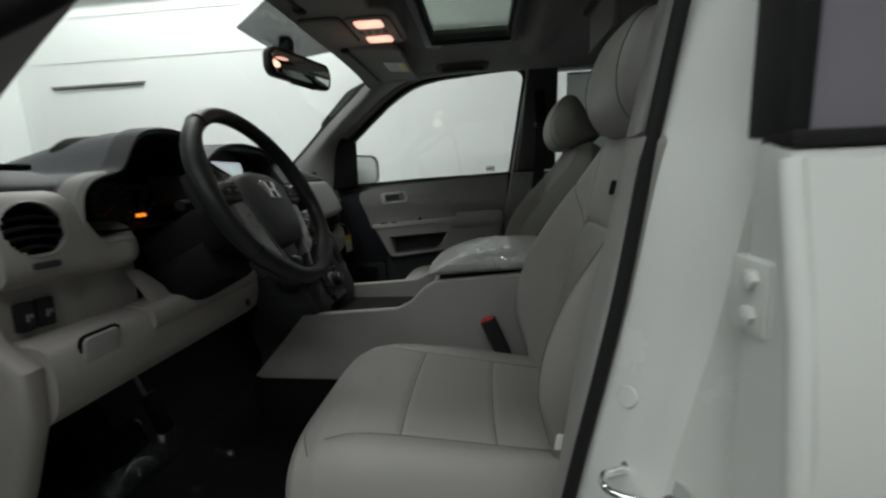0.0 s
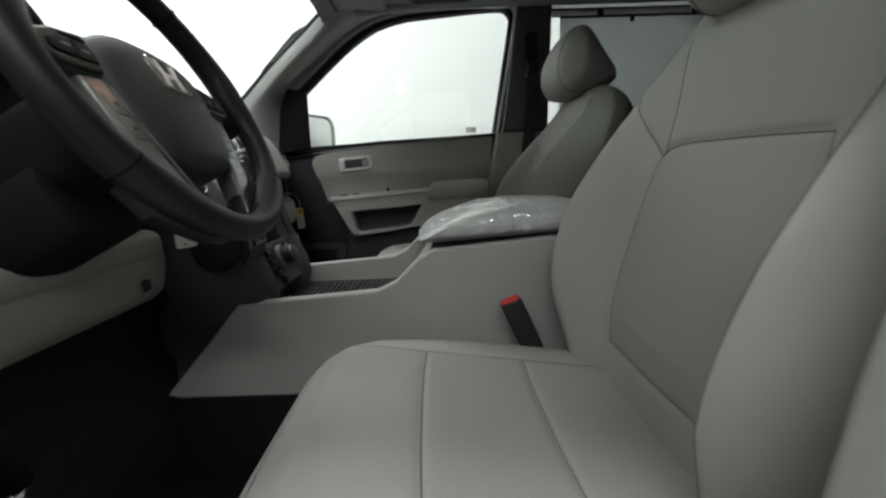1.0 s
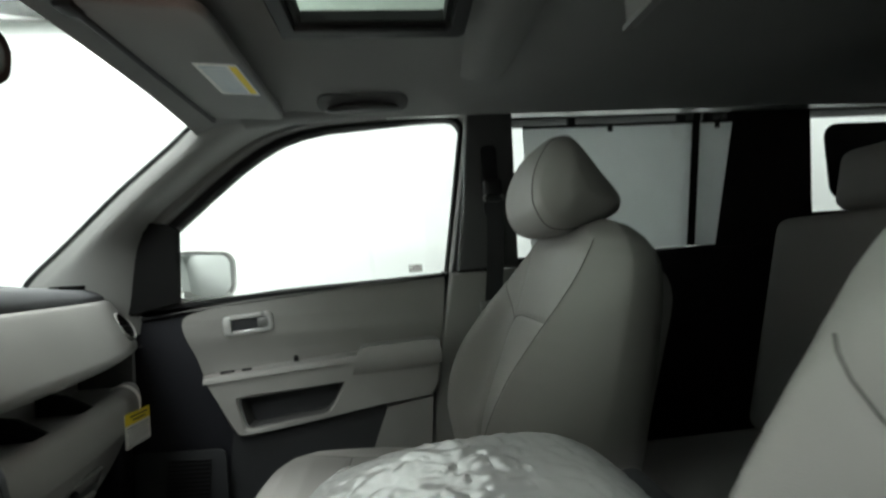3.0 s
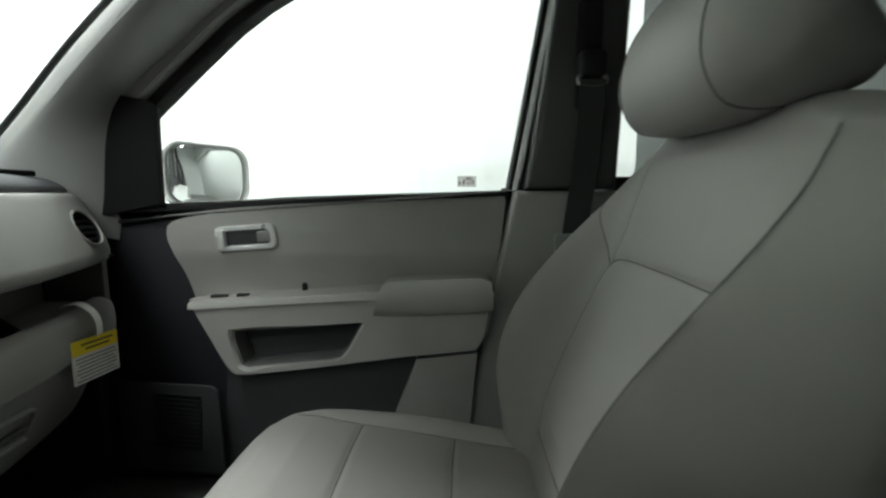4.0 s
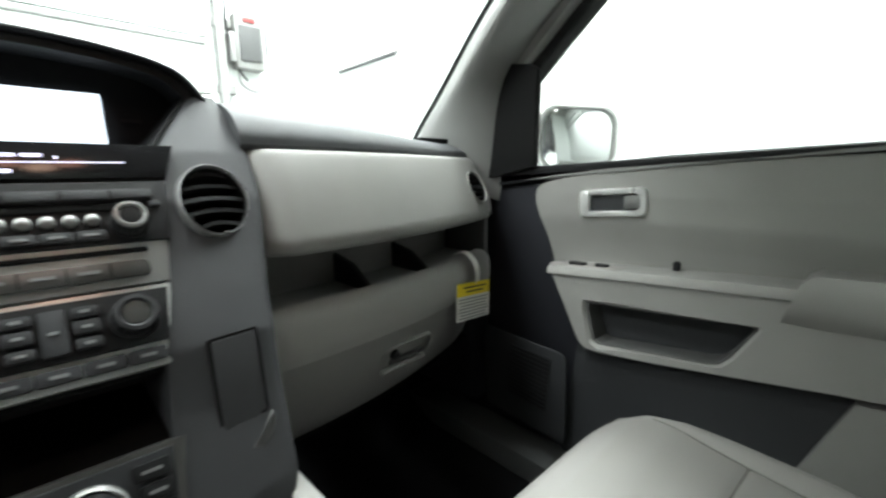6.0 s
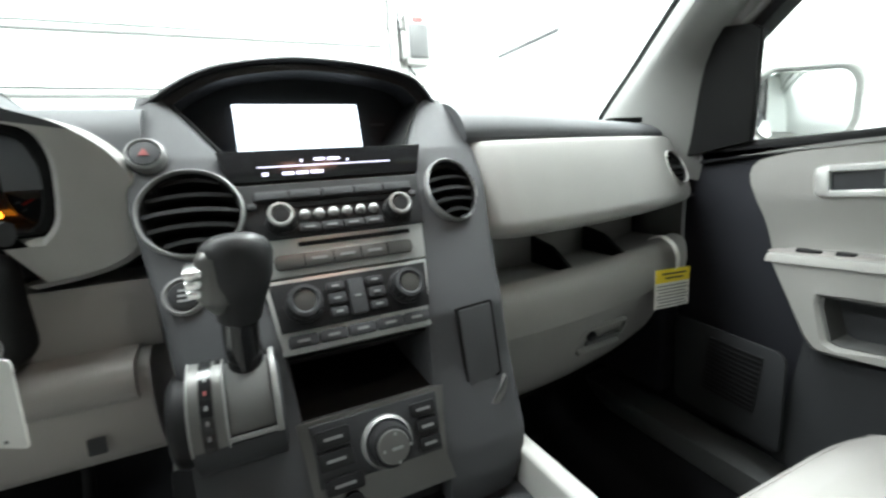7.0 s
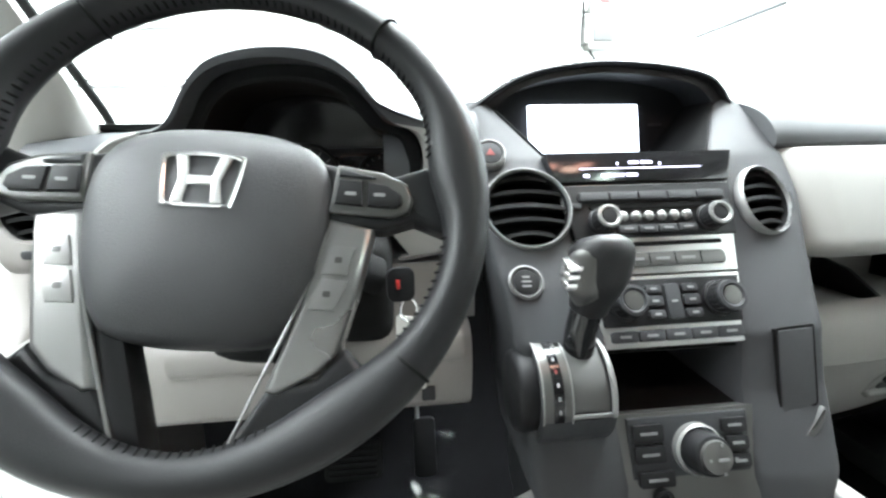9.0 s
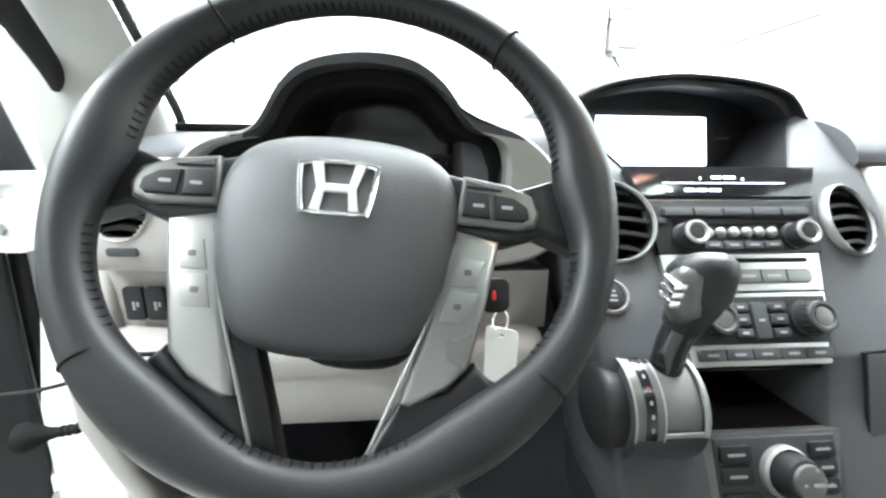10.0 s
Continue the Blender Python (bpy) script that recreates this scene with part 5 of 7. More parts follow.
for xd, rr in ((-0.535, 0.038), (-0.425, 0.052), (-0.315, 0.038)):
    m = axes((xd, 0.716, 1.115), (1, 0, 0), (0, 0.1, 0.99))
    dl = part("dial", moved(lathe([(rr, 0.0), (rr, 0.008), (rr * 0.93, 0.010), (rr * 0.90, 0.004), (0.0005, 0.004)], 36), m), DARK, binn, "round gauge")
    for a in np.arange(-130, 131, 20):
        part("tick", moved(box(-0.0009, 0.0009, rr * 0.74, rr * 0.87, 0.004, 0.0052, 0), m @ pose(0, 0, 0, 0, 0, float(a))), PRINT, dl)
    part("needle", moved(box(-0.001, 0.001, -0.008, rr * 0.7, 0.006, 0.0075, 0), m @ pose(0, 0, 0, 0, 0, 120)), RED, dl)
part("warning_lamp", moved(slab(0.026, 0.007, 0.002, 0.002), axes((-0.369, 0.702, 1.093), (1, 0, 0), (0, 0, 1))), AMBER, binn)

# ---- centre stack ----
stack = thing("centre_stack", "charcoal centre stack with silver radio and climate panels", "centre stack")
FACE = [(1.215, 0.665), (1.19, 0.640), (1.142, 0.588), (1.09, 0.548), (1.04, 0.519), (1.0, 0.494), (0.956, 0.468), (0.90, 0.452), (0.86, 0.434), (0.82, 0.417), (0.79, 0.409), (0.76, 0.412), (0.72, 0.435), (0.69, 0.47)]
R_OUT = [(1.215, 0.196), (1.19, 0.206), (1.14, 0.209), (1.09, 0.204), (1.053, 0.196), (0.989, 0.182), (0.94, 0.176), (0.889, 0.174), (0.814, 0.170), (0.76, 0.152), (0.71, 0.125), (0.69, 0.105)]
R_IN = [(1.215, 0.165), (1.142, 0.108), (1.09, 0.096), (1.0, 0.084), (0.952, 0.074), (0.88, 0.068), (0.80, 0.066), (0.76, 0.066), (0.69, 0.06)]


def column(s, sh=0.0):
    rings = []
    for z in np.linspace(1.215, 0.69, 130):
        yf, xo, xi = lerp(FACE, z), lerp(R_OUT, z), lerp(R_IN, z)
        xo = xo + sh * (1 if z < 1.19 else max(0.3, 1 - (z - 1.19) * 20))
        xc = (xo + xi) / 2
        r = min(0.014, (xo - xi) * 0.3)
        e = 0.006
        ring = [(xi, yf + 0.16), (xi, yf + e), (xi + e * 0.3, yf + e * 0.3), (xi + e, yf)] + [(xi + e + (xo - r - xi - e) * q, yf - 0.004 * (1 - (2 * q - 1) ** 2)) for q in np.linspace(0.04, 1, 24)]
        ring += [(xo - r + r * math.sin(a), yf + r - r * math.cos(a)) for a in (radians(22), radians(45), radians(68), radians(90))]
        ring += [(xo, yf + 0.16)]
        rings.append([(-0.010 + s * x, y, float(z)) for x, y in ring])
    return lofted(rings)


UPV = (0, 0.53, 0.848)
VC_L, VC_R = axes((-0.151, 0.541, 1.089), (1, -0.10, 0), UPV), axes((0.140, 0.544, 1.089), (1, 0.26, 0), UPV)
part("side_column", punch(column(1), VC_R @ Matrix.Diagonal((0.88, 1, 1, 1)), 0.0405), COLUMN, stack, "charcoal side column")
part("side_column", punch(column(-1, -0.008), VC_L, 0.0455), COLUMN, stack, "charcoal side column")
# face frame of the sloping middle part: x across, y up the slope, z out
FM = axes((-0.007, 0.469, 0.946), (1, 0, 0), (0, 0.1045, 0.19))


def on_face(x, u, out=0.0):
    return FM @ Matrix.Translation((x, u, out))


part("mid_backing", moved(prism([(-0.082, -0.004), (0.080, -0.004), (0.107, 0.214), (-0.107, 0.214)], "z", -0.05, -0.004), FM), CAVITY, stack)
rad = part("radio_panel", moved(prism([(-0.089, 0.078), (0.089, 0.078), (0.104, 0.186), (-0.104, 0.186)], "z", -0.03, 0.004, 0.003, 2, True), FM), SILVER, stack, "satin silver radio panel")
part("black_strip", moved(prism([(-0.096, 0.120), (0.096, 0.120), (0.103, 0.184), (-0.103, 0.184)], "z", 0.0, 0.007, 0.002, 2, True), FM), DARKER, rad)
part("row_panel", moved(slab(0.176, 0.013, 0.004, 0.004), on_face(0.002, 0.168, 0.006)), DARKER, rad)
for k in range(5):
    part("row_button", moved(slab(0.033, 0.010, 0.004, 0.002), on_face(-0.068 + 0.035 * k, 0.168, 0.008)), DARK, rad)
part("disc_slot", moved(slab(0.150, 0.007, 0.003, 0.003), on_face(0.0, 0.1565, 0.0062)), CAVITY, rad)


def knob(x, u, r, h, parent, rim=CHROME, cap=SILVER_DULL, lift=0.005):
    m = on_face(x, u, lift)
    kb = part("knob", moved(lathe([(r * 1.12, 0), (r * 1.1, h * 0.25), (r * 0.98, h * 0.3), (r * 0.95, h * 0.92), (r * 0.88, h)], 30), m), DARKER, parent, "rotary knob with a bright rim")
    for a in range(0, 360, 20):
        part("ridge", moved(box(-0.0008, 0.0008, r * 0.93, r * 1.0, h * 0.35, h * 0.88, 0), m @ pose(0, 0, 0, 0, 0, a)), DARKER, kb)
    part("rim", moved(lathe([(r * 0.92, h * 0.94), (r * 0.90, h * 1.07), (r * 0.72, h * 1.09), (r * 0.58, h * 1.0), (r * 0.58, h * 0.94)], 30, True), m), rim, kb)
    part("cap", moved(lathe([(r * 0.60, h * 0.98), (r * 0.56, h * 1.03), (r * 0.3, h * 1.05), (0.0004, h * 1.05)], 24), m), cap, kb)
    return kb


knob(-0.062, 0.139, 0.0145, 0.022, rad, SILVER_DULL, DARKER)
knob(0.066, 0.139, 0.0145, 0.022, rad, SILVER_DULL, DARKER)
for k in range(6):
    part("round_button", moved(lathe([(0.0058, 0), (0.0056, 0.004), (0.004, 0.0055), (0.0004, 0.006)], 14), on_face(-0.037 + 0.0152 * k, 0.1435, 0.007)), SILVER_DULL, rad)
for k in range(4):
    part("row_button", moved(slab(0.022, 0.0095, 0.004, 0.002), on_face(-0.034 + 0.0235 * k, 0.1285, 0.007)), DARK, rad)
    part("button_mark", moved(slab(0.011, 0.0022, 0.0006, 0.0008, 0), on_face(-0.034 + 0.0235 * k, 0.1285, 0.0111)), PRINT, rad)
for k, (w, x) in enumerate(((0.010, -0.088), (0.010, 0.089))):
    part("row_button", moved(slab(w, 0.007, 0.004, 0.002), on_face(x, 0.158, 0.006)), DARK, rad)
part("card_slot", moved(slab(0.125, 0.005, 0.003, 0.002), on_face(0.014, 0.1125, 0.003)), CAVITY, rad)
part("button_bar", moved(slab(0.150, 0.016, 0.005, 0.006, 0.0015), on_face(0.0, 0.094, 0.003)), GUNMETAL, rad)
for k in range(4):
    part("button_gap", moved(slab(0.0012, 0.014, 0.0006, 0.0004, 0), on_face(-0.045 + 0.03 * k, 0.094, 0.008)), DARKER, rad)
for k in range(3):
    part("button_mark", moved(slab(0.016, 0.003, 0.0005, 0.001, 0), on_face(-0.03 + 0.03 * k, 0.094, 0.0082)), PRINT, rad)

clim = part("climate_panel", moved(prism([(-0.080, 0.000), (0.080, 0.000), (0.0885, 0.0765), (-0.0885, 0.0765)], "z", -0.03, 0.004, 0.003, 2, True), FM), SILVER, stack, "satin silver climate panel")
part("black_strip", moved(prism([(-0.078, 0.022), (0.078, 0.022), (0.084, 0.072), (-0.084, 0.072)], "z", 0.0, 0.0065, 0.002, 2, True), FM), DARKER, clim)
knob(-0.053, 0.047, 0.0175, 0.022, clim, DARK, GUNMETAL)
knob(0.055, 0.047, 0.0175, 0.022, clim, DARK, GUNMETAL)
for x, u, w, h in ((-0.020, 0.060, 0.018, 0.009), (-0.020, 0.047, 0.018, 0.011), (-0.020, 0.033, 0.018, 0.009), (0.022, 0.060, 0.018, 0.009), (0.022, 0.047, 0.018, 0.011), (0.022, 0.033, 0.018, 0.009), (0.001, 0.046, 0.017, 0.038)):
    part("climate_button", moved(slab(w, h, 0.006, 0.0025, 0.001), on_face(x, u, 0.005)), DARK, clim)
    part("button_mark", moved(slab(w * 0.4, 0.0025, 0.0005, 0.001, 0), on_face(x, u, 0.0112)), PRINT, clim)
for k in range(5):
    part("climate_button", moved(slab(0.029, 0.012, 0.005, 0.003, 0.001), on_face(-0.059 + 0.0295 * k, 0.0115, 0.004)), DARK, clim)
    part("button_mark", moved(slab(0.012, 0.0028, 0.0005, 0.001, 0), on_face(-0.059 + 0.0295 * k, 0.0115, 0.0091)), PRINT, clim)

# display band and the hooded screen
band = part("display_band", moved(prism([(-0.107, 0.188), (0.105, 0.188), (0.118, 0.227), (-0.116, 0.227)], "z", -0.02, 0.006, 0.003, 2, True), FM), PIANO, stack, "gloss black display band")
for x, z, w, h in ((-0.07, 1.1135, 0.006, 0.0035), (-0.046, 1.1135, 0.012, 0.0032), (-0.031, 1.1135, 0.013, 0.0032), (-0.015, 1.1135, 0.014, 0.0032), (-0.002, 1.1215, 0.150, 0.0008), (-0.010, 1.128, 0.012, 0.003), (0.006, 1.128, 0.014, 0.003), (-0.03, 1.127, 0.002, 0.003), (0.022, 1.126, 0.002, 0.003)):
    part("lit_text", moved(slab(w, h, 0.0006, 0.0004, 0), on_face(x, 0.190 + (z - 1.108) * 1.10, 0.006)), VIOLET, band)
HOOD = [(-0.199, 1.206), (-0.150, 1.238), (-0.105, 1.255), (-0.035, 1.265), (0.02, 1.265), (0.09, 1.258), (0.138, 1.246), (0.160, 1.228), (0.176, 1.205)]
hood_in = smooth([(x * 0.975, z - 0.006) for x, z in HOOD], 4) + [(0.150, 1.172), (0.113, 1.140), (-0.113, 1.140), (-0.158, 1.175)]
hood_out = smooth(HOOD, 4) + [(0.160, 1.165), (0.118, 1.130), (-0.118, 1.130), (-0.166, 1.168)]
part("screen_hood", ring_plate(hood_out, hood_in, "y", 0.655, 0.86, 130, 0.003), DARKER, stack, "charcoal hood over the screen")
part("hood_throat", ring_plate([(x * 0.999, z - 0.001) for x, z in hood_in], [(x * 0.93 - 0.001, 1.14 + (z - 1.14) * 0.92) for x, z in hood_in], "y", 0.664, 0.74, 130), DARKER, stack)
for s in (-1, 1):
    cheek = []
    for z in np.linspace(1.136, 1.214, 8):
        xi, yf = lerp(R_IN, float(z)), lerp(FACE, float(z))
        xi = -0.010 + s * (xi - 0.0035)
        cheek.append([(xi, yf + 0.004, float(z)), (xi, 0.735, float(z)), (xi - s * 0.002, 0.735, float(z)), (xi - s * 0.002, yf + 0.004, float(z))])
    part("hood_cheek", lofted(cheek), CAVITY, stack)
SM = axes((-0.016, 0.710, 1.178), (1, 0.035, 0), (0, 0.22, 0.975))
part("screen_back", prism([(x, z) for x, z in hood_in], "y", 0.724, 0.732), DARKER, stack)
scr = part("screen", moved(slab(0.172, 0.072, 0.003, 0.002, 0), SM @ Matrix.Translation((0, 0.002, -0.003))), SCREEN, stack, "lit white navigation screen")
for x, y, w, h in ((0.028, 0.018, 0.012, 0.016), (0.036, 0.008, 0.02, 0.008), (-0.03, 0.014, 0.010, 0.007), (-0.045, 0.006, 0.016, 0.006)):
    part("map_patch", moved(slab(w, h, 0.0006, 0.002, 0), SM @ Matrix.Translation((x, y, 0.0002))), MAPGREEN, scr)
part("hood_mark", moved(slab(0.022, 0.004, 0.0006, 0.001, 0), SM @ Matrix.Translation((0.115, 0.008, -0.003))), DARK, stack)

# round vents in the columns
vent("air_vent", VC_L, 0.0495, 1.0, VENT_RING, 5, stack)
vent("air_vent", VC_R, 0.0445, 0.88, VENT_RING, 5, stack)


def round_button(x, y, z, r, capmat, name, label):
    m = axes((x, y, z), (1, -0.12, 0), UPV)
    rb = part(name, moved(lathe([(r * 1.15, -0.006), (r * 1.15, 0.004), (r * 1.0, 0.006), (r * 0.86, 0.003), (r * 0.86, -0.006)], 30, True), m), VENT_RING, stack, label)
    part("cap", moved(lathe([(r * 0.86, 0.0), (r * 0.84, 0.005), (r * 0.5, 0.006), (0.0004, 0.006)], 26), m), capmat, rb)
    return rb, m


rb, m = round_button(-0.186, 0.580, 1.147, 0.016, DARK, "hazard_button", "round hazard button with a silver ring")
part("hazard_mark", moved(prism([(-0.005, -0.004), (0.005, -0.004), (0, 0.005)], "z", 0.006, 0.0068), m), DIM_RED, rb)
rb, m = round_button(-0.163, 0.503, 1.013, 0.0165, DARKER, "start_button", "round start button with a silver ring")
for k in range(3):
    part("button_mark", moved(slab(0.010 - 0.002 * (k == 0), 0.002, 0.0005, 0.0008, 0), m @ Matrix.Translation((0, 0.005 - 0.005 * k, 0.006))), PRINT, rb)

# side flap on the passenger's column
FLM = axes((0.120, 0.4505, 0.912), (1, 0.03, 0), (0.02, 0.27, 0.96))
fl = part("side_flap", moved(prism([(-0.021, -0.045), (0.020, -0.030), (0.021, 0.050), (-0.021, 0.048)], "z", -0.006, 0.0022, 0.002, 2, True), FLM), COLUMN, stack, "charcoal folding hook panel")
part("flap_gap", moved(ring_plate([(-0.0235, -0.048), (0.0225, -0.032), (0.0235, 0.053), (-0.0235, 0.051)], [(-0.021, -0.0455), (0.020, -0.030), (0.021, 0.0502), (-0.021, 0.0485)], "z", 0.0012, -0.006, 60), FLM), CAVITY, fl)
part("flap_pull", moved(prism(smooth([(-0.002, -0.060), (0.012, -0.050), (0.024, -0.034), (0.026, -0.042), (0.020, -0.056), (0.006, -0.066)], 4, True), "z", -0.004, 0.006, 0.003, 3, True), FLM), KICK, fl, "moulded finger scoop")
part("panel_joint", moved(tube([(-0.050, -0.078, -0.001), (-0.020, -0.064, 0.002), (0.006, -0.052, 0.002)], 0.0012, 6), FLM), CAVITY, fl)

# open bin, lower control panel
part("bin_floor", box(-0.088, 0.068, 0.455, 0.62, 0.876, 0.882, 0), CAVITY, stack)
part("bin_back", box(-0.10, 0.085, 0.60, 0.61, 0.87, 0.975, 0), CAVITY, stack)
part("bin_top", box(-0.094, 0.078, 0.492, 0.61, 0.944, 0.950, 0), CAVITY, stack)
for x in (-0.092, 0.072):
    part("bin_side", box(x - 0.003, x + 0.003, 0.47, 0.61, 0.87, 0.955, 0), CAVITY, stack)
LM = axes((-0.007, 0.4315, 0.845), (1, 0, 0), (0, 0.36, 0.933)) @ Matrix.Diagonal((0.92, 0.92, 0.92, 1))
lp = part("lower_panel", moved(prism([(-0.080, -0.058), (0.077, -0.058), (0.082, 0.047), (-0.085, 0.047)], "z", -0.05, 0.003, 0.003, 2, True), LM), GUNMETAL, stack, "gunmetal lower control panel")
part("black_strip", moved(prism([(-0.070, -0.022), (0.066, -0.022), (0.070, 0.042), (-0.073, 0.042)], "z", 0, 0.006, 0.003, 2, True), LM), DARK, lp)
for x, u, w, h in ((-0.051, 0.026, 0.036, 0.018), (-0.051, 0.004, 0.036, 0.018), (-0.046, -0.022, 0.040, 0.016), (0.050, 0.028, 0.030, 0.015), (0.052, 0.009, 0.026, 0.015), (0.052, -0.010, 0.026, 0.015)):
    part("menu_button", moved(slab(w, h, 0.006, 0.003, 0.001), LM @ Matrix.Translation((x, u, 0.004))), DARKER, lp)
    part("button_mark", moved(slab(w * 0.55, 0.003, 0.0005, 0.001, 0), LM @ Matrix.Translation((x, u, 0.0102))), PRINT, lp)
part("selector_ring", moved(lathe([(0.036, 0.0), (0.0355, 0.010), (0.032, 0.013), (0.029, 0.008), (0.029, 0)], 44, True), LM @ Matrix.Translation((0.004, 0.006, 0.004)) @ Matrix.Diagonal((0.78, 0.78, 0.9, 1))), SILVER_DULL, lp, "silver ring of the big selector")
part("selector_knob", moved(lathe([(0.029, 0.004), (0.0285, 0.028), (0.026, 0.034), (0.0215, 0.036)], 40), LM @ Matrix.Translation((0.004, 0.006, 0.004)) @ Matrix.Diagonal((0.78, 0.78, 0.9, 1))), DARKER, lp, "large rotary selector")
sc = part("selector_cap", moved(lathe([(0.0225, 0.034), (0.021, 0.040), (0.008, 0.042), (0.0004, 0.042)], 36), LM @ Matrix.Translation((0.004, 0.006, 0.004)) @ Matrix.Diagonal((0.78, 0.78, 0.9, 1))), GUNMETAL, lp)
for a in (0, 90, 180, 270):
    part("button_mark", moved(slab(0.003, 0.003, 0.0005, 0.001, 0), LM @ Matrix.Translation((0.006, 0.006, 0.0458)) @ pose(0, 0, 0, 0, 0, a) @ Matrix.Translation((0, 0.014, -0.0005))), PRINT, sc)
part("button_mark", moved(slab(0.012, 0.003, 0.0005, 0.001, 0), LM @ Matrix.Translation((0.006, 0.006, 0.0458))), PRINT, sc)
part("socket", moved(lathe([(0.011, 0), (0.011, 0.006), (0.008, 0.007), (0.0075, 0.001), (0.0004, 0.001)], 24), LM @ Matrix.Translation((-0.040, -0.044, 0.003))), DARKER, lp)
part("stack_foot", lofted([[(x, y, z) for y, z in smooth([(0.452, 0.80), (0.440, 0.76), (0.45, 0.72), (0.48, 0.69), (0.6, 0.69), (0.6, 0.80)], 3, True)] for x in (-0.150, 0.130)]), DARK, stack)

# ---- gear selector ----
gs = thing("gear_selector", "black gear lever in a gunmetal gate on the centre stack", "gear lever")
DRUM = Vector((0, 0.474, 0.906))


def drum_strip(x0, x1, a0, a1, r, thick=0.003, n=18):
    """A band bent round the gate's drum, from angle a0 (top, 90) to a1 (front, 180)."""
    rings = []
    for a in np.linspace(a0, a1, n):
        d = Vector((0, math.cos(radians(a)), math.sin(radians(a))))
        lo, hi = DRUM + d * (r - thick), DRUM + d * r
        rings.append([(x0, lo.y, lo.z), (x0, hi.y, hi.z), (x1, hi.y, hi.z), (x1, lo.y, lo.z)])
    bm = lofted(rings)
    bmesh.ops.bevel(bm, geom=bm.edges[:], offset=0.0009, segments=1, affect="EDGES", clamp_overlap=True) if thick > 0.002 else None
    return bm


part("gate_body", moved(lathe([(0.0005, 0), (0.044, 0), (0.049, 0.004), (0.050, 0.010), (0.050, 0.062), (0.049, 0.070), (0.044, 0.074), (0.0005, 0.074)], 48), pose(-0.166, DRUM.y, DRUM.z) @ pose(0, 0, 0, 0, 90, 0)), DARK, gs, "charcoal gate housing")
part("gate_foot", box(-0.162, -0.096, 0.455, 0.53, 0.852, 0.93, 0.012, 3), DARK, gs)
part("gate_drum", moved(lathe([(0.0005, 0), (0.036, 0), (0.041, 0.003), (0.043, 0.008), (0.043, 0.022)], 40), pose(-0.186, DRUM.y + 0.002, DRUM.z - 0.002) @ pose(0, 0, 0, 0, 90, 0)), DARKER, gs, "round charcoal end of the gate")
part("gate_plate", drum_strip(-0.167, -0.138, 78, 192, 0.0535), GUNMETAL, gs, "gunmetal gate plate")
part("gate_floor", drum_strip(-0.1375, -0.101, 100, 180, 0.0505), KICK, gs)
for x0 in (-0.1675, -0.1395):
    part("gate_edge", drum_strip(x0, x0 + 0.0022, 76, 190, 0.0542, 0.0022), SILVER_DULL, gs, "bright edge of the gate")
part("gate_slot", drum_strip(-0.1375, -0.101, 60, 100, 0.0495), CAVITY, gs)
part("gate_arch", drum_strip(-0.100, -0.0945, 68, 186, 0.0545), SILVER_DULL, gs, "satin silver arch")
part("gate_lip", drum_strip(-0.138, -0.096, 180, 184, 0.0545), SILVER_DULL, gs)
part("gate_apron", drum_strip(-0.167, -0.094, 186, 228, 0.0535), DARK, gs)
part("gate_window", drum_strip(-0.157, -0.147, 97, 186, 0.0550, 0.0018), PIANO, gs)
part("gate_window", drum_strip(-0.1445, -0.1395, 84, 104, 0.0545, 0.0018), CAVITY, gs)
for k in range(5):
    a = 120 + 13 * k
    part("gate_mark", drum_strip(-0.1532, -0.1508, a, a + 4, 0.0556, 0.0009, 3), DIM_RED if k == 1 else PRINT, gs)
lever = smooth([(-0.119, 0.464, 0.940), (-0.119, 0.458, 0.975), (-0.117, 0.450, 1.003), (-0.114, 0.442, 1.030), (-0.112, 0.440, 1.055), (-0.112, 0.446, 1.074)], 5)
kr = np.interp(np.linspace(0, 1, len(lever)), [0, 0.3, 0.5, 0.68, 0.86, 0.95, 1], [0.0150, 0.0165, 0.0205, 0.0275, 0.0295, 0.022, 0.004])
part("lever_shaft", tube(lever[:13], [0.0155] * 13, 16), PIANO, gs, "gloss black lever shaft")
part("lever_knob", tube(lever[10:], [float(v) for v in kr[10:]], 22), LEATHER_DARK, gs, "black leather lever knob")
part("knob_side", tube([(p[0] - 0.013, p[1] - 0.006, p[2] + 0.002) for p in lever[11:24]], [0.006, 0.011, 0.0145] + [0.018] * 7 + [0.016, 0.012, 0.005], 18), GUNMETAL, gs, "grey plastic side shell of the knob")
part("release_button", moved(join(*[moved(box(-0.010, 0.010, -0.0035, 0.0035, 0, 0.014, 0.002), Matrix.Translation((0, k * 0.0085, 0))) for k in (-1, 0, 1)]), axes((-0.136, 0.432, 1.043), (0, -0.9, -0.2), (0, -0.2, 0.97))), CHROME, gs)

# ---- steering wheel ----
sw = thing("steering_wheel", "black leather steering wheel with silver spokes and buttons", "steering wheel")
RIM_FRAME = axes((-0.418, 0.383, 1.124), (1, 0, 0), (0, 0.455, 0.890))
SW = RIM_FRAME @ pose(0, 0, 0, 0, 0, -5)
RIM = 0.1740


def rim_point(a, r=RIM):
    return (r * math.sin(radians(a)), r * math.cos(radians(a)), 0)


ang = np.arange(0, 360, 3)
rr = []
for a in ang:
    b = abs((a + 180) % 360 - 180)
    rr.append(0.0140 + 0.0018 * math.exp(-(((b - 72) / 22) ** 2)) + 0.001 * math.exp(-(((b - 140) / 20) ** 2)))


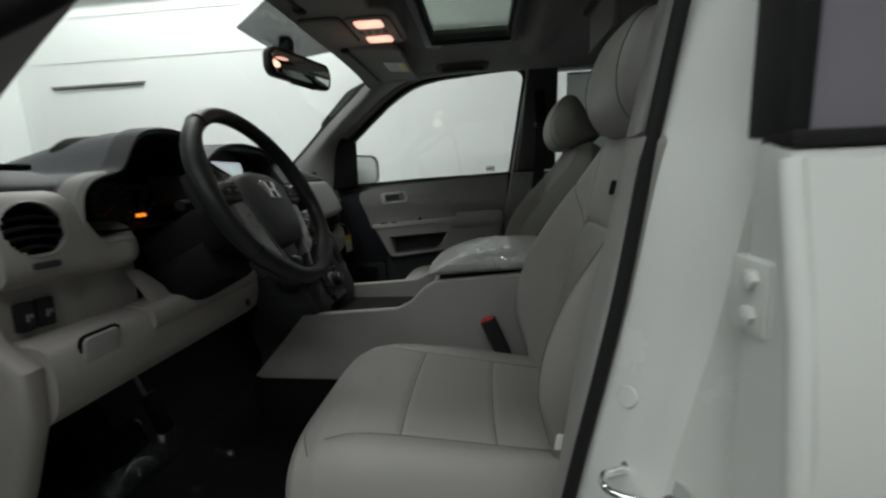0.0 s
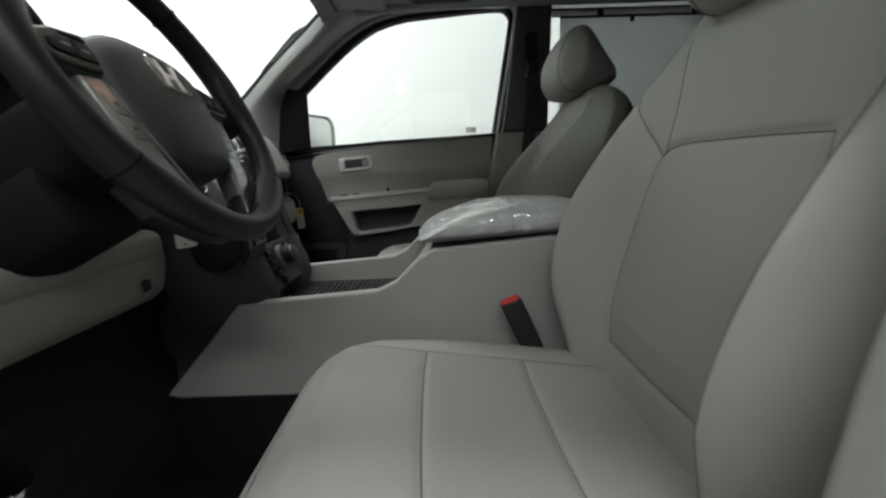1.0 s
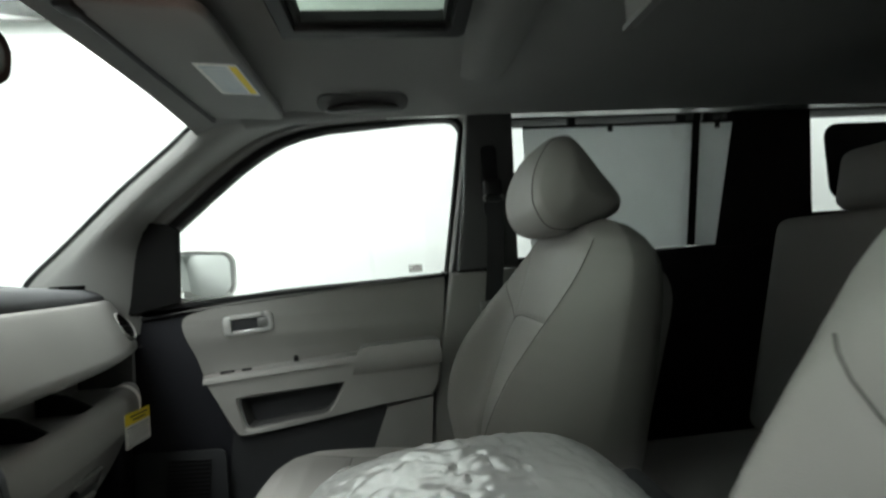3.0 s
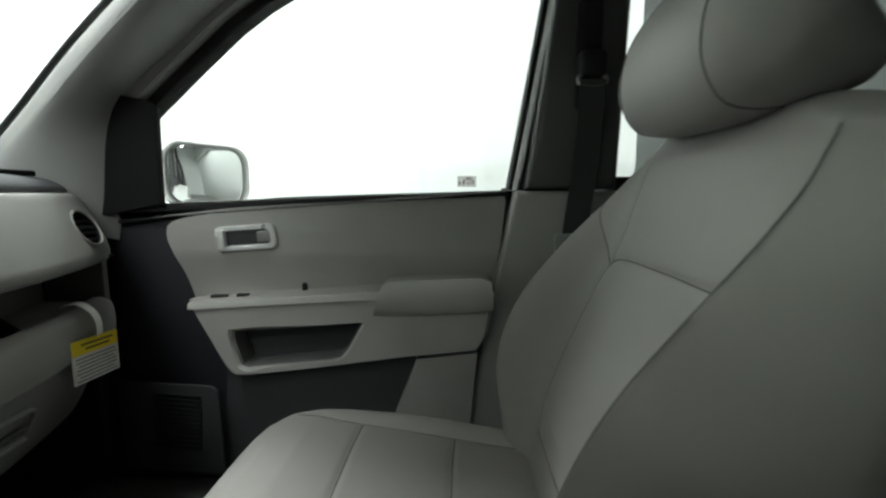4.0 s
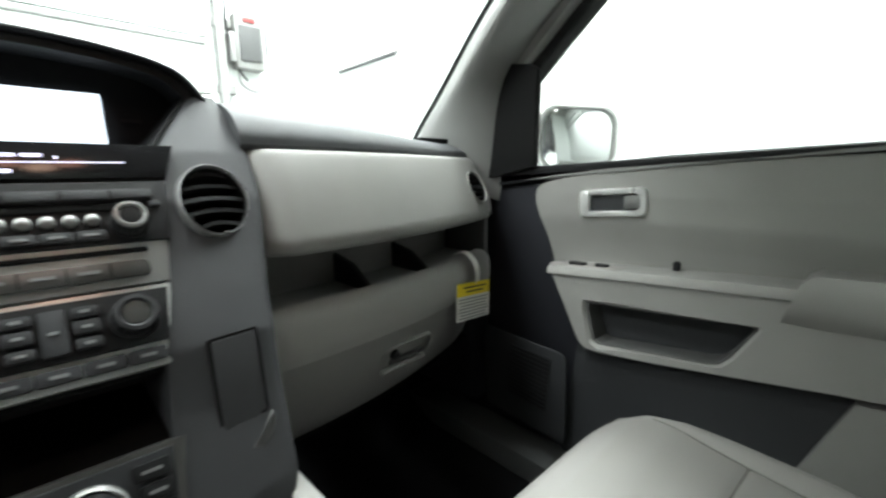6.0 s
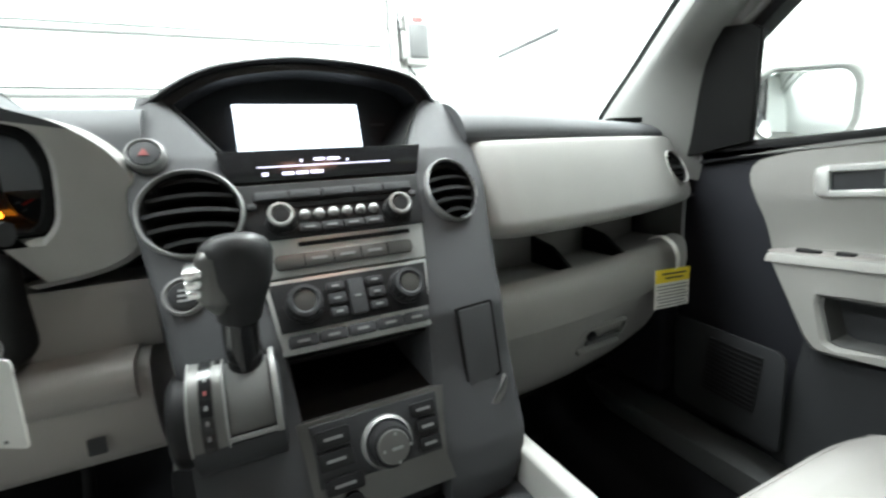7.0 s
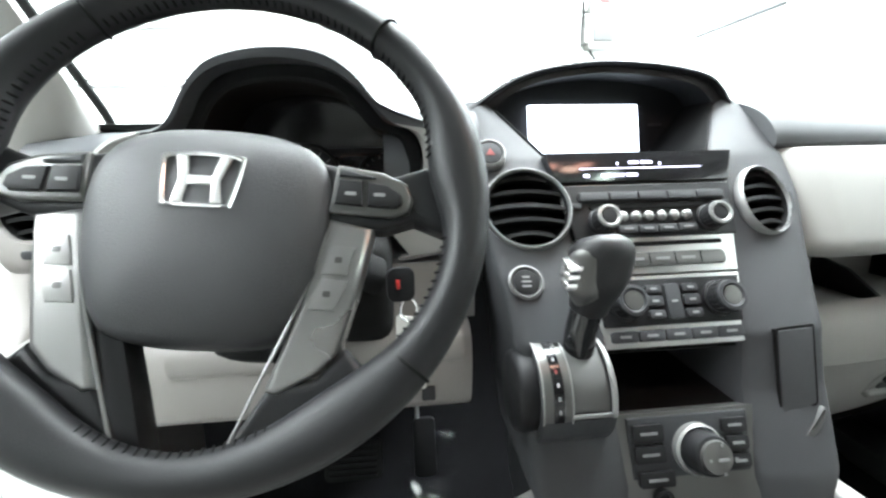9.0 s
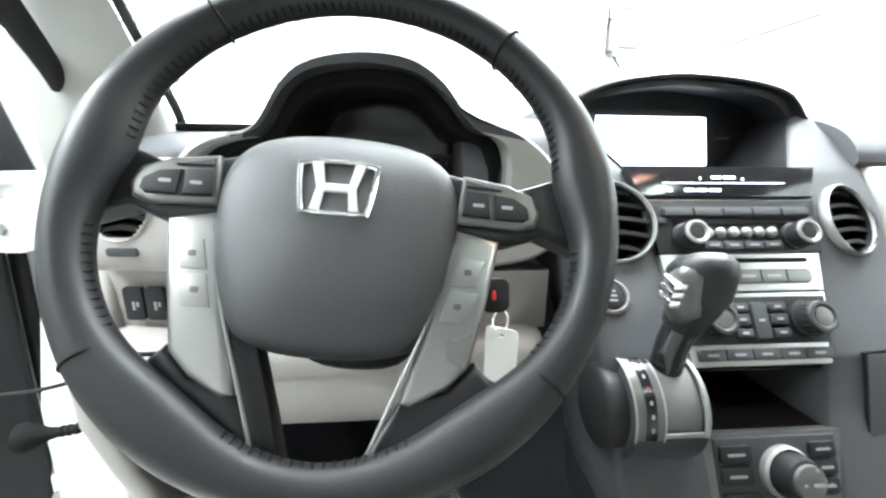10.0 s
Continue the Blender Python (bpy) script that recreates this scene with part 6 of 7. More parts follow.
def flare(a):
    """How far the leather swells inwards where the spokes join the rim."""
    b = abs((a + 180) % 360 - 180)
    return 0.011 * math.exp(-(((b - 80) / 13) ** 2)) + 0.010 * math.exp(-(((b - 146) / 20) ** 2))


rings = []
for a, r in zip(ang, rr):
    t = radians(float(a))
    c = Vector(rim_point(float(a)))
    out = Vector((math.sin(t), math.cos(t), 0))
    e = flare(float(a))
    rings.append([c + out * (r * math.cos(q) + e * min(0, math.cos(q))) + Vector((0, 0, 1.12 * r * math.sin(q))) for q in np.linspace(0, 2 * math.pi, 22, endpoint=False)])
rings.append(rings[0])
rb_ = lofted(rings, True, False)
bmesh.ops.remove_doubles(rb_, verts=rb_.verts, dist=1e-6)
rim_ob = part("rim", moved(rb_, SW), LEATHER_DARK, sw, "black stitched leather rim")
for a in (38, 128, 232, 322):
    r = 0.0150
    t = radians(a)
    c, out = Vector(rim_point(a)), Vector((math.sin(t), math.cos(t), 0))
    part("rim_joint", moved(tube([c + out * (r * math.cos(q)) + Vector((0, 0, 1.12 * r * math.sin(q))) for q in np.linspace(0, 2 * math.pi, 26, endpoint=False)], 0.0011, 6, True), SW), CAVITY, rim_ob)
stitch = bmesh.new()
bmesh.ops.create_cube(stitch, size=1)
moved(stitch, Matrix.Diagonal((0.0017, 0.0068, 0.0018, 1)))
bmesh.ops.bevel(stitch, geom=stitch.edges[:], offset=0.0006, segments=1, affect="EDGES")
first = part("stitch", stitch, CAVITY, rim_ob, "dark stitch pulled into the leather")
k = 0
for a0, a1 in ((42, 76), (284, 318), (236, 262), (98, 126), (160, 200), (-36, 36)):
    for a in np.arange(a0, a1, 2.2):
        t = radians(float(a))
        out = Vector((math.sin(t), math.cos(t), 0))
        rl_ = 0.0140 + 0.0018 * math.exp(-(((abs((a + 180) % 360 - 180) - 72) / 22) ** 2))
        m = SW @ Matrix.Translation(out * (RIM - (rl_ + flare(float(a))) * 0.97) + Vector((0, 0, rl_ * 0.30))) @ pose(0, 0, 0, 0, 0, -float(a)) @ pose(0, 0, 0, 56, 0, 12)
        if k == 0:
            first.matrix_basis = m
        else:
            piece("stitch", first.data, m, rim_ob)
        k += 1

HB = SW @ Matrix.Translation((-0.004, -0.009, -0.010))
# airbag cover
HUB = smooth([(0.0, 0.064), (0.045, 0.060), (0.072, 0.046), (0.083, 0.018), (0.080, -0.028), (0.066, -0.070), (0.046, -0.087), (0.0, -0.092), (-0.046, -0.087), (-0.066, -0.070), (-0.080, -0.028), (-0.083, 0.018), (-0.072, 0.046), (-0.045, 0.060)], 6, True)
rings = []
for k, h in ((1.0, -0.035), (1.0, -0.008), (0.985, 0.002), (0.955, 0.008), (0.90, 0.0125), (0.80, 0.0165), (0.65, 0.020), (0.45, 0.0225), (0.25, 0.024), (0.05, 0.0245)):
    rings.append([(x * k, -0.004 + (y + 0.004) * k, h) for x, y in HUB])
hub = part("airbag_cover", moved(lofted(rings), HB), mat("charcoal_soft_plastic", (0.030, 0.030, 0.032), 0.50, grain=0.25, gscale=1000), sw, "charcoal airbag cover")
EM = HB @ Matrix.Translation((0, 0.016, 0.0215)) @ pose(0, 0, 0, -3, 0, 0)
eo = smooth([(-0.024, 0.0185), (0.0, 0.0205), (0.024, 0.0185), (0.0268, 0.012), (0.0225, -0.0165), (0.018, -0.0185), (-0.018, -0.0185), (-0.0225, -0.0165), (-0.0268, 0.012)], 5, True)
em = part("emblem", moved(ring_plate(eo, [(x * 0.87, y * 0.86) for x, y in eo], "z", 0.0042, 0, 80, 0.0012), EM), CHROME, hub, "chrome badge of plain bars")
for s in (-1, 1):
    part("badge_bar", moved(prism([(s * 0.0175, 0.0165), (s * 0.0105, 0.0165), (s * 0.0075, 0.0), (s * 0.0095, -0.016), (s * 0.0155, -0.016), (s * 0.0125, 0.0)], "z", 0, 0.0044, 0.001, 2, True), EM), SATIN, em)
part("badge_bar", moved(prism([(-0.0085, 0.003), (0.0085, 0.003), (0.0085, -0.003), (-0.0085, -0.003)], "z", 0, 0.0038, 0.001, 2, True), EM), SATIN, em)
for k in range(5):
    part("relief_bar", moved(slab(0.005, 0.008, 0.0006, 0.001, 0.0002), HB @ Matrix.Translation((-0.014 + 0.0068 * k, -0.046, 0.0200)) @ pose(0, 0, 0, 4, 0, 0)), DARKER, hub)

UB = HB @ Matrix.Translation((0, 0.008, 0))
for s in (-1, 1):
    # upper spoke with its button pod
    sp = part("spoke", moved(prism([(s * 0.070, 0.036), (s * 0.120, 0.026), (s * 0.172, 0.045), (s * 0.176, 0.020), (s * 0.172, -0.018), (s * 0.140, -0.006), (s * 0.118, -0.014), (s * 0.072, -0.012)], "z", -0.022, 0.004, 0.006, 3, True), UB), LEATHER_DARK, sw, "black leather spoke with push buttons")
    part("pod_frame", moved(prism([(s * 0.084, 0.032), (s * 0.116, 0.0275), (s * 0.134, 0.020), (s * 0.139, 0.008), (s * 0.136, -0.002), (s * 0.124, -0.006), (s * 0.080, -0.004)], "z", 0.0, 0.0085, 0.003, 3, True), UB), GUNMETAL, sp)
    part("push_button", moved(prism([(s * 0.086, 0.020), (s * 0.103, 0.019), (s * 0.104, 0.0005), (s * 0.084, 0.0015)], "z", 0.006, 0.0115, 0.0025, 2, True), UB), DARKER, sp)
    part("push_button", moved(prism([(s * 0.106, 0.0185), (s * 0.120, 0.0170), (s * 0.130, 0.0105), (s * 0.131, 0.003), (s * 0.127, 0.000), (s * 0.107, 0.0005)], "z", 0.006, 0.0115, 0.0025, 2, True), UB), DARKER, sp)
    part("strip_button", moved(prism([(s * 0.086, 0.0285), (s * 0.112, 0.0225), (s * 0.110, 0.0215), (s * 0.086, 0.0225)], "z", 0.006, 0.0105, 0.001, 1, True), UB), DARK, sp)
    for xk in (0.095, 0.115):
        part("button_mark", moved(slab(0.008, 0.0025, 0.0005, 0.001, 0), UB @ Matrix.Translation((s * xk, 0.009, 0.0113))), PRINT, sp)
    # lower silver spoke
    ls = part("lower_spoke", moved(prism([(s * 0.081, 0.0), (s * 0.112, -0.006), (s * 0.104, -0.050), (s * 0.094, -0.092), (s * 0.080, -0.106), (s * 0.058, -0.118), (s * 0.050, -0.116), (s * 0.066, -0.062)], "z", -0.020, 0.006, 0.005, 3, True), HB), SPOKE, sw, "silver lower spoke with push buttons")
    part("spoke_edge", moved(tube(smooth([(s * 0.081, -0.010, 0.006), (s * 0.066, -0.062, 0.007), (s * 0.050, -0.104, 0.007), (s * 0.034, -0.146, 0.006), (s * 0.028, -0.162, 0.004)], 5), 0.0012, 8), HB), SILVER_DULL, ls)
    for u0, u1, w in ((-0.020, -0.040, 0.0), (-0.043, -0.064, 0.006)):
        part("push_button", moved(prism([(s * (0.085 - w), u0), (s * (0.101 - w * 0.5), u0 - 0.001), (s * (0.096 - w), u1), (s * (0.079 - w), u1)], "z", 0.004, 0.0072, 0.0010, 2, True), HB), SPOKE, ls)
        part("button_mark", moved(slab(0.005, 0.004, 0.0005, 0.001, 0), HB @ Matrix.Translation((s * (0.090 - w), (u0 + u1) / 2, 0.0074))), GUNMETAL, ls)
    part("leather_web", moved(prism([(s * 0.098, -0.088), (s * 0.108, -0.098), (s * 0.132, -0.108), (s * 0.118, -0.138), (s * 0.060, -0.166), (s * 0.022, -0.172), (s * 0.030, -0.150), (s * 0.052, -0.112), (s * 0.080, -0.108)], "z", -0.016, 0.0035, 0.007, 4, True), HB), LEATHER_DARK, sw)
# dark strip along the inside of the left lower spoke only
part("left_spoke_strip", moved(prism([(-0.083, -0.004), (-0.068, -0.062), (-0.052, -0.110), (-0.032, -0.160), (-0.012, -0.170), (-0.030, -0.118), (-0.044, -0.080), (-0.060, -0.060)], "z", -0.022, 0.001, 0.004, 2, True), HB), LEATHER_DARK, sw)
part("hub_back", moved(lathe([(0.075, -0.07), (0.07, -0.02), (0.06, -0.01), (0.0005, -0.01)], 28), HB), DARKER, sw)

col = thing("steering_column", "black steering column cover with stalks and ignition lock", "steering column")
part("cover", moved(prism(smooth([(-0.050, 0.035), (0.0, 0.048), (0.050, 0.035), (0.056, -0.02), (0.045, -0.05), (0.0, -0.058), (-0.045, -0.05), (-0.056, -0.02)], 4, True), "z", -0.28, -0.045, 0.006, 2, True), SW), CAVITY, col)
part("column_cuff", moved(prism(smooth([(-0.062, -0.03), (0.0, -0.01), (0.062, -0.03), (0.050, -0.096), (0.0, -0.110), (-0.050, -0.096)], 4, True), "z", -0.26, -0.13, 0.008, 2, True), SW), CAVITY, col)
for s in (-1, 1):
    part("stalk", moved(tube(smooth([(s * 0.05, 0.012, -0.06), (s * 0.10, 0.016, -0.062), (s * 0.15, 0.012, -0.058), (s * 0.172, 0.008, -0.054)], 4), [0.006] * 5 + [0.0085] * 8, 12), SW), CAVITY, col)
part("ignition_lock", moved(lathe([(0.018, 0), (0.018, 0.02), (0.014, 0.024), (0.0005, 0.024)], 24), axes((-0.318, 0.482, 1.035), (0.35, 0.35, 0.86), (-0.4, 0.85, 0.1))), CAVITY, col)

part("ignition_housing", box(-0.375, -0.305, 0.492, 0.60, 0.955, 1.065, 0.024, 4), CAVITY, col)

key = thing("ignition_key", "car key in the ignition with a blank card tag", "key")
part("key_head", moved(slab(0.026, 0.032, 0.010, 0.008, 0.002), axes((-0.296, 0.468, 1.030), (1, 0.1, 0), (0, 0.2, 0.97))), DARKER, key)
part("key_button", moved(slab(0.004, 0.009, 0.002, 0.0015), axes((-0.298, 0.457, 1.033), (1, 0.1, 0), (0, 0.2, 0.97))), RED, key)
part("split_ring", moved(tube([(0.008 * math.cos(a), 0.011 * math.sin(a), 0) for a in np.linspace(0, 2 * math.pi, 22, endpoint=False)], 0.001, 6, True), axes((-0.289, 0.464, 1.005), (1, 0.3, 0), (0, 0.1, 1))), CHROME, key)
KT = axes((-0.288, 0.462, 0.962), (0.87, -0.5, 0), (0.02, 0.04, 1))
part("card_tag", moved(ring_plate(rounded(0.032, 0.072, 0.004), [(x, y + 0.029) for x, y in rounded(0.004, 0.004, 0.0019)], "z", 0.0008, 0, 64), KT), CARD, key)
part("tag_mark", moved(slab(0.003, 0.003, 0.0003, 0.001, 0), KT @ Matrix.Translation((-0.003, -0.031, 0.0008))), INK, key)

# warning tag hung on the dash lip
tg = thing("airbag_tag", "yellow and white airbag warning tag on a strap", "tag")
TM = axes((0.580, 0.563, 0.874), (0.99, 0.08, -0.08), (0.07, 0.06, 0.99)) @ Matrix.Diagonal((0.90, 0.875, 1, 1))
part("card", moved(slab(0.112, 0.080, 0.0012, 0.002, 0), TM), CARD, tg)
part("yellow_band", moved(slab(0.112, 0.028, 0.0004, 0.002, 0), TM @ Matrix.Translation((0, 0.027, 0.0012))), YELLOW, tg)
for k in range(2):
    part("print_bar", moved(slab(0.078 - 0.02 * k, 0.0035, 0.0003, 0.001, 0), TM @ Matrix.Translation((0.004, 0.031 - 0.009 * k, 0.0016))), INK, tg)
for k in range(7):
    part("print_bar", moved(slab(0.098 - 0.012 * (k % 3 == 2), 0.0026, 0.0003, 0.001, 0), TM @ Matrix.Translation((0.0, 0.006 - 0.0068 * k, 0.0012))), PRINT, tg)
part("strap", solid(lofted([[(x - 0.010, y, z), (x + 0.010, y + 0.008, z)] for x, y, z in smooth([(0.597, 0.563, 0.906), (0.596, 0.562, 0.93), (0.594, 0.572, 0.951), (0.592, 0.594, 0.963), (0.590, 0.618, 0.956)], 5)], False), 0.001), CARD, tg)

# ---- centre console between the seats ----
con = thing("centre_console", "grey plastic centre console with a ribbed tray", "console")
SIDE = [(0.59, 0.615), (0.612, 0.622), (0.455, 0.797), (0.30, 0.806), (0.20, 0.812), (0.165, 0.828), (0.125, 0.868), (0.095, 0.884), (-0.12, 0.900), (-0.28, 0.90), (-0.30, 0.86), (-0.30, 0.60)]
for s in (-1, 1):
    part("side_wall", prism(SIDE, "x", s * 0.168, s * 0.145, 0.006, 3, True), TRIM, con, "light grey console side")
part("tray_floor", prism([(-0.144, 0.10), (0.144, 0.10), (0.144, 0.60), (-0.144, 0.60)], "z", 0.735, 0.755), DARK, con)
rib = None
for k in range(28):
    y = 0.155 + k * 0.0115
    m = pose(0, y, 0.7565)
    if rib is None:
        rib = part("tray_rib", box(-0.12, 0.12, -0.0026, 0.0026, -0.001, 0.004, 0.001), DARKER, con)
        rib.matrix_basis = m
    else:
        piece("tray_rib", rib.data, m, con)
part("carpet_plinth", box(-0.162, 0.162, -0.30, 0.62, FLOOR, 0.612, 0.006), CARPET, con)
part("tray_front", prism([(0.60, 0.46), (0.60, 0.75), (0.50, 0.75), (0.50, 0.46)], "x", -0.144, 0.144), DARK, con)
part("bin_body", box(-0.144, 0.144, -0.29, 0.10, 0.50, 0.868, 0.008), TRIM, con)
part("bin_slope", prism([(0.10, 0.755), (0.17, 0.757), (0.13, 0.82), (0.10, 0.86)], "x", -0.143, 0.143, 0.004, 2, True), TRIM, con)
part("rear_face", box(-0.15, 0.15, -0.33, -0.301, 0.50, 0.885, 0.01), DARK, con)
# armrest lid wrapped in clear film
arm = thing("armrest_lid", "grey console armrest lid wrapped in clear plastic film", "armrest")
ARM = smooth([(0.118, 0.890), (0.102, 0.908), (0.06, 0.930), (-0.01, 0.950), (-0.10, 0.957), (-0.20, 0.952), (-0.25, 0.930), (-0.258, 0.905), (-0.10, 0.899), (0.05, 0.890)], 26, True)


def arm_ring(u, grow=0.0, wob=0.0):
    k = (1 - abs(u) ** 5) ** 0.36 if abs(u) < 1 else 0.0
    k = max(k, 0.05)
    out = []
    for y, z in ARM:
        cy, cz = -0.07, 0.925
        p = Vector((u * (0.152 + grow), cy + (y - cy) * (0.70 + 0.30 * k) * (1 + grow * 4), cz + (z - cz) * k * (1 + grow * 14)))
        if wob:
            q = Vector((p.x * 24 + 11 * p.y, p.y * 42 - 14 * p.x, p.z * 30))
            d1, d2 = noise.voronoi(q)[0], noise.voronoi(q * 2.1 + Vector((3, 1, 2)))[0]
            fold = min(1.0, (d1[1] - d1[0]) * 1.5) + 0.40 * min(1.0, (d2[1] - d2[0]) * 1.5)
            p = p + (p - Vector((p.x * 0.7, -0.07, 0.925))).normalized() * wob * (0.9 * fold - 0.5)
        out.append(tuple(p))
    return out


part("pad", lofted([arm_ring(u) for u in np.linspace(-1, 1, 41)]), LEATHER, arm, "padded grey armrest lid", 70)
fm_ = lofted([arm_ring(u, 0.006, 0.0046) for u in np.linspace(-1, 1, 150)])
part("plastic_film", fm_, FILM, arm, "crumpled clear plastic film", 24)

# clear protective film on the driver's carpet
rows = [[(x, y, FLOOR + 0.012 + 0.010 * noise.noise(Vector((x * 9, y * 9, 1))) + 0.006 * noise.noise(Vector((x * 31, y * 31, 4))) + max(0, y - 0.82) * 0.55) for x in np.linspace(-0.50, -0.20, 50)] for y in np.linspace(0.62, 0.98, 50)]
fmat = thing("floor_film", "crumpled clear protective film over the driver's carpet", "floor film")
part("film_sheet", lofted(rows, False), FLOORFILM, fmat)

# pedals in the driver's footwell
pb = thing("brake_pedal", "black ribbed rubber brake pedal on a steel arm", "pedal")
PM = axes((-0.405, 0.815, 0.568), (1, 0, 0), (0, 0.35, 0.94))
part("pad", moved(slab(0.110, 0.075, 0.014, 0.012, 0.003), PM), RUBBER, pb)
for k in range(6):
    part("rib", moved(box(-0.046, 0.046, -0.003, 0.003, 0, 0.004, 0.001), PM @ Matrix.Translation((0, -0.028 + 0.0112 * k, 0.0135))), DARKER, pb)
part("arm", tube(smooth([(-0.40, 0.825, 0.59), (-0.40, 0.86, 0.66), (-0.40, 0.88, 0.78)], 5), 0.009, 10), DARKER, pb)
pa = thing("accelerator_pedal", "black plastic accelerator pedal hung from the toe board", "pedal")
part("pad", moved(slab(0.045, 0.115, 0.014, 0.010, 0.003), axes((-0.265, 0.84, 0.565), (1, 0, 0), (0, 0.30, 0.95))), DARKER, pa)
part("arm", tube(smooth([(-0.278, 0.845, 0.61), (-0.278, 0.87, 0.68), (-0.278, 0.89, 0.78)], 5), 0.005, 10), SILVER_DULL, pa)

# ---- under the roof ----
ov = thing("overhead_console", "grey overhead console with two lit map lamps", "overhead console")
part("base", prism(smooth([(-0.135, 0.43), (0.145, 0.43), (0.150, 0.30), (0.130, 0.185), (0.0, 0.175), (-0.125, 0.185), (-0.145, 0.30)], 4, True), "z", 1.553, 1.60, 0.008, 3, True), HEADLINER, ov)
part("glasses_lid", moved(slab(0.20, 0.105, 0.012, 0.02, 0.004), axes((0.0, 0.372, 1.556), (1, 0, 0), (0, -1, 0.0))), HEADLINER, ov)
part("lid_gap", prism(rounded(0.208, 0.113, 0.022), "z", 1.5515, 1.5535), CAVITY, ov).matrix_basis = pose(0.0, 0.372, 0)
part("lamp_bezel", prism(rounded(0.206, 0.118, 0.02), "z", 1.548, 1.556, 0.003, 2, True), HEADLINER, ov).matrix_basis = pose(0.013, 0.252, 0)
for xk in (-0.046, 0.078):
    part("lamp_lens", prism(rounded(0.054, 0.074, 0.014), "z", 1.545, 1.552, 0.003, 2, True), LAMPGLOW, ov, "lit warm map lamp").matrix_basis = pose(xk, 0.254, 0)
for k in range(4):
    part("lamp_switch", box(0.005, 0.026, 0.217 + 0.022 * k, 0.231 + 0.022 * k, 1.5455, 1.55, 0.002), FRAME, ov)
glow = bpy.data.lights.new("map_lamp_bulb", "POINT")
glow.energy, glow.color, glow.shadow_soft_size = 0.22, (1.0, 0.62, 0.45), 0.03
new("map_lamp_bulb", glow).location = (0.016, 0.254, 1.49)

for s in (1, -1):
    vz = thing("sun_visor", "dark grey cloth sun visor folded against the roof", "sun visor", "sun visors")
    prof = rounded(0.43, 0.175, 0.03)
    part("board", prism(prof, "z", -0.009, 0.009, 0.006, 3, True), HEADLINER, vz).matrix_basis = pose(s * 0.372, 0.305, 1.553, 4)
    part("pivot_rod", tube([(s * 0.16, 0.385, 1.549), (s * 0.60, 0.385, 1.549)], 0.006, 10), DARK, vz)
    part("clip", box(s * 0.155, s * 0.185, 0.375, 0.40, 1.541, 1.565, 0.005), DARKER, vz)
    if s > 0:
        LB = pose(s * 0.372, 0.305, 1.553, 4) @ pose(0.004, -0.040, -0.0096, 180, 0, 0)
        lb = part("warning_label", moved(slab(0.126, 0.072, 0.0006, 0.002, 0), LB), CARD, vz, "printed warning label")
        part("label_band", moved(slab(0.112, 0.013, 0.0004, 0.001, 0), LB @ Matrix.Translation((0, 0.027, 0.0006))), YELLOW, lb)
        for k in range(8):
            part("print_bar", moved(slab(0.006, 0.046, 0.0004, 0.001, 0), LB @ Matrix.Translation((-0.049 + 0.014 * k, -0.007, 0.0006))), PALEBLUE, lb)

for s in (1, -1):
    gh_ = thing("grab_handle", "dark grey folding grab handle on the roof rail", "grab handle", "grab handles")
    part("recess_cup", moved(slab(0.215, 0.070, 0.006, 0.032, 0.003), axes((s * 0.590, 0.040, 1.575), (0, s, 0), (-0.95, 0, s * 0.30))), FRAME, gh_)
    part("grip", tube(smooth([(s * 0.628, 0.128, 1.582), (s * 0.606, 0.112, 1.568), (s * 0.592, 0.085, 1.566), (s * 0.588, 0.04, 1.566), (s * 0.592, -0.005, 1.567), (s * 0.606, -0.032, 1.570), (s * 0.628, -0.048, 1.584)], 6), 0.013, 12, flat=0.7), FRAME, gh_)
    for y in (0.138, -0.058):
        part("mount", box(s * 0.615, s * 0.65, y - 0.016, y + 0.016, 1.583, 1.612, 0.006, 3), DARK, gh_)

rm = thing("rear_view_mirror", "black rear-view mirror on a stalk at the windscreen", "mirror")
RM = axes((0.012, 0.470, 1.460), (0.97, -0.24, 0.0), (0, -0.05, 1.0))
part("housing", moved(lofted([[(x * k, y * k, z) for x, y in rounded(0.275, 0.076, 0.030)] for k, z in ((0.90, -0.0), (0.985, 0.004), (1.0, -0.004), (0.97, -0.018), (0.82, -0.034), (0.5, -0.042), (0.05, -0.044))][::-1]), RM), DARKER, rm)
part("mirror_glass", moved(slab(0.252, 0.058, 0.003, 0.024, 0.0005), RM @ Matrix.Translation((0, 0, 0.002))), mir, rm)
part("button_strip", moved(slab(0.11, 0.008, 0.006, 0.003), RM @ Matrix.Translation((0.01, -0.039, -0.008))), DARKER, rm)
part("stalk", tube([(0.012, 0.505, 1.465), (0.014, 0.515, 1.495), (0.016, 0.515, 1.53)], 0.009, 12), DARKER, rm)
part("foot", box(-0.005, 0.035, 0.495, 0.525, 1.515, 1.553, 0.006), DARKER, rm)

fp = thing("roof_screen", "dark folded-down roof screen behind the front seats", "roof screen")
part("hinge_bar", tube([(-0.16, -0.335, 1.585), (0.11, -0.335, 1.585)], 0.009, 12), DARK, fp)
part("screen_shell", box(-0.117, 0.110, -0.358, -0.344, 1.476, 1.576, 0.005), PILLAR, fp)
part("bezel", box(-0.119, 0.112, -0.3435, -0.340, 1.474, 1.482, 0.0015), PILLAR, fp)

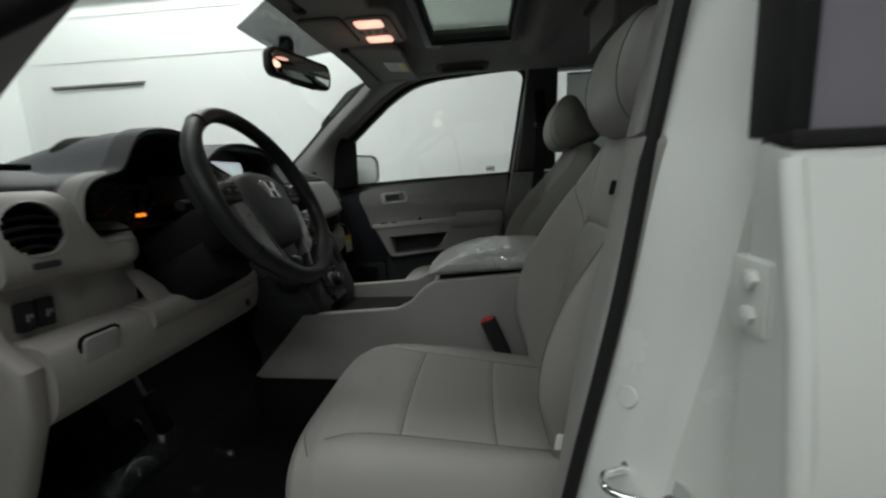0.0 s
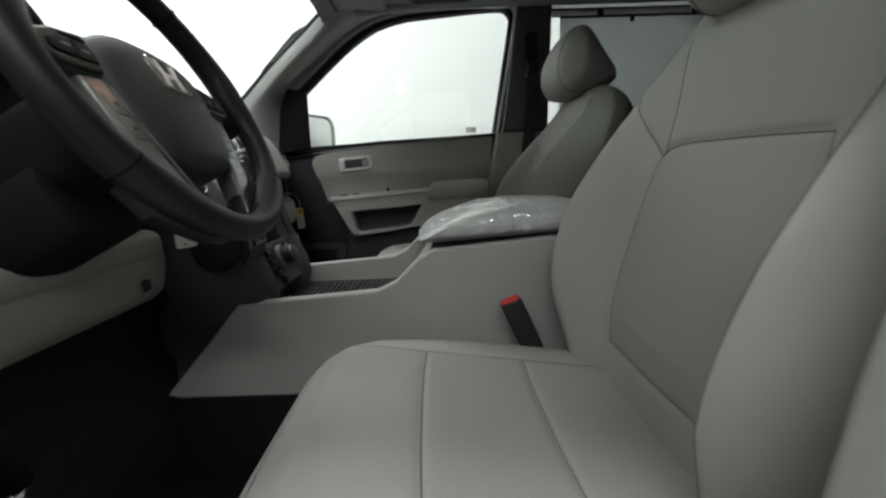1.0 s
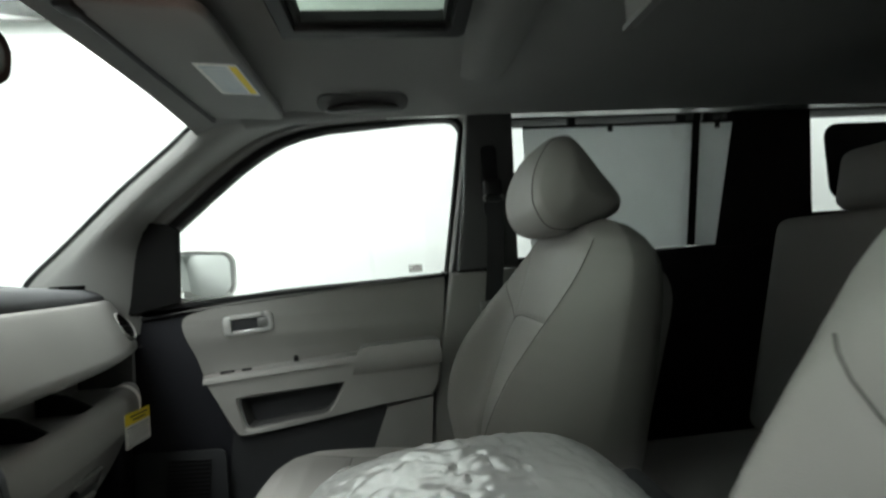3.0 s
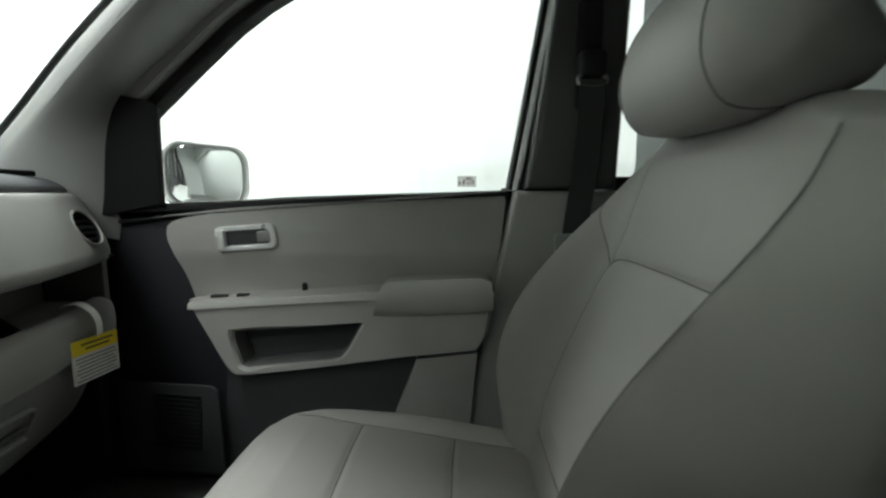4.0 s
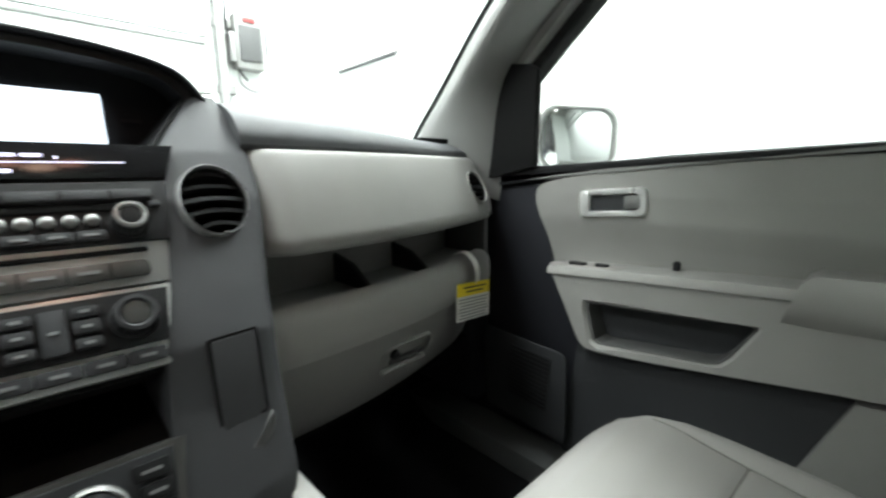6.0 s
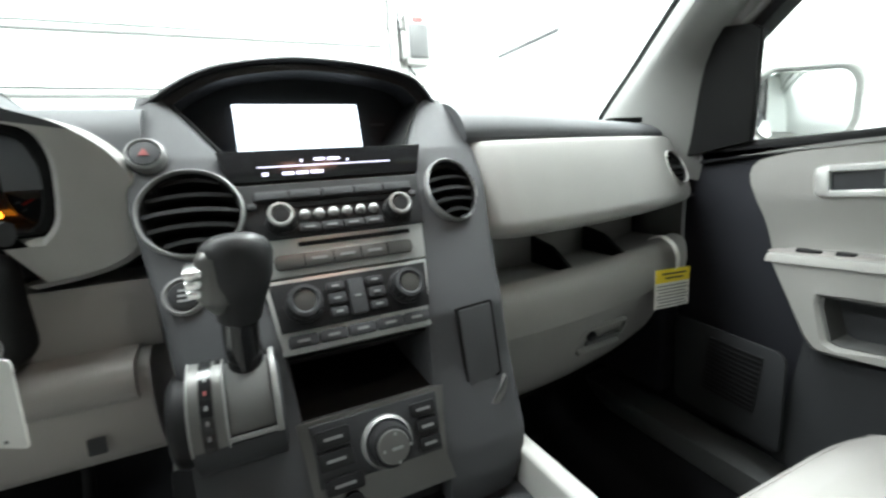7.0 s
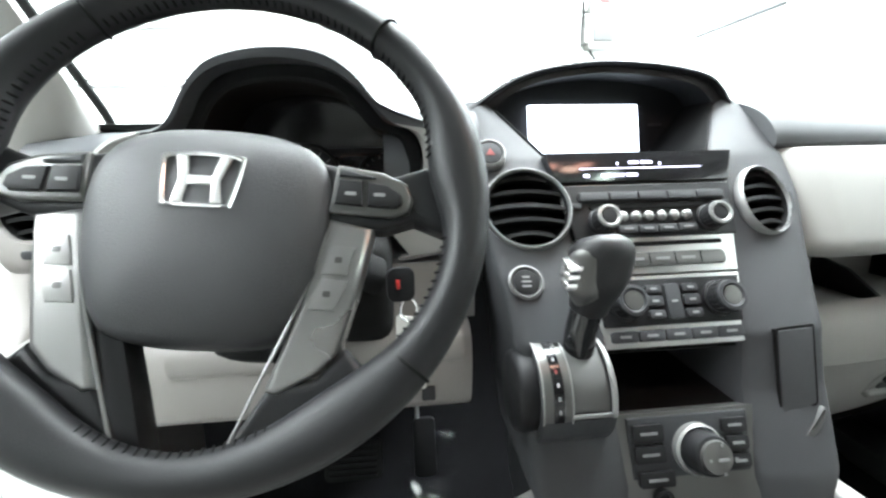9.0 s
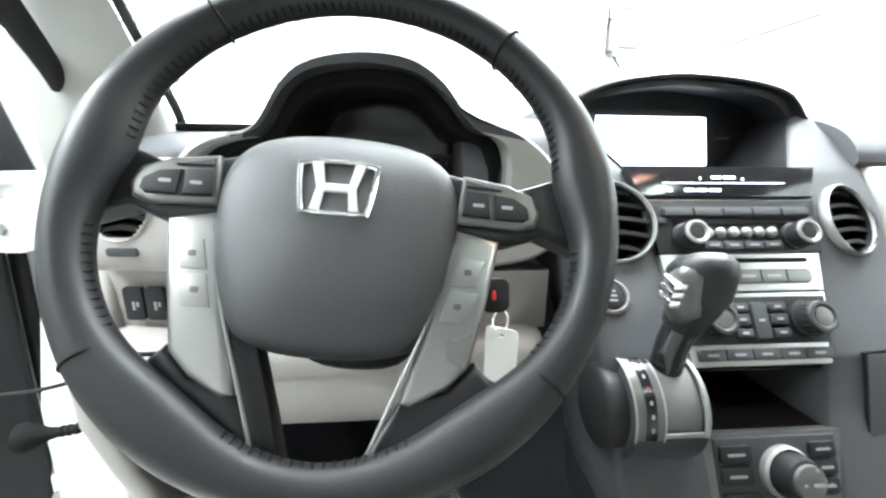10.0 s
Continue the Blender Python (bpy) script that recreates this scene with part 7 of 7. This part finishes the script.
# ---- driver's side: sill, jambs, seals, open door ----
# hinge post and sill in body colour
part("hinge_post", prism([(0.70, 0.44), (0.665, 0.62), (0.665, 0.80), (0.70, 0.95), (0.74, 1.10), (0.80, 1.18), (0.98, 1.15), (0.98, 0.44)], "x", -0.795, -0.90, 0.02, 4, True), SEALER, car, "white painted hinge post")
part("door_sill", box(-0.92, -0.74, -0.30, 0.80, 0.36, 0.475, 0.03, 4), SEALER, car, "white painted door sill")
part("sill_plate", box(-0.79, -0.70, -0.26, 0.74, 0.47, 0.50, 0.01), TRIM, car)
seal = smooth([(-0.775, -0.09, 0.50), (-0.775, -0.10, 0.66), (-0.772, -0.128, 0.80), (-0.768, -0.172, 1.0), (-0.762, -0.200, 1.16), (-0.745, -0.242, 1.36), (-0.72, -0.28, 1.52), (-0.70, -0.25, 1.60), (-0.69, -0.05, 1.615), (-0.695, 0.15, 1.60),
               (-0.705, 0.22, 1.52), (-0.725, 0.32, 1.445), (-0.742, 0.44, 1.375), (-0.760, 0.54, 1.325), (-0.778, 0.64, 1.25), (-0.788, 0.685, 1.18), (-0.79, 0.71, 1.08), (-0.79, 0.69, 0.90), (-0.79, 0.70, 0.70), (-0.785, 0.71, 0.50)], 6)
part("door_seal", tube(seal, [0.0078 + 0.0115 * math.exp(-(((p[1] - 0.47) / 0.16) ** 2)) * (p[2] > 1.2) for p in seal], 12), RUBBER, car, "black rubber door seal")
# B-pillar jamb: folded sheet metal with stamped steps
plan = [(-0.752, 0.0), (-0.775, -0.012), (-0.80, -0.028), (-0.832, -0.040), (-0.846, -0.045), (-0.852, -0.052), (-0.857, -0.082), (-0.866, -0.098), (-0.884, -0.104), (-0.892, -0.098), (-0.905, -0.100), (-0.93, -0.122), (-0.935, -0.20), (-0.70, -0.20)]
lean = [(0.44, -0.085), (0.62, -0.095), (0.80, -0.13), (1.0, -0.175), (1.16, -0.203), (1.36, -0.245), (1.54, -0.28), (1.66, -0.29)]
rings = []
for z in np.linspace(0.44, 1.66, 40):
    y0 = lerp(lean, z)
    tk = 0.0 if z < 1.15 else (z - 1.15) * 0.16
    rings.append([(x + tk, y0 + y, float(z)) for x, y in plan])
part("b_pillar_jamb", lofted(rings), SEALER, car, "white painted door jamb with a latch striker", 30)
stk = part("striker", tube(smooth([(-0.81, -0.180, 0.845), (-0.820, -0.150, 0.845), (-0.845, -0.150, 0.845), (-0.860, -0.190, 0.845)], 5), 0.0045, 10), CHROME, car, "chrome door latch striker")
part("striker_plate", moved(slab(0.075, 0.045, 0.004, 0.006), axes((-0.832, -0.192, 0.845), (-0.9, -0.43, 0), (0, -0.22, 0.97))), SATIN, stk)
for k in (-1, 1):
    part("screw", moved(lathe([(0.008, 0), (0.007, 0.004), (0.0005, 0.005)], 14), axes((-0.832 + k * 0.024, -0.190 + k * 0.011, 0.845), (-0.9, -0.43, 0), (0, -0.22, 0.97)) @ Matrix.Translation((0, 0, 0.003))), SILVER_DULL, stk)
part("jamb_plug", moved(lathe([(0.0125, 0), (0.011, 0.0015), (0.0005, 0.002)], 24), axes((-0.792, -0.178, 0.915), (-0.85, -0.5, 0), (0, -0.22, 0.97))), PAINT, car)

rd = thing("rear_door", "closed white rear door with a dark tinted window", "car door")
RD0 = -0.222
part("skin", lofted([[(x, y, z) for x, z in ((-0.90, 1.165), (-0.945, 1.15), (-0.962, 1.075), (-0.970, 1.03), (-0.977, 0.98), (-0.978, 0.93), (-0.975, 0.75), (-0.95, 0.45), (-0.90, 0.45), (-0.90, 1.0))] for y in [RD0, RD0 - 0.006, RD0 - 0.4, -1.15]]), PAINT, rd, "white painted door skin")
part("edge_fold", tube([(-0.945, RD0 + 0.002, 0.48), (-0.968, RD0 + 0.002, 0.75), (-0.970, RD0 + 0.002, 0.95), (-0.958, RD0 + 0.002, 1.05), (-0.935, RD0 + 0.002, 1.15)], 0.008, 10), PAINT, rd)
part("window_frame", box(-0.925, -0.885, RD0 - 0.016, RD0, 1.165, 1.62, 0.004), DARKER, rd)
part("belt_moulding", box(-0.932, -0.90, -1.15, RD0, 1.158, 1.168, 0.003), RUBBER, rd)
# opaque pane: its grey-purple base colour paints in the reflection on dark glass
part("window_glass", box(-0.921, -0.915, -1.15, RD0 - 0.010, 1.165, 1.62, 0), mat("painted_reflection_glass", (0.20, 0.188, 0.215), 0.14, grain=0, coat=0.5), rd)
hg = part("hinge", box(-0.928, -0.885, RD0 - 0.012, RD0 + 0.004, 1.030, 1.084, 0.004), SEALER, rd)
for z in (1.044, 1.070):
    part("bolt", moved(lathe([(0.007, 0), (0.007, 0.005), (0.0005, 0.007)], 6), pose(-0.912, RD0 + 0.003, z, -90, 0, 0)), PAINT, hg)

fd = thing("driver_door", "open white driver's door seen edge-on at its hinges", "car door", kind="structure")
DM = axes((-0.925, 0.80, 0.0), (-0.80, -0.60, 0), (0, 0, 1))   # x runs along the opened door, z faces the cabin side
part("shell", moved(box(0.0, 1.05, 0.46, 1.12, -0.035, 0.10, 0.03, 4), DM), PAINT, fd, "white door shell")
part("inner_trim", moved(box(0.062, 1.02, 0.50, 1.06, -0.080, -0.036, 0.012, 3), DM), DARKER, fd, "dark door lining")
part("sail", moved(prism([(0.010, 1.13), (0.035, 1.235), (0.12, 1.32), (0.24, 1.36), (0.24, 1.13)], "z", -0.07, -0.02, 0.008, 2, True), DM), DARKER, fd)
part("window_frame", moved(tube(smooth([(0.10, 1.22, 0.0), (0.28, 1.40, 0.02), (0.48, 1.53, 0.04), (0.75, 1.575, 0.05), (0.95, 1.57, 0.05), (1.0, 1.35, 0.04), (1.02, 1.12, 0.02)], 5), 0.018, 10), DM), DARKER, fd)
dg = part("window_glass", moved(box(0.22, 1.0, 1.10, 1.40, -0.003, 0.003, 0), DM), WINDOW, fd)
dg.visible_shadow = False
part("door_edge_seal", moved(tube([(0.050, 0.50, -0.045), (0.050, 1.06, -0.045)], 0.010, 10), DM), RUBBER, fd)
part("check_strap", tube([(-0.80, 0.672, 0.79), (-0.83, 0.64, 0.79)], 0.006, 12), DARKER, fd)
part("strap_boot", tube([(-0.824 - 0.004 * k, 0.640 - 0.0007 * k, 0.79 - 0.0003 * k) for k in range(18)], [0.007, 0.008, 0.0065, 0.008, 0.0065, 0.008, 0.0065, 0.0075, 0.008, 0.009, 0.011, 0.013, 0.015, 0.017, 0.0185, 0.0195, 0.020, 0.0195], 20), CAVITY, fd)
part("wiring", tube(smooth([(-0.80, 0.67, 0.855), (-0.87, 0.64, 0.848), (-0.93, 0.63, 0.848), (-1.0, 0.64, 0.850)], 5), 0.003, 10), RUBBER, fd)
for z in (0.60, 1.02):
    hh = part("hinge", box(-0.955, -0.895, 0.70, 0.80, z, z + 0.07, 0.008), SEALER, fd)
    part("bolt", moved(lathe([(0.009, 0), (0.009, 0.006), (0.0005, 0.008)], 6), pose(-0.92, 0.698, z + 0.035, 90)), SILVER_DULL, hh)

# kick panel speaker grille in the passenger's footwell
kg = thing("speaker_grille", "dark grey slotted speaker grille low on the door", "speaker grille")
KP = axes((0.738, 0.555, 0.655), (-0.1, -0.99, 0), (-0.05, 0, 1))
part("plate", moved(slab(0.235, 0.205, 0.006, 0.02, 0.003), KP), DARK, kg)
sl = None
for k in range(12):
    m = KP @ Matrix.Translation((0.026 - 0.0012 * k, 0.078 - 0.0105 * k, 0.0065))
    if sl is None:
        sl = part("slot_bar", box(-0.054, 0.054, -0.0026, 0.0026, -0.001, 0.003, 0.001), DARKER, kg)
        sl.matrix_basis = m
    else:
        piece("slot_bar", sl.data, m, kg)
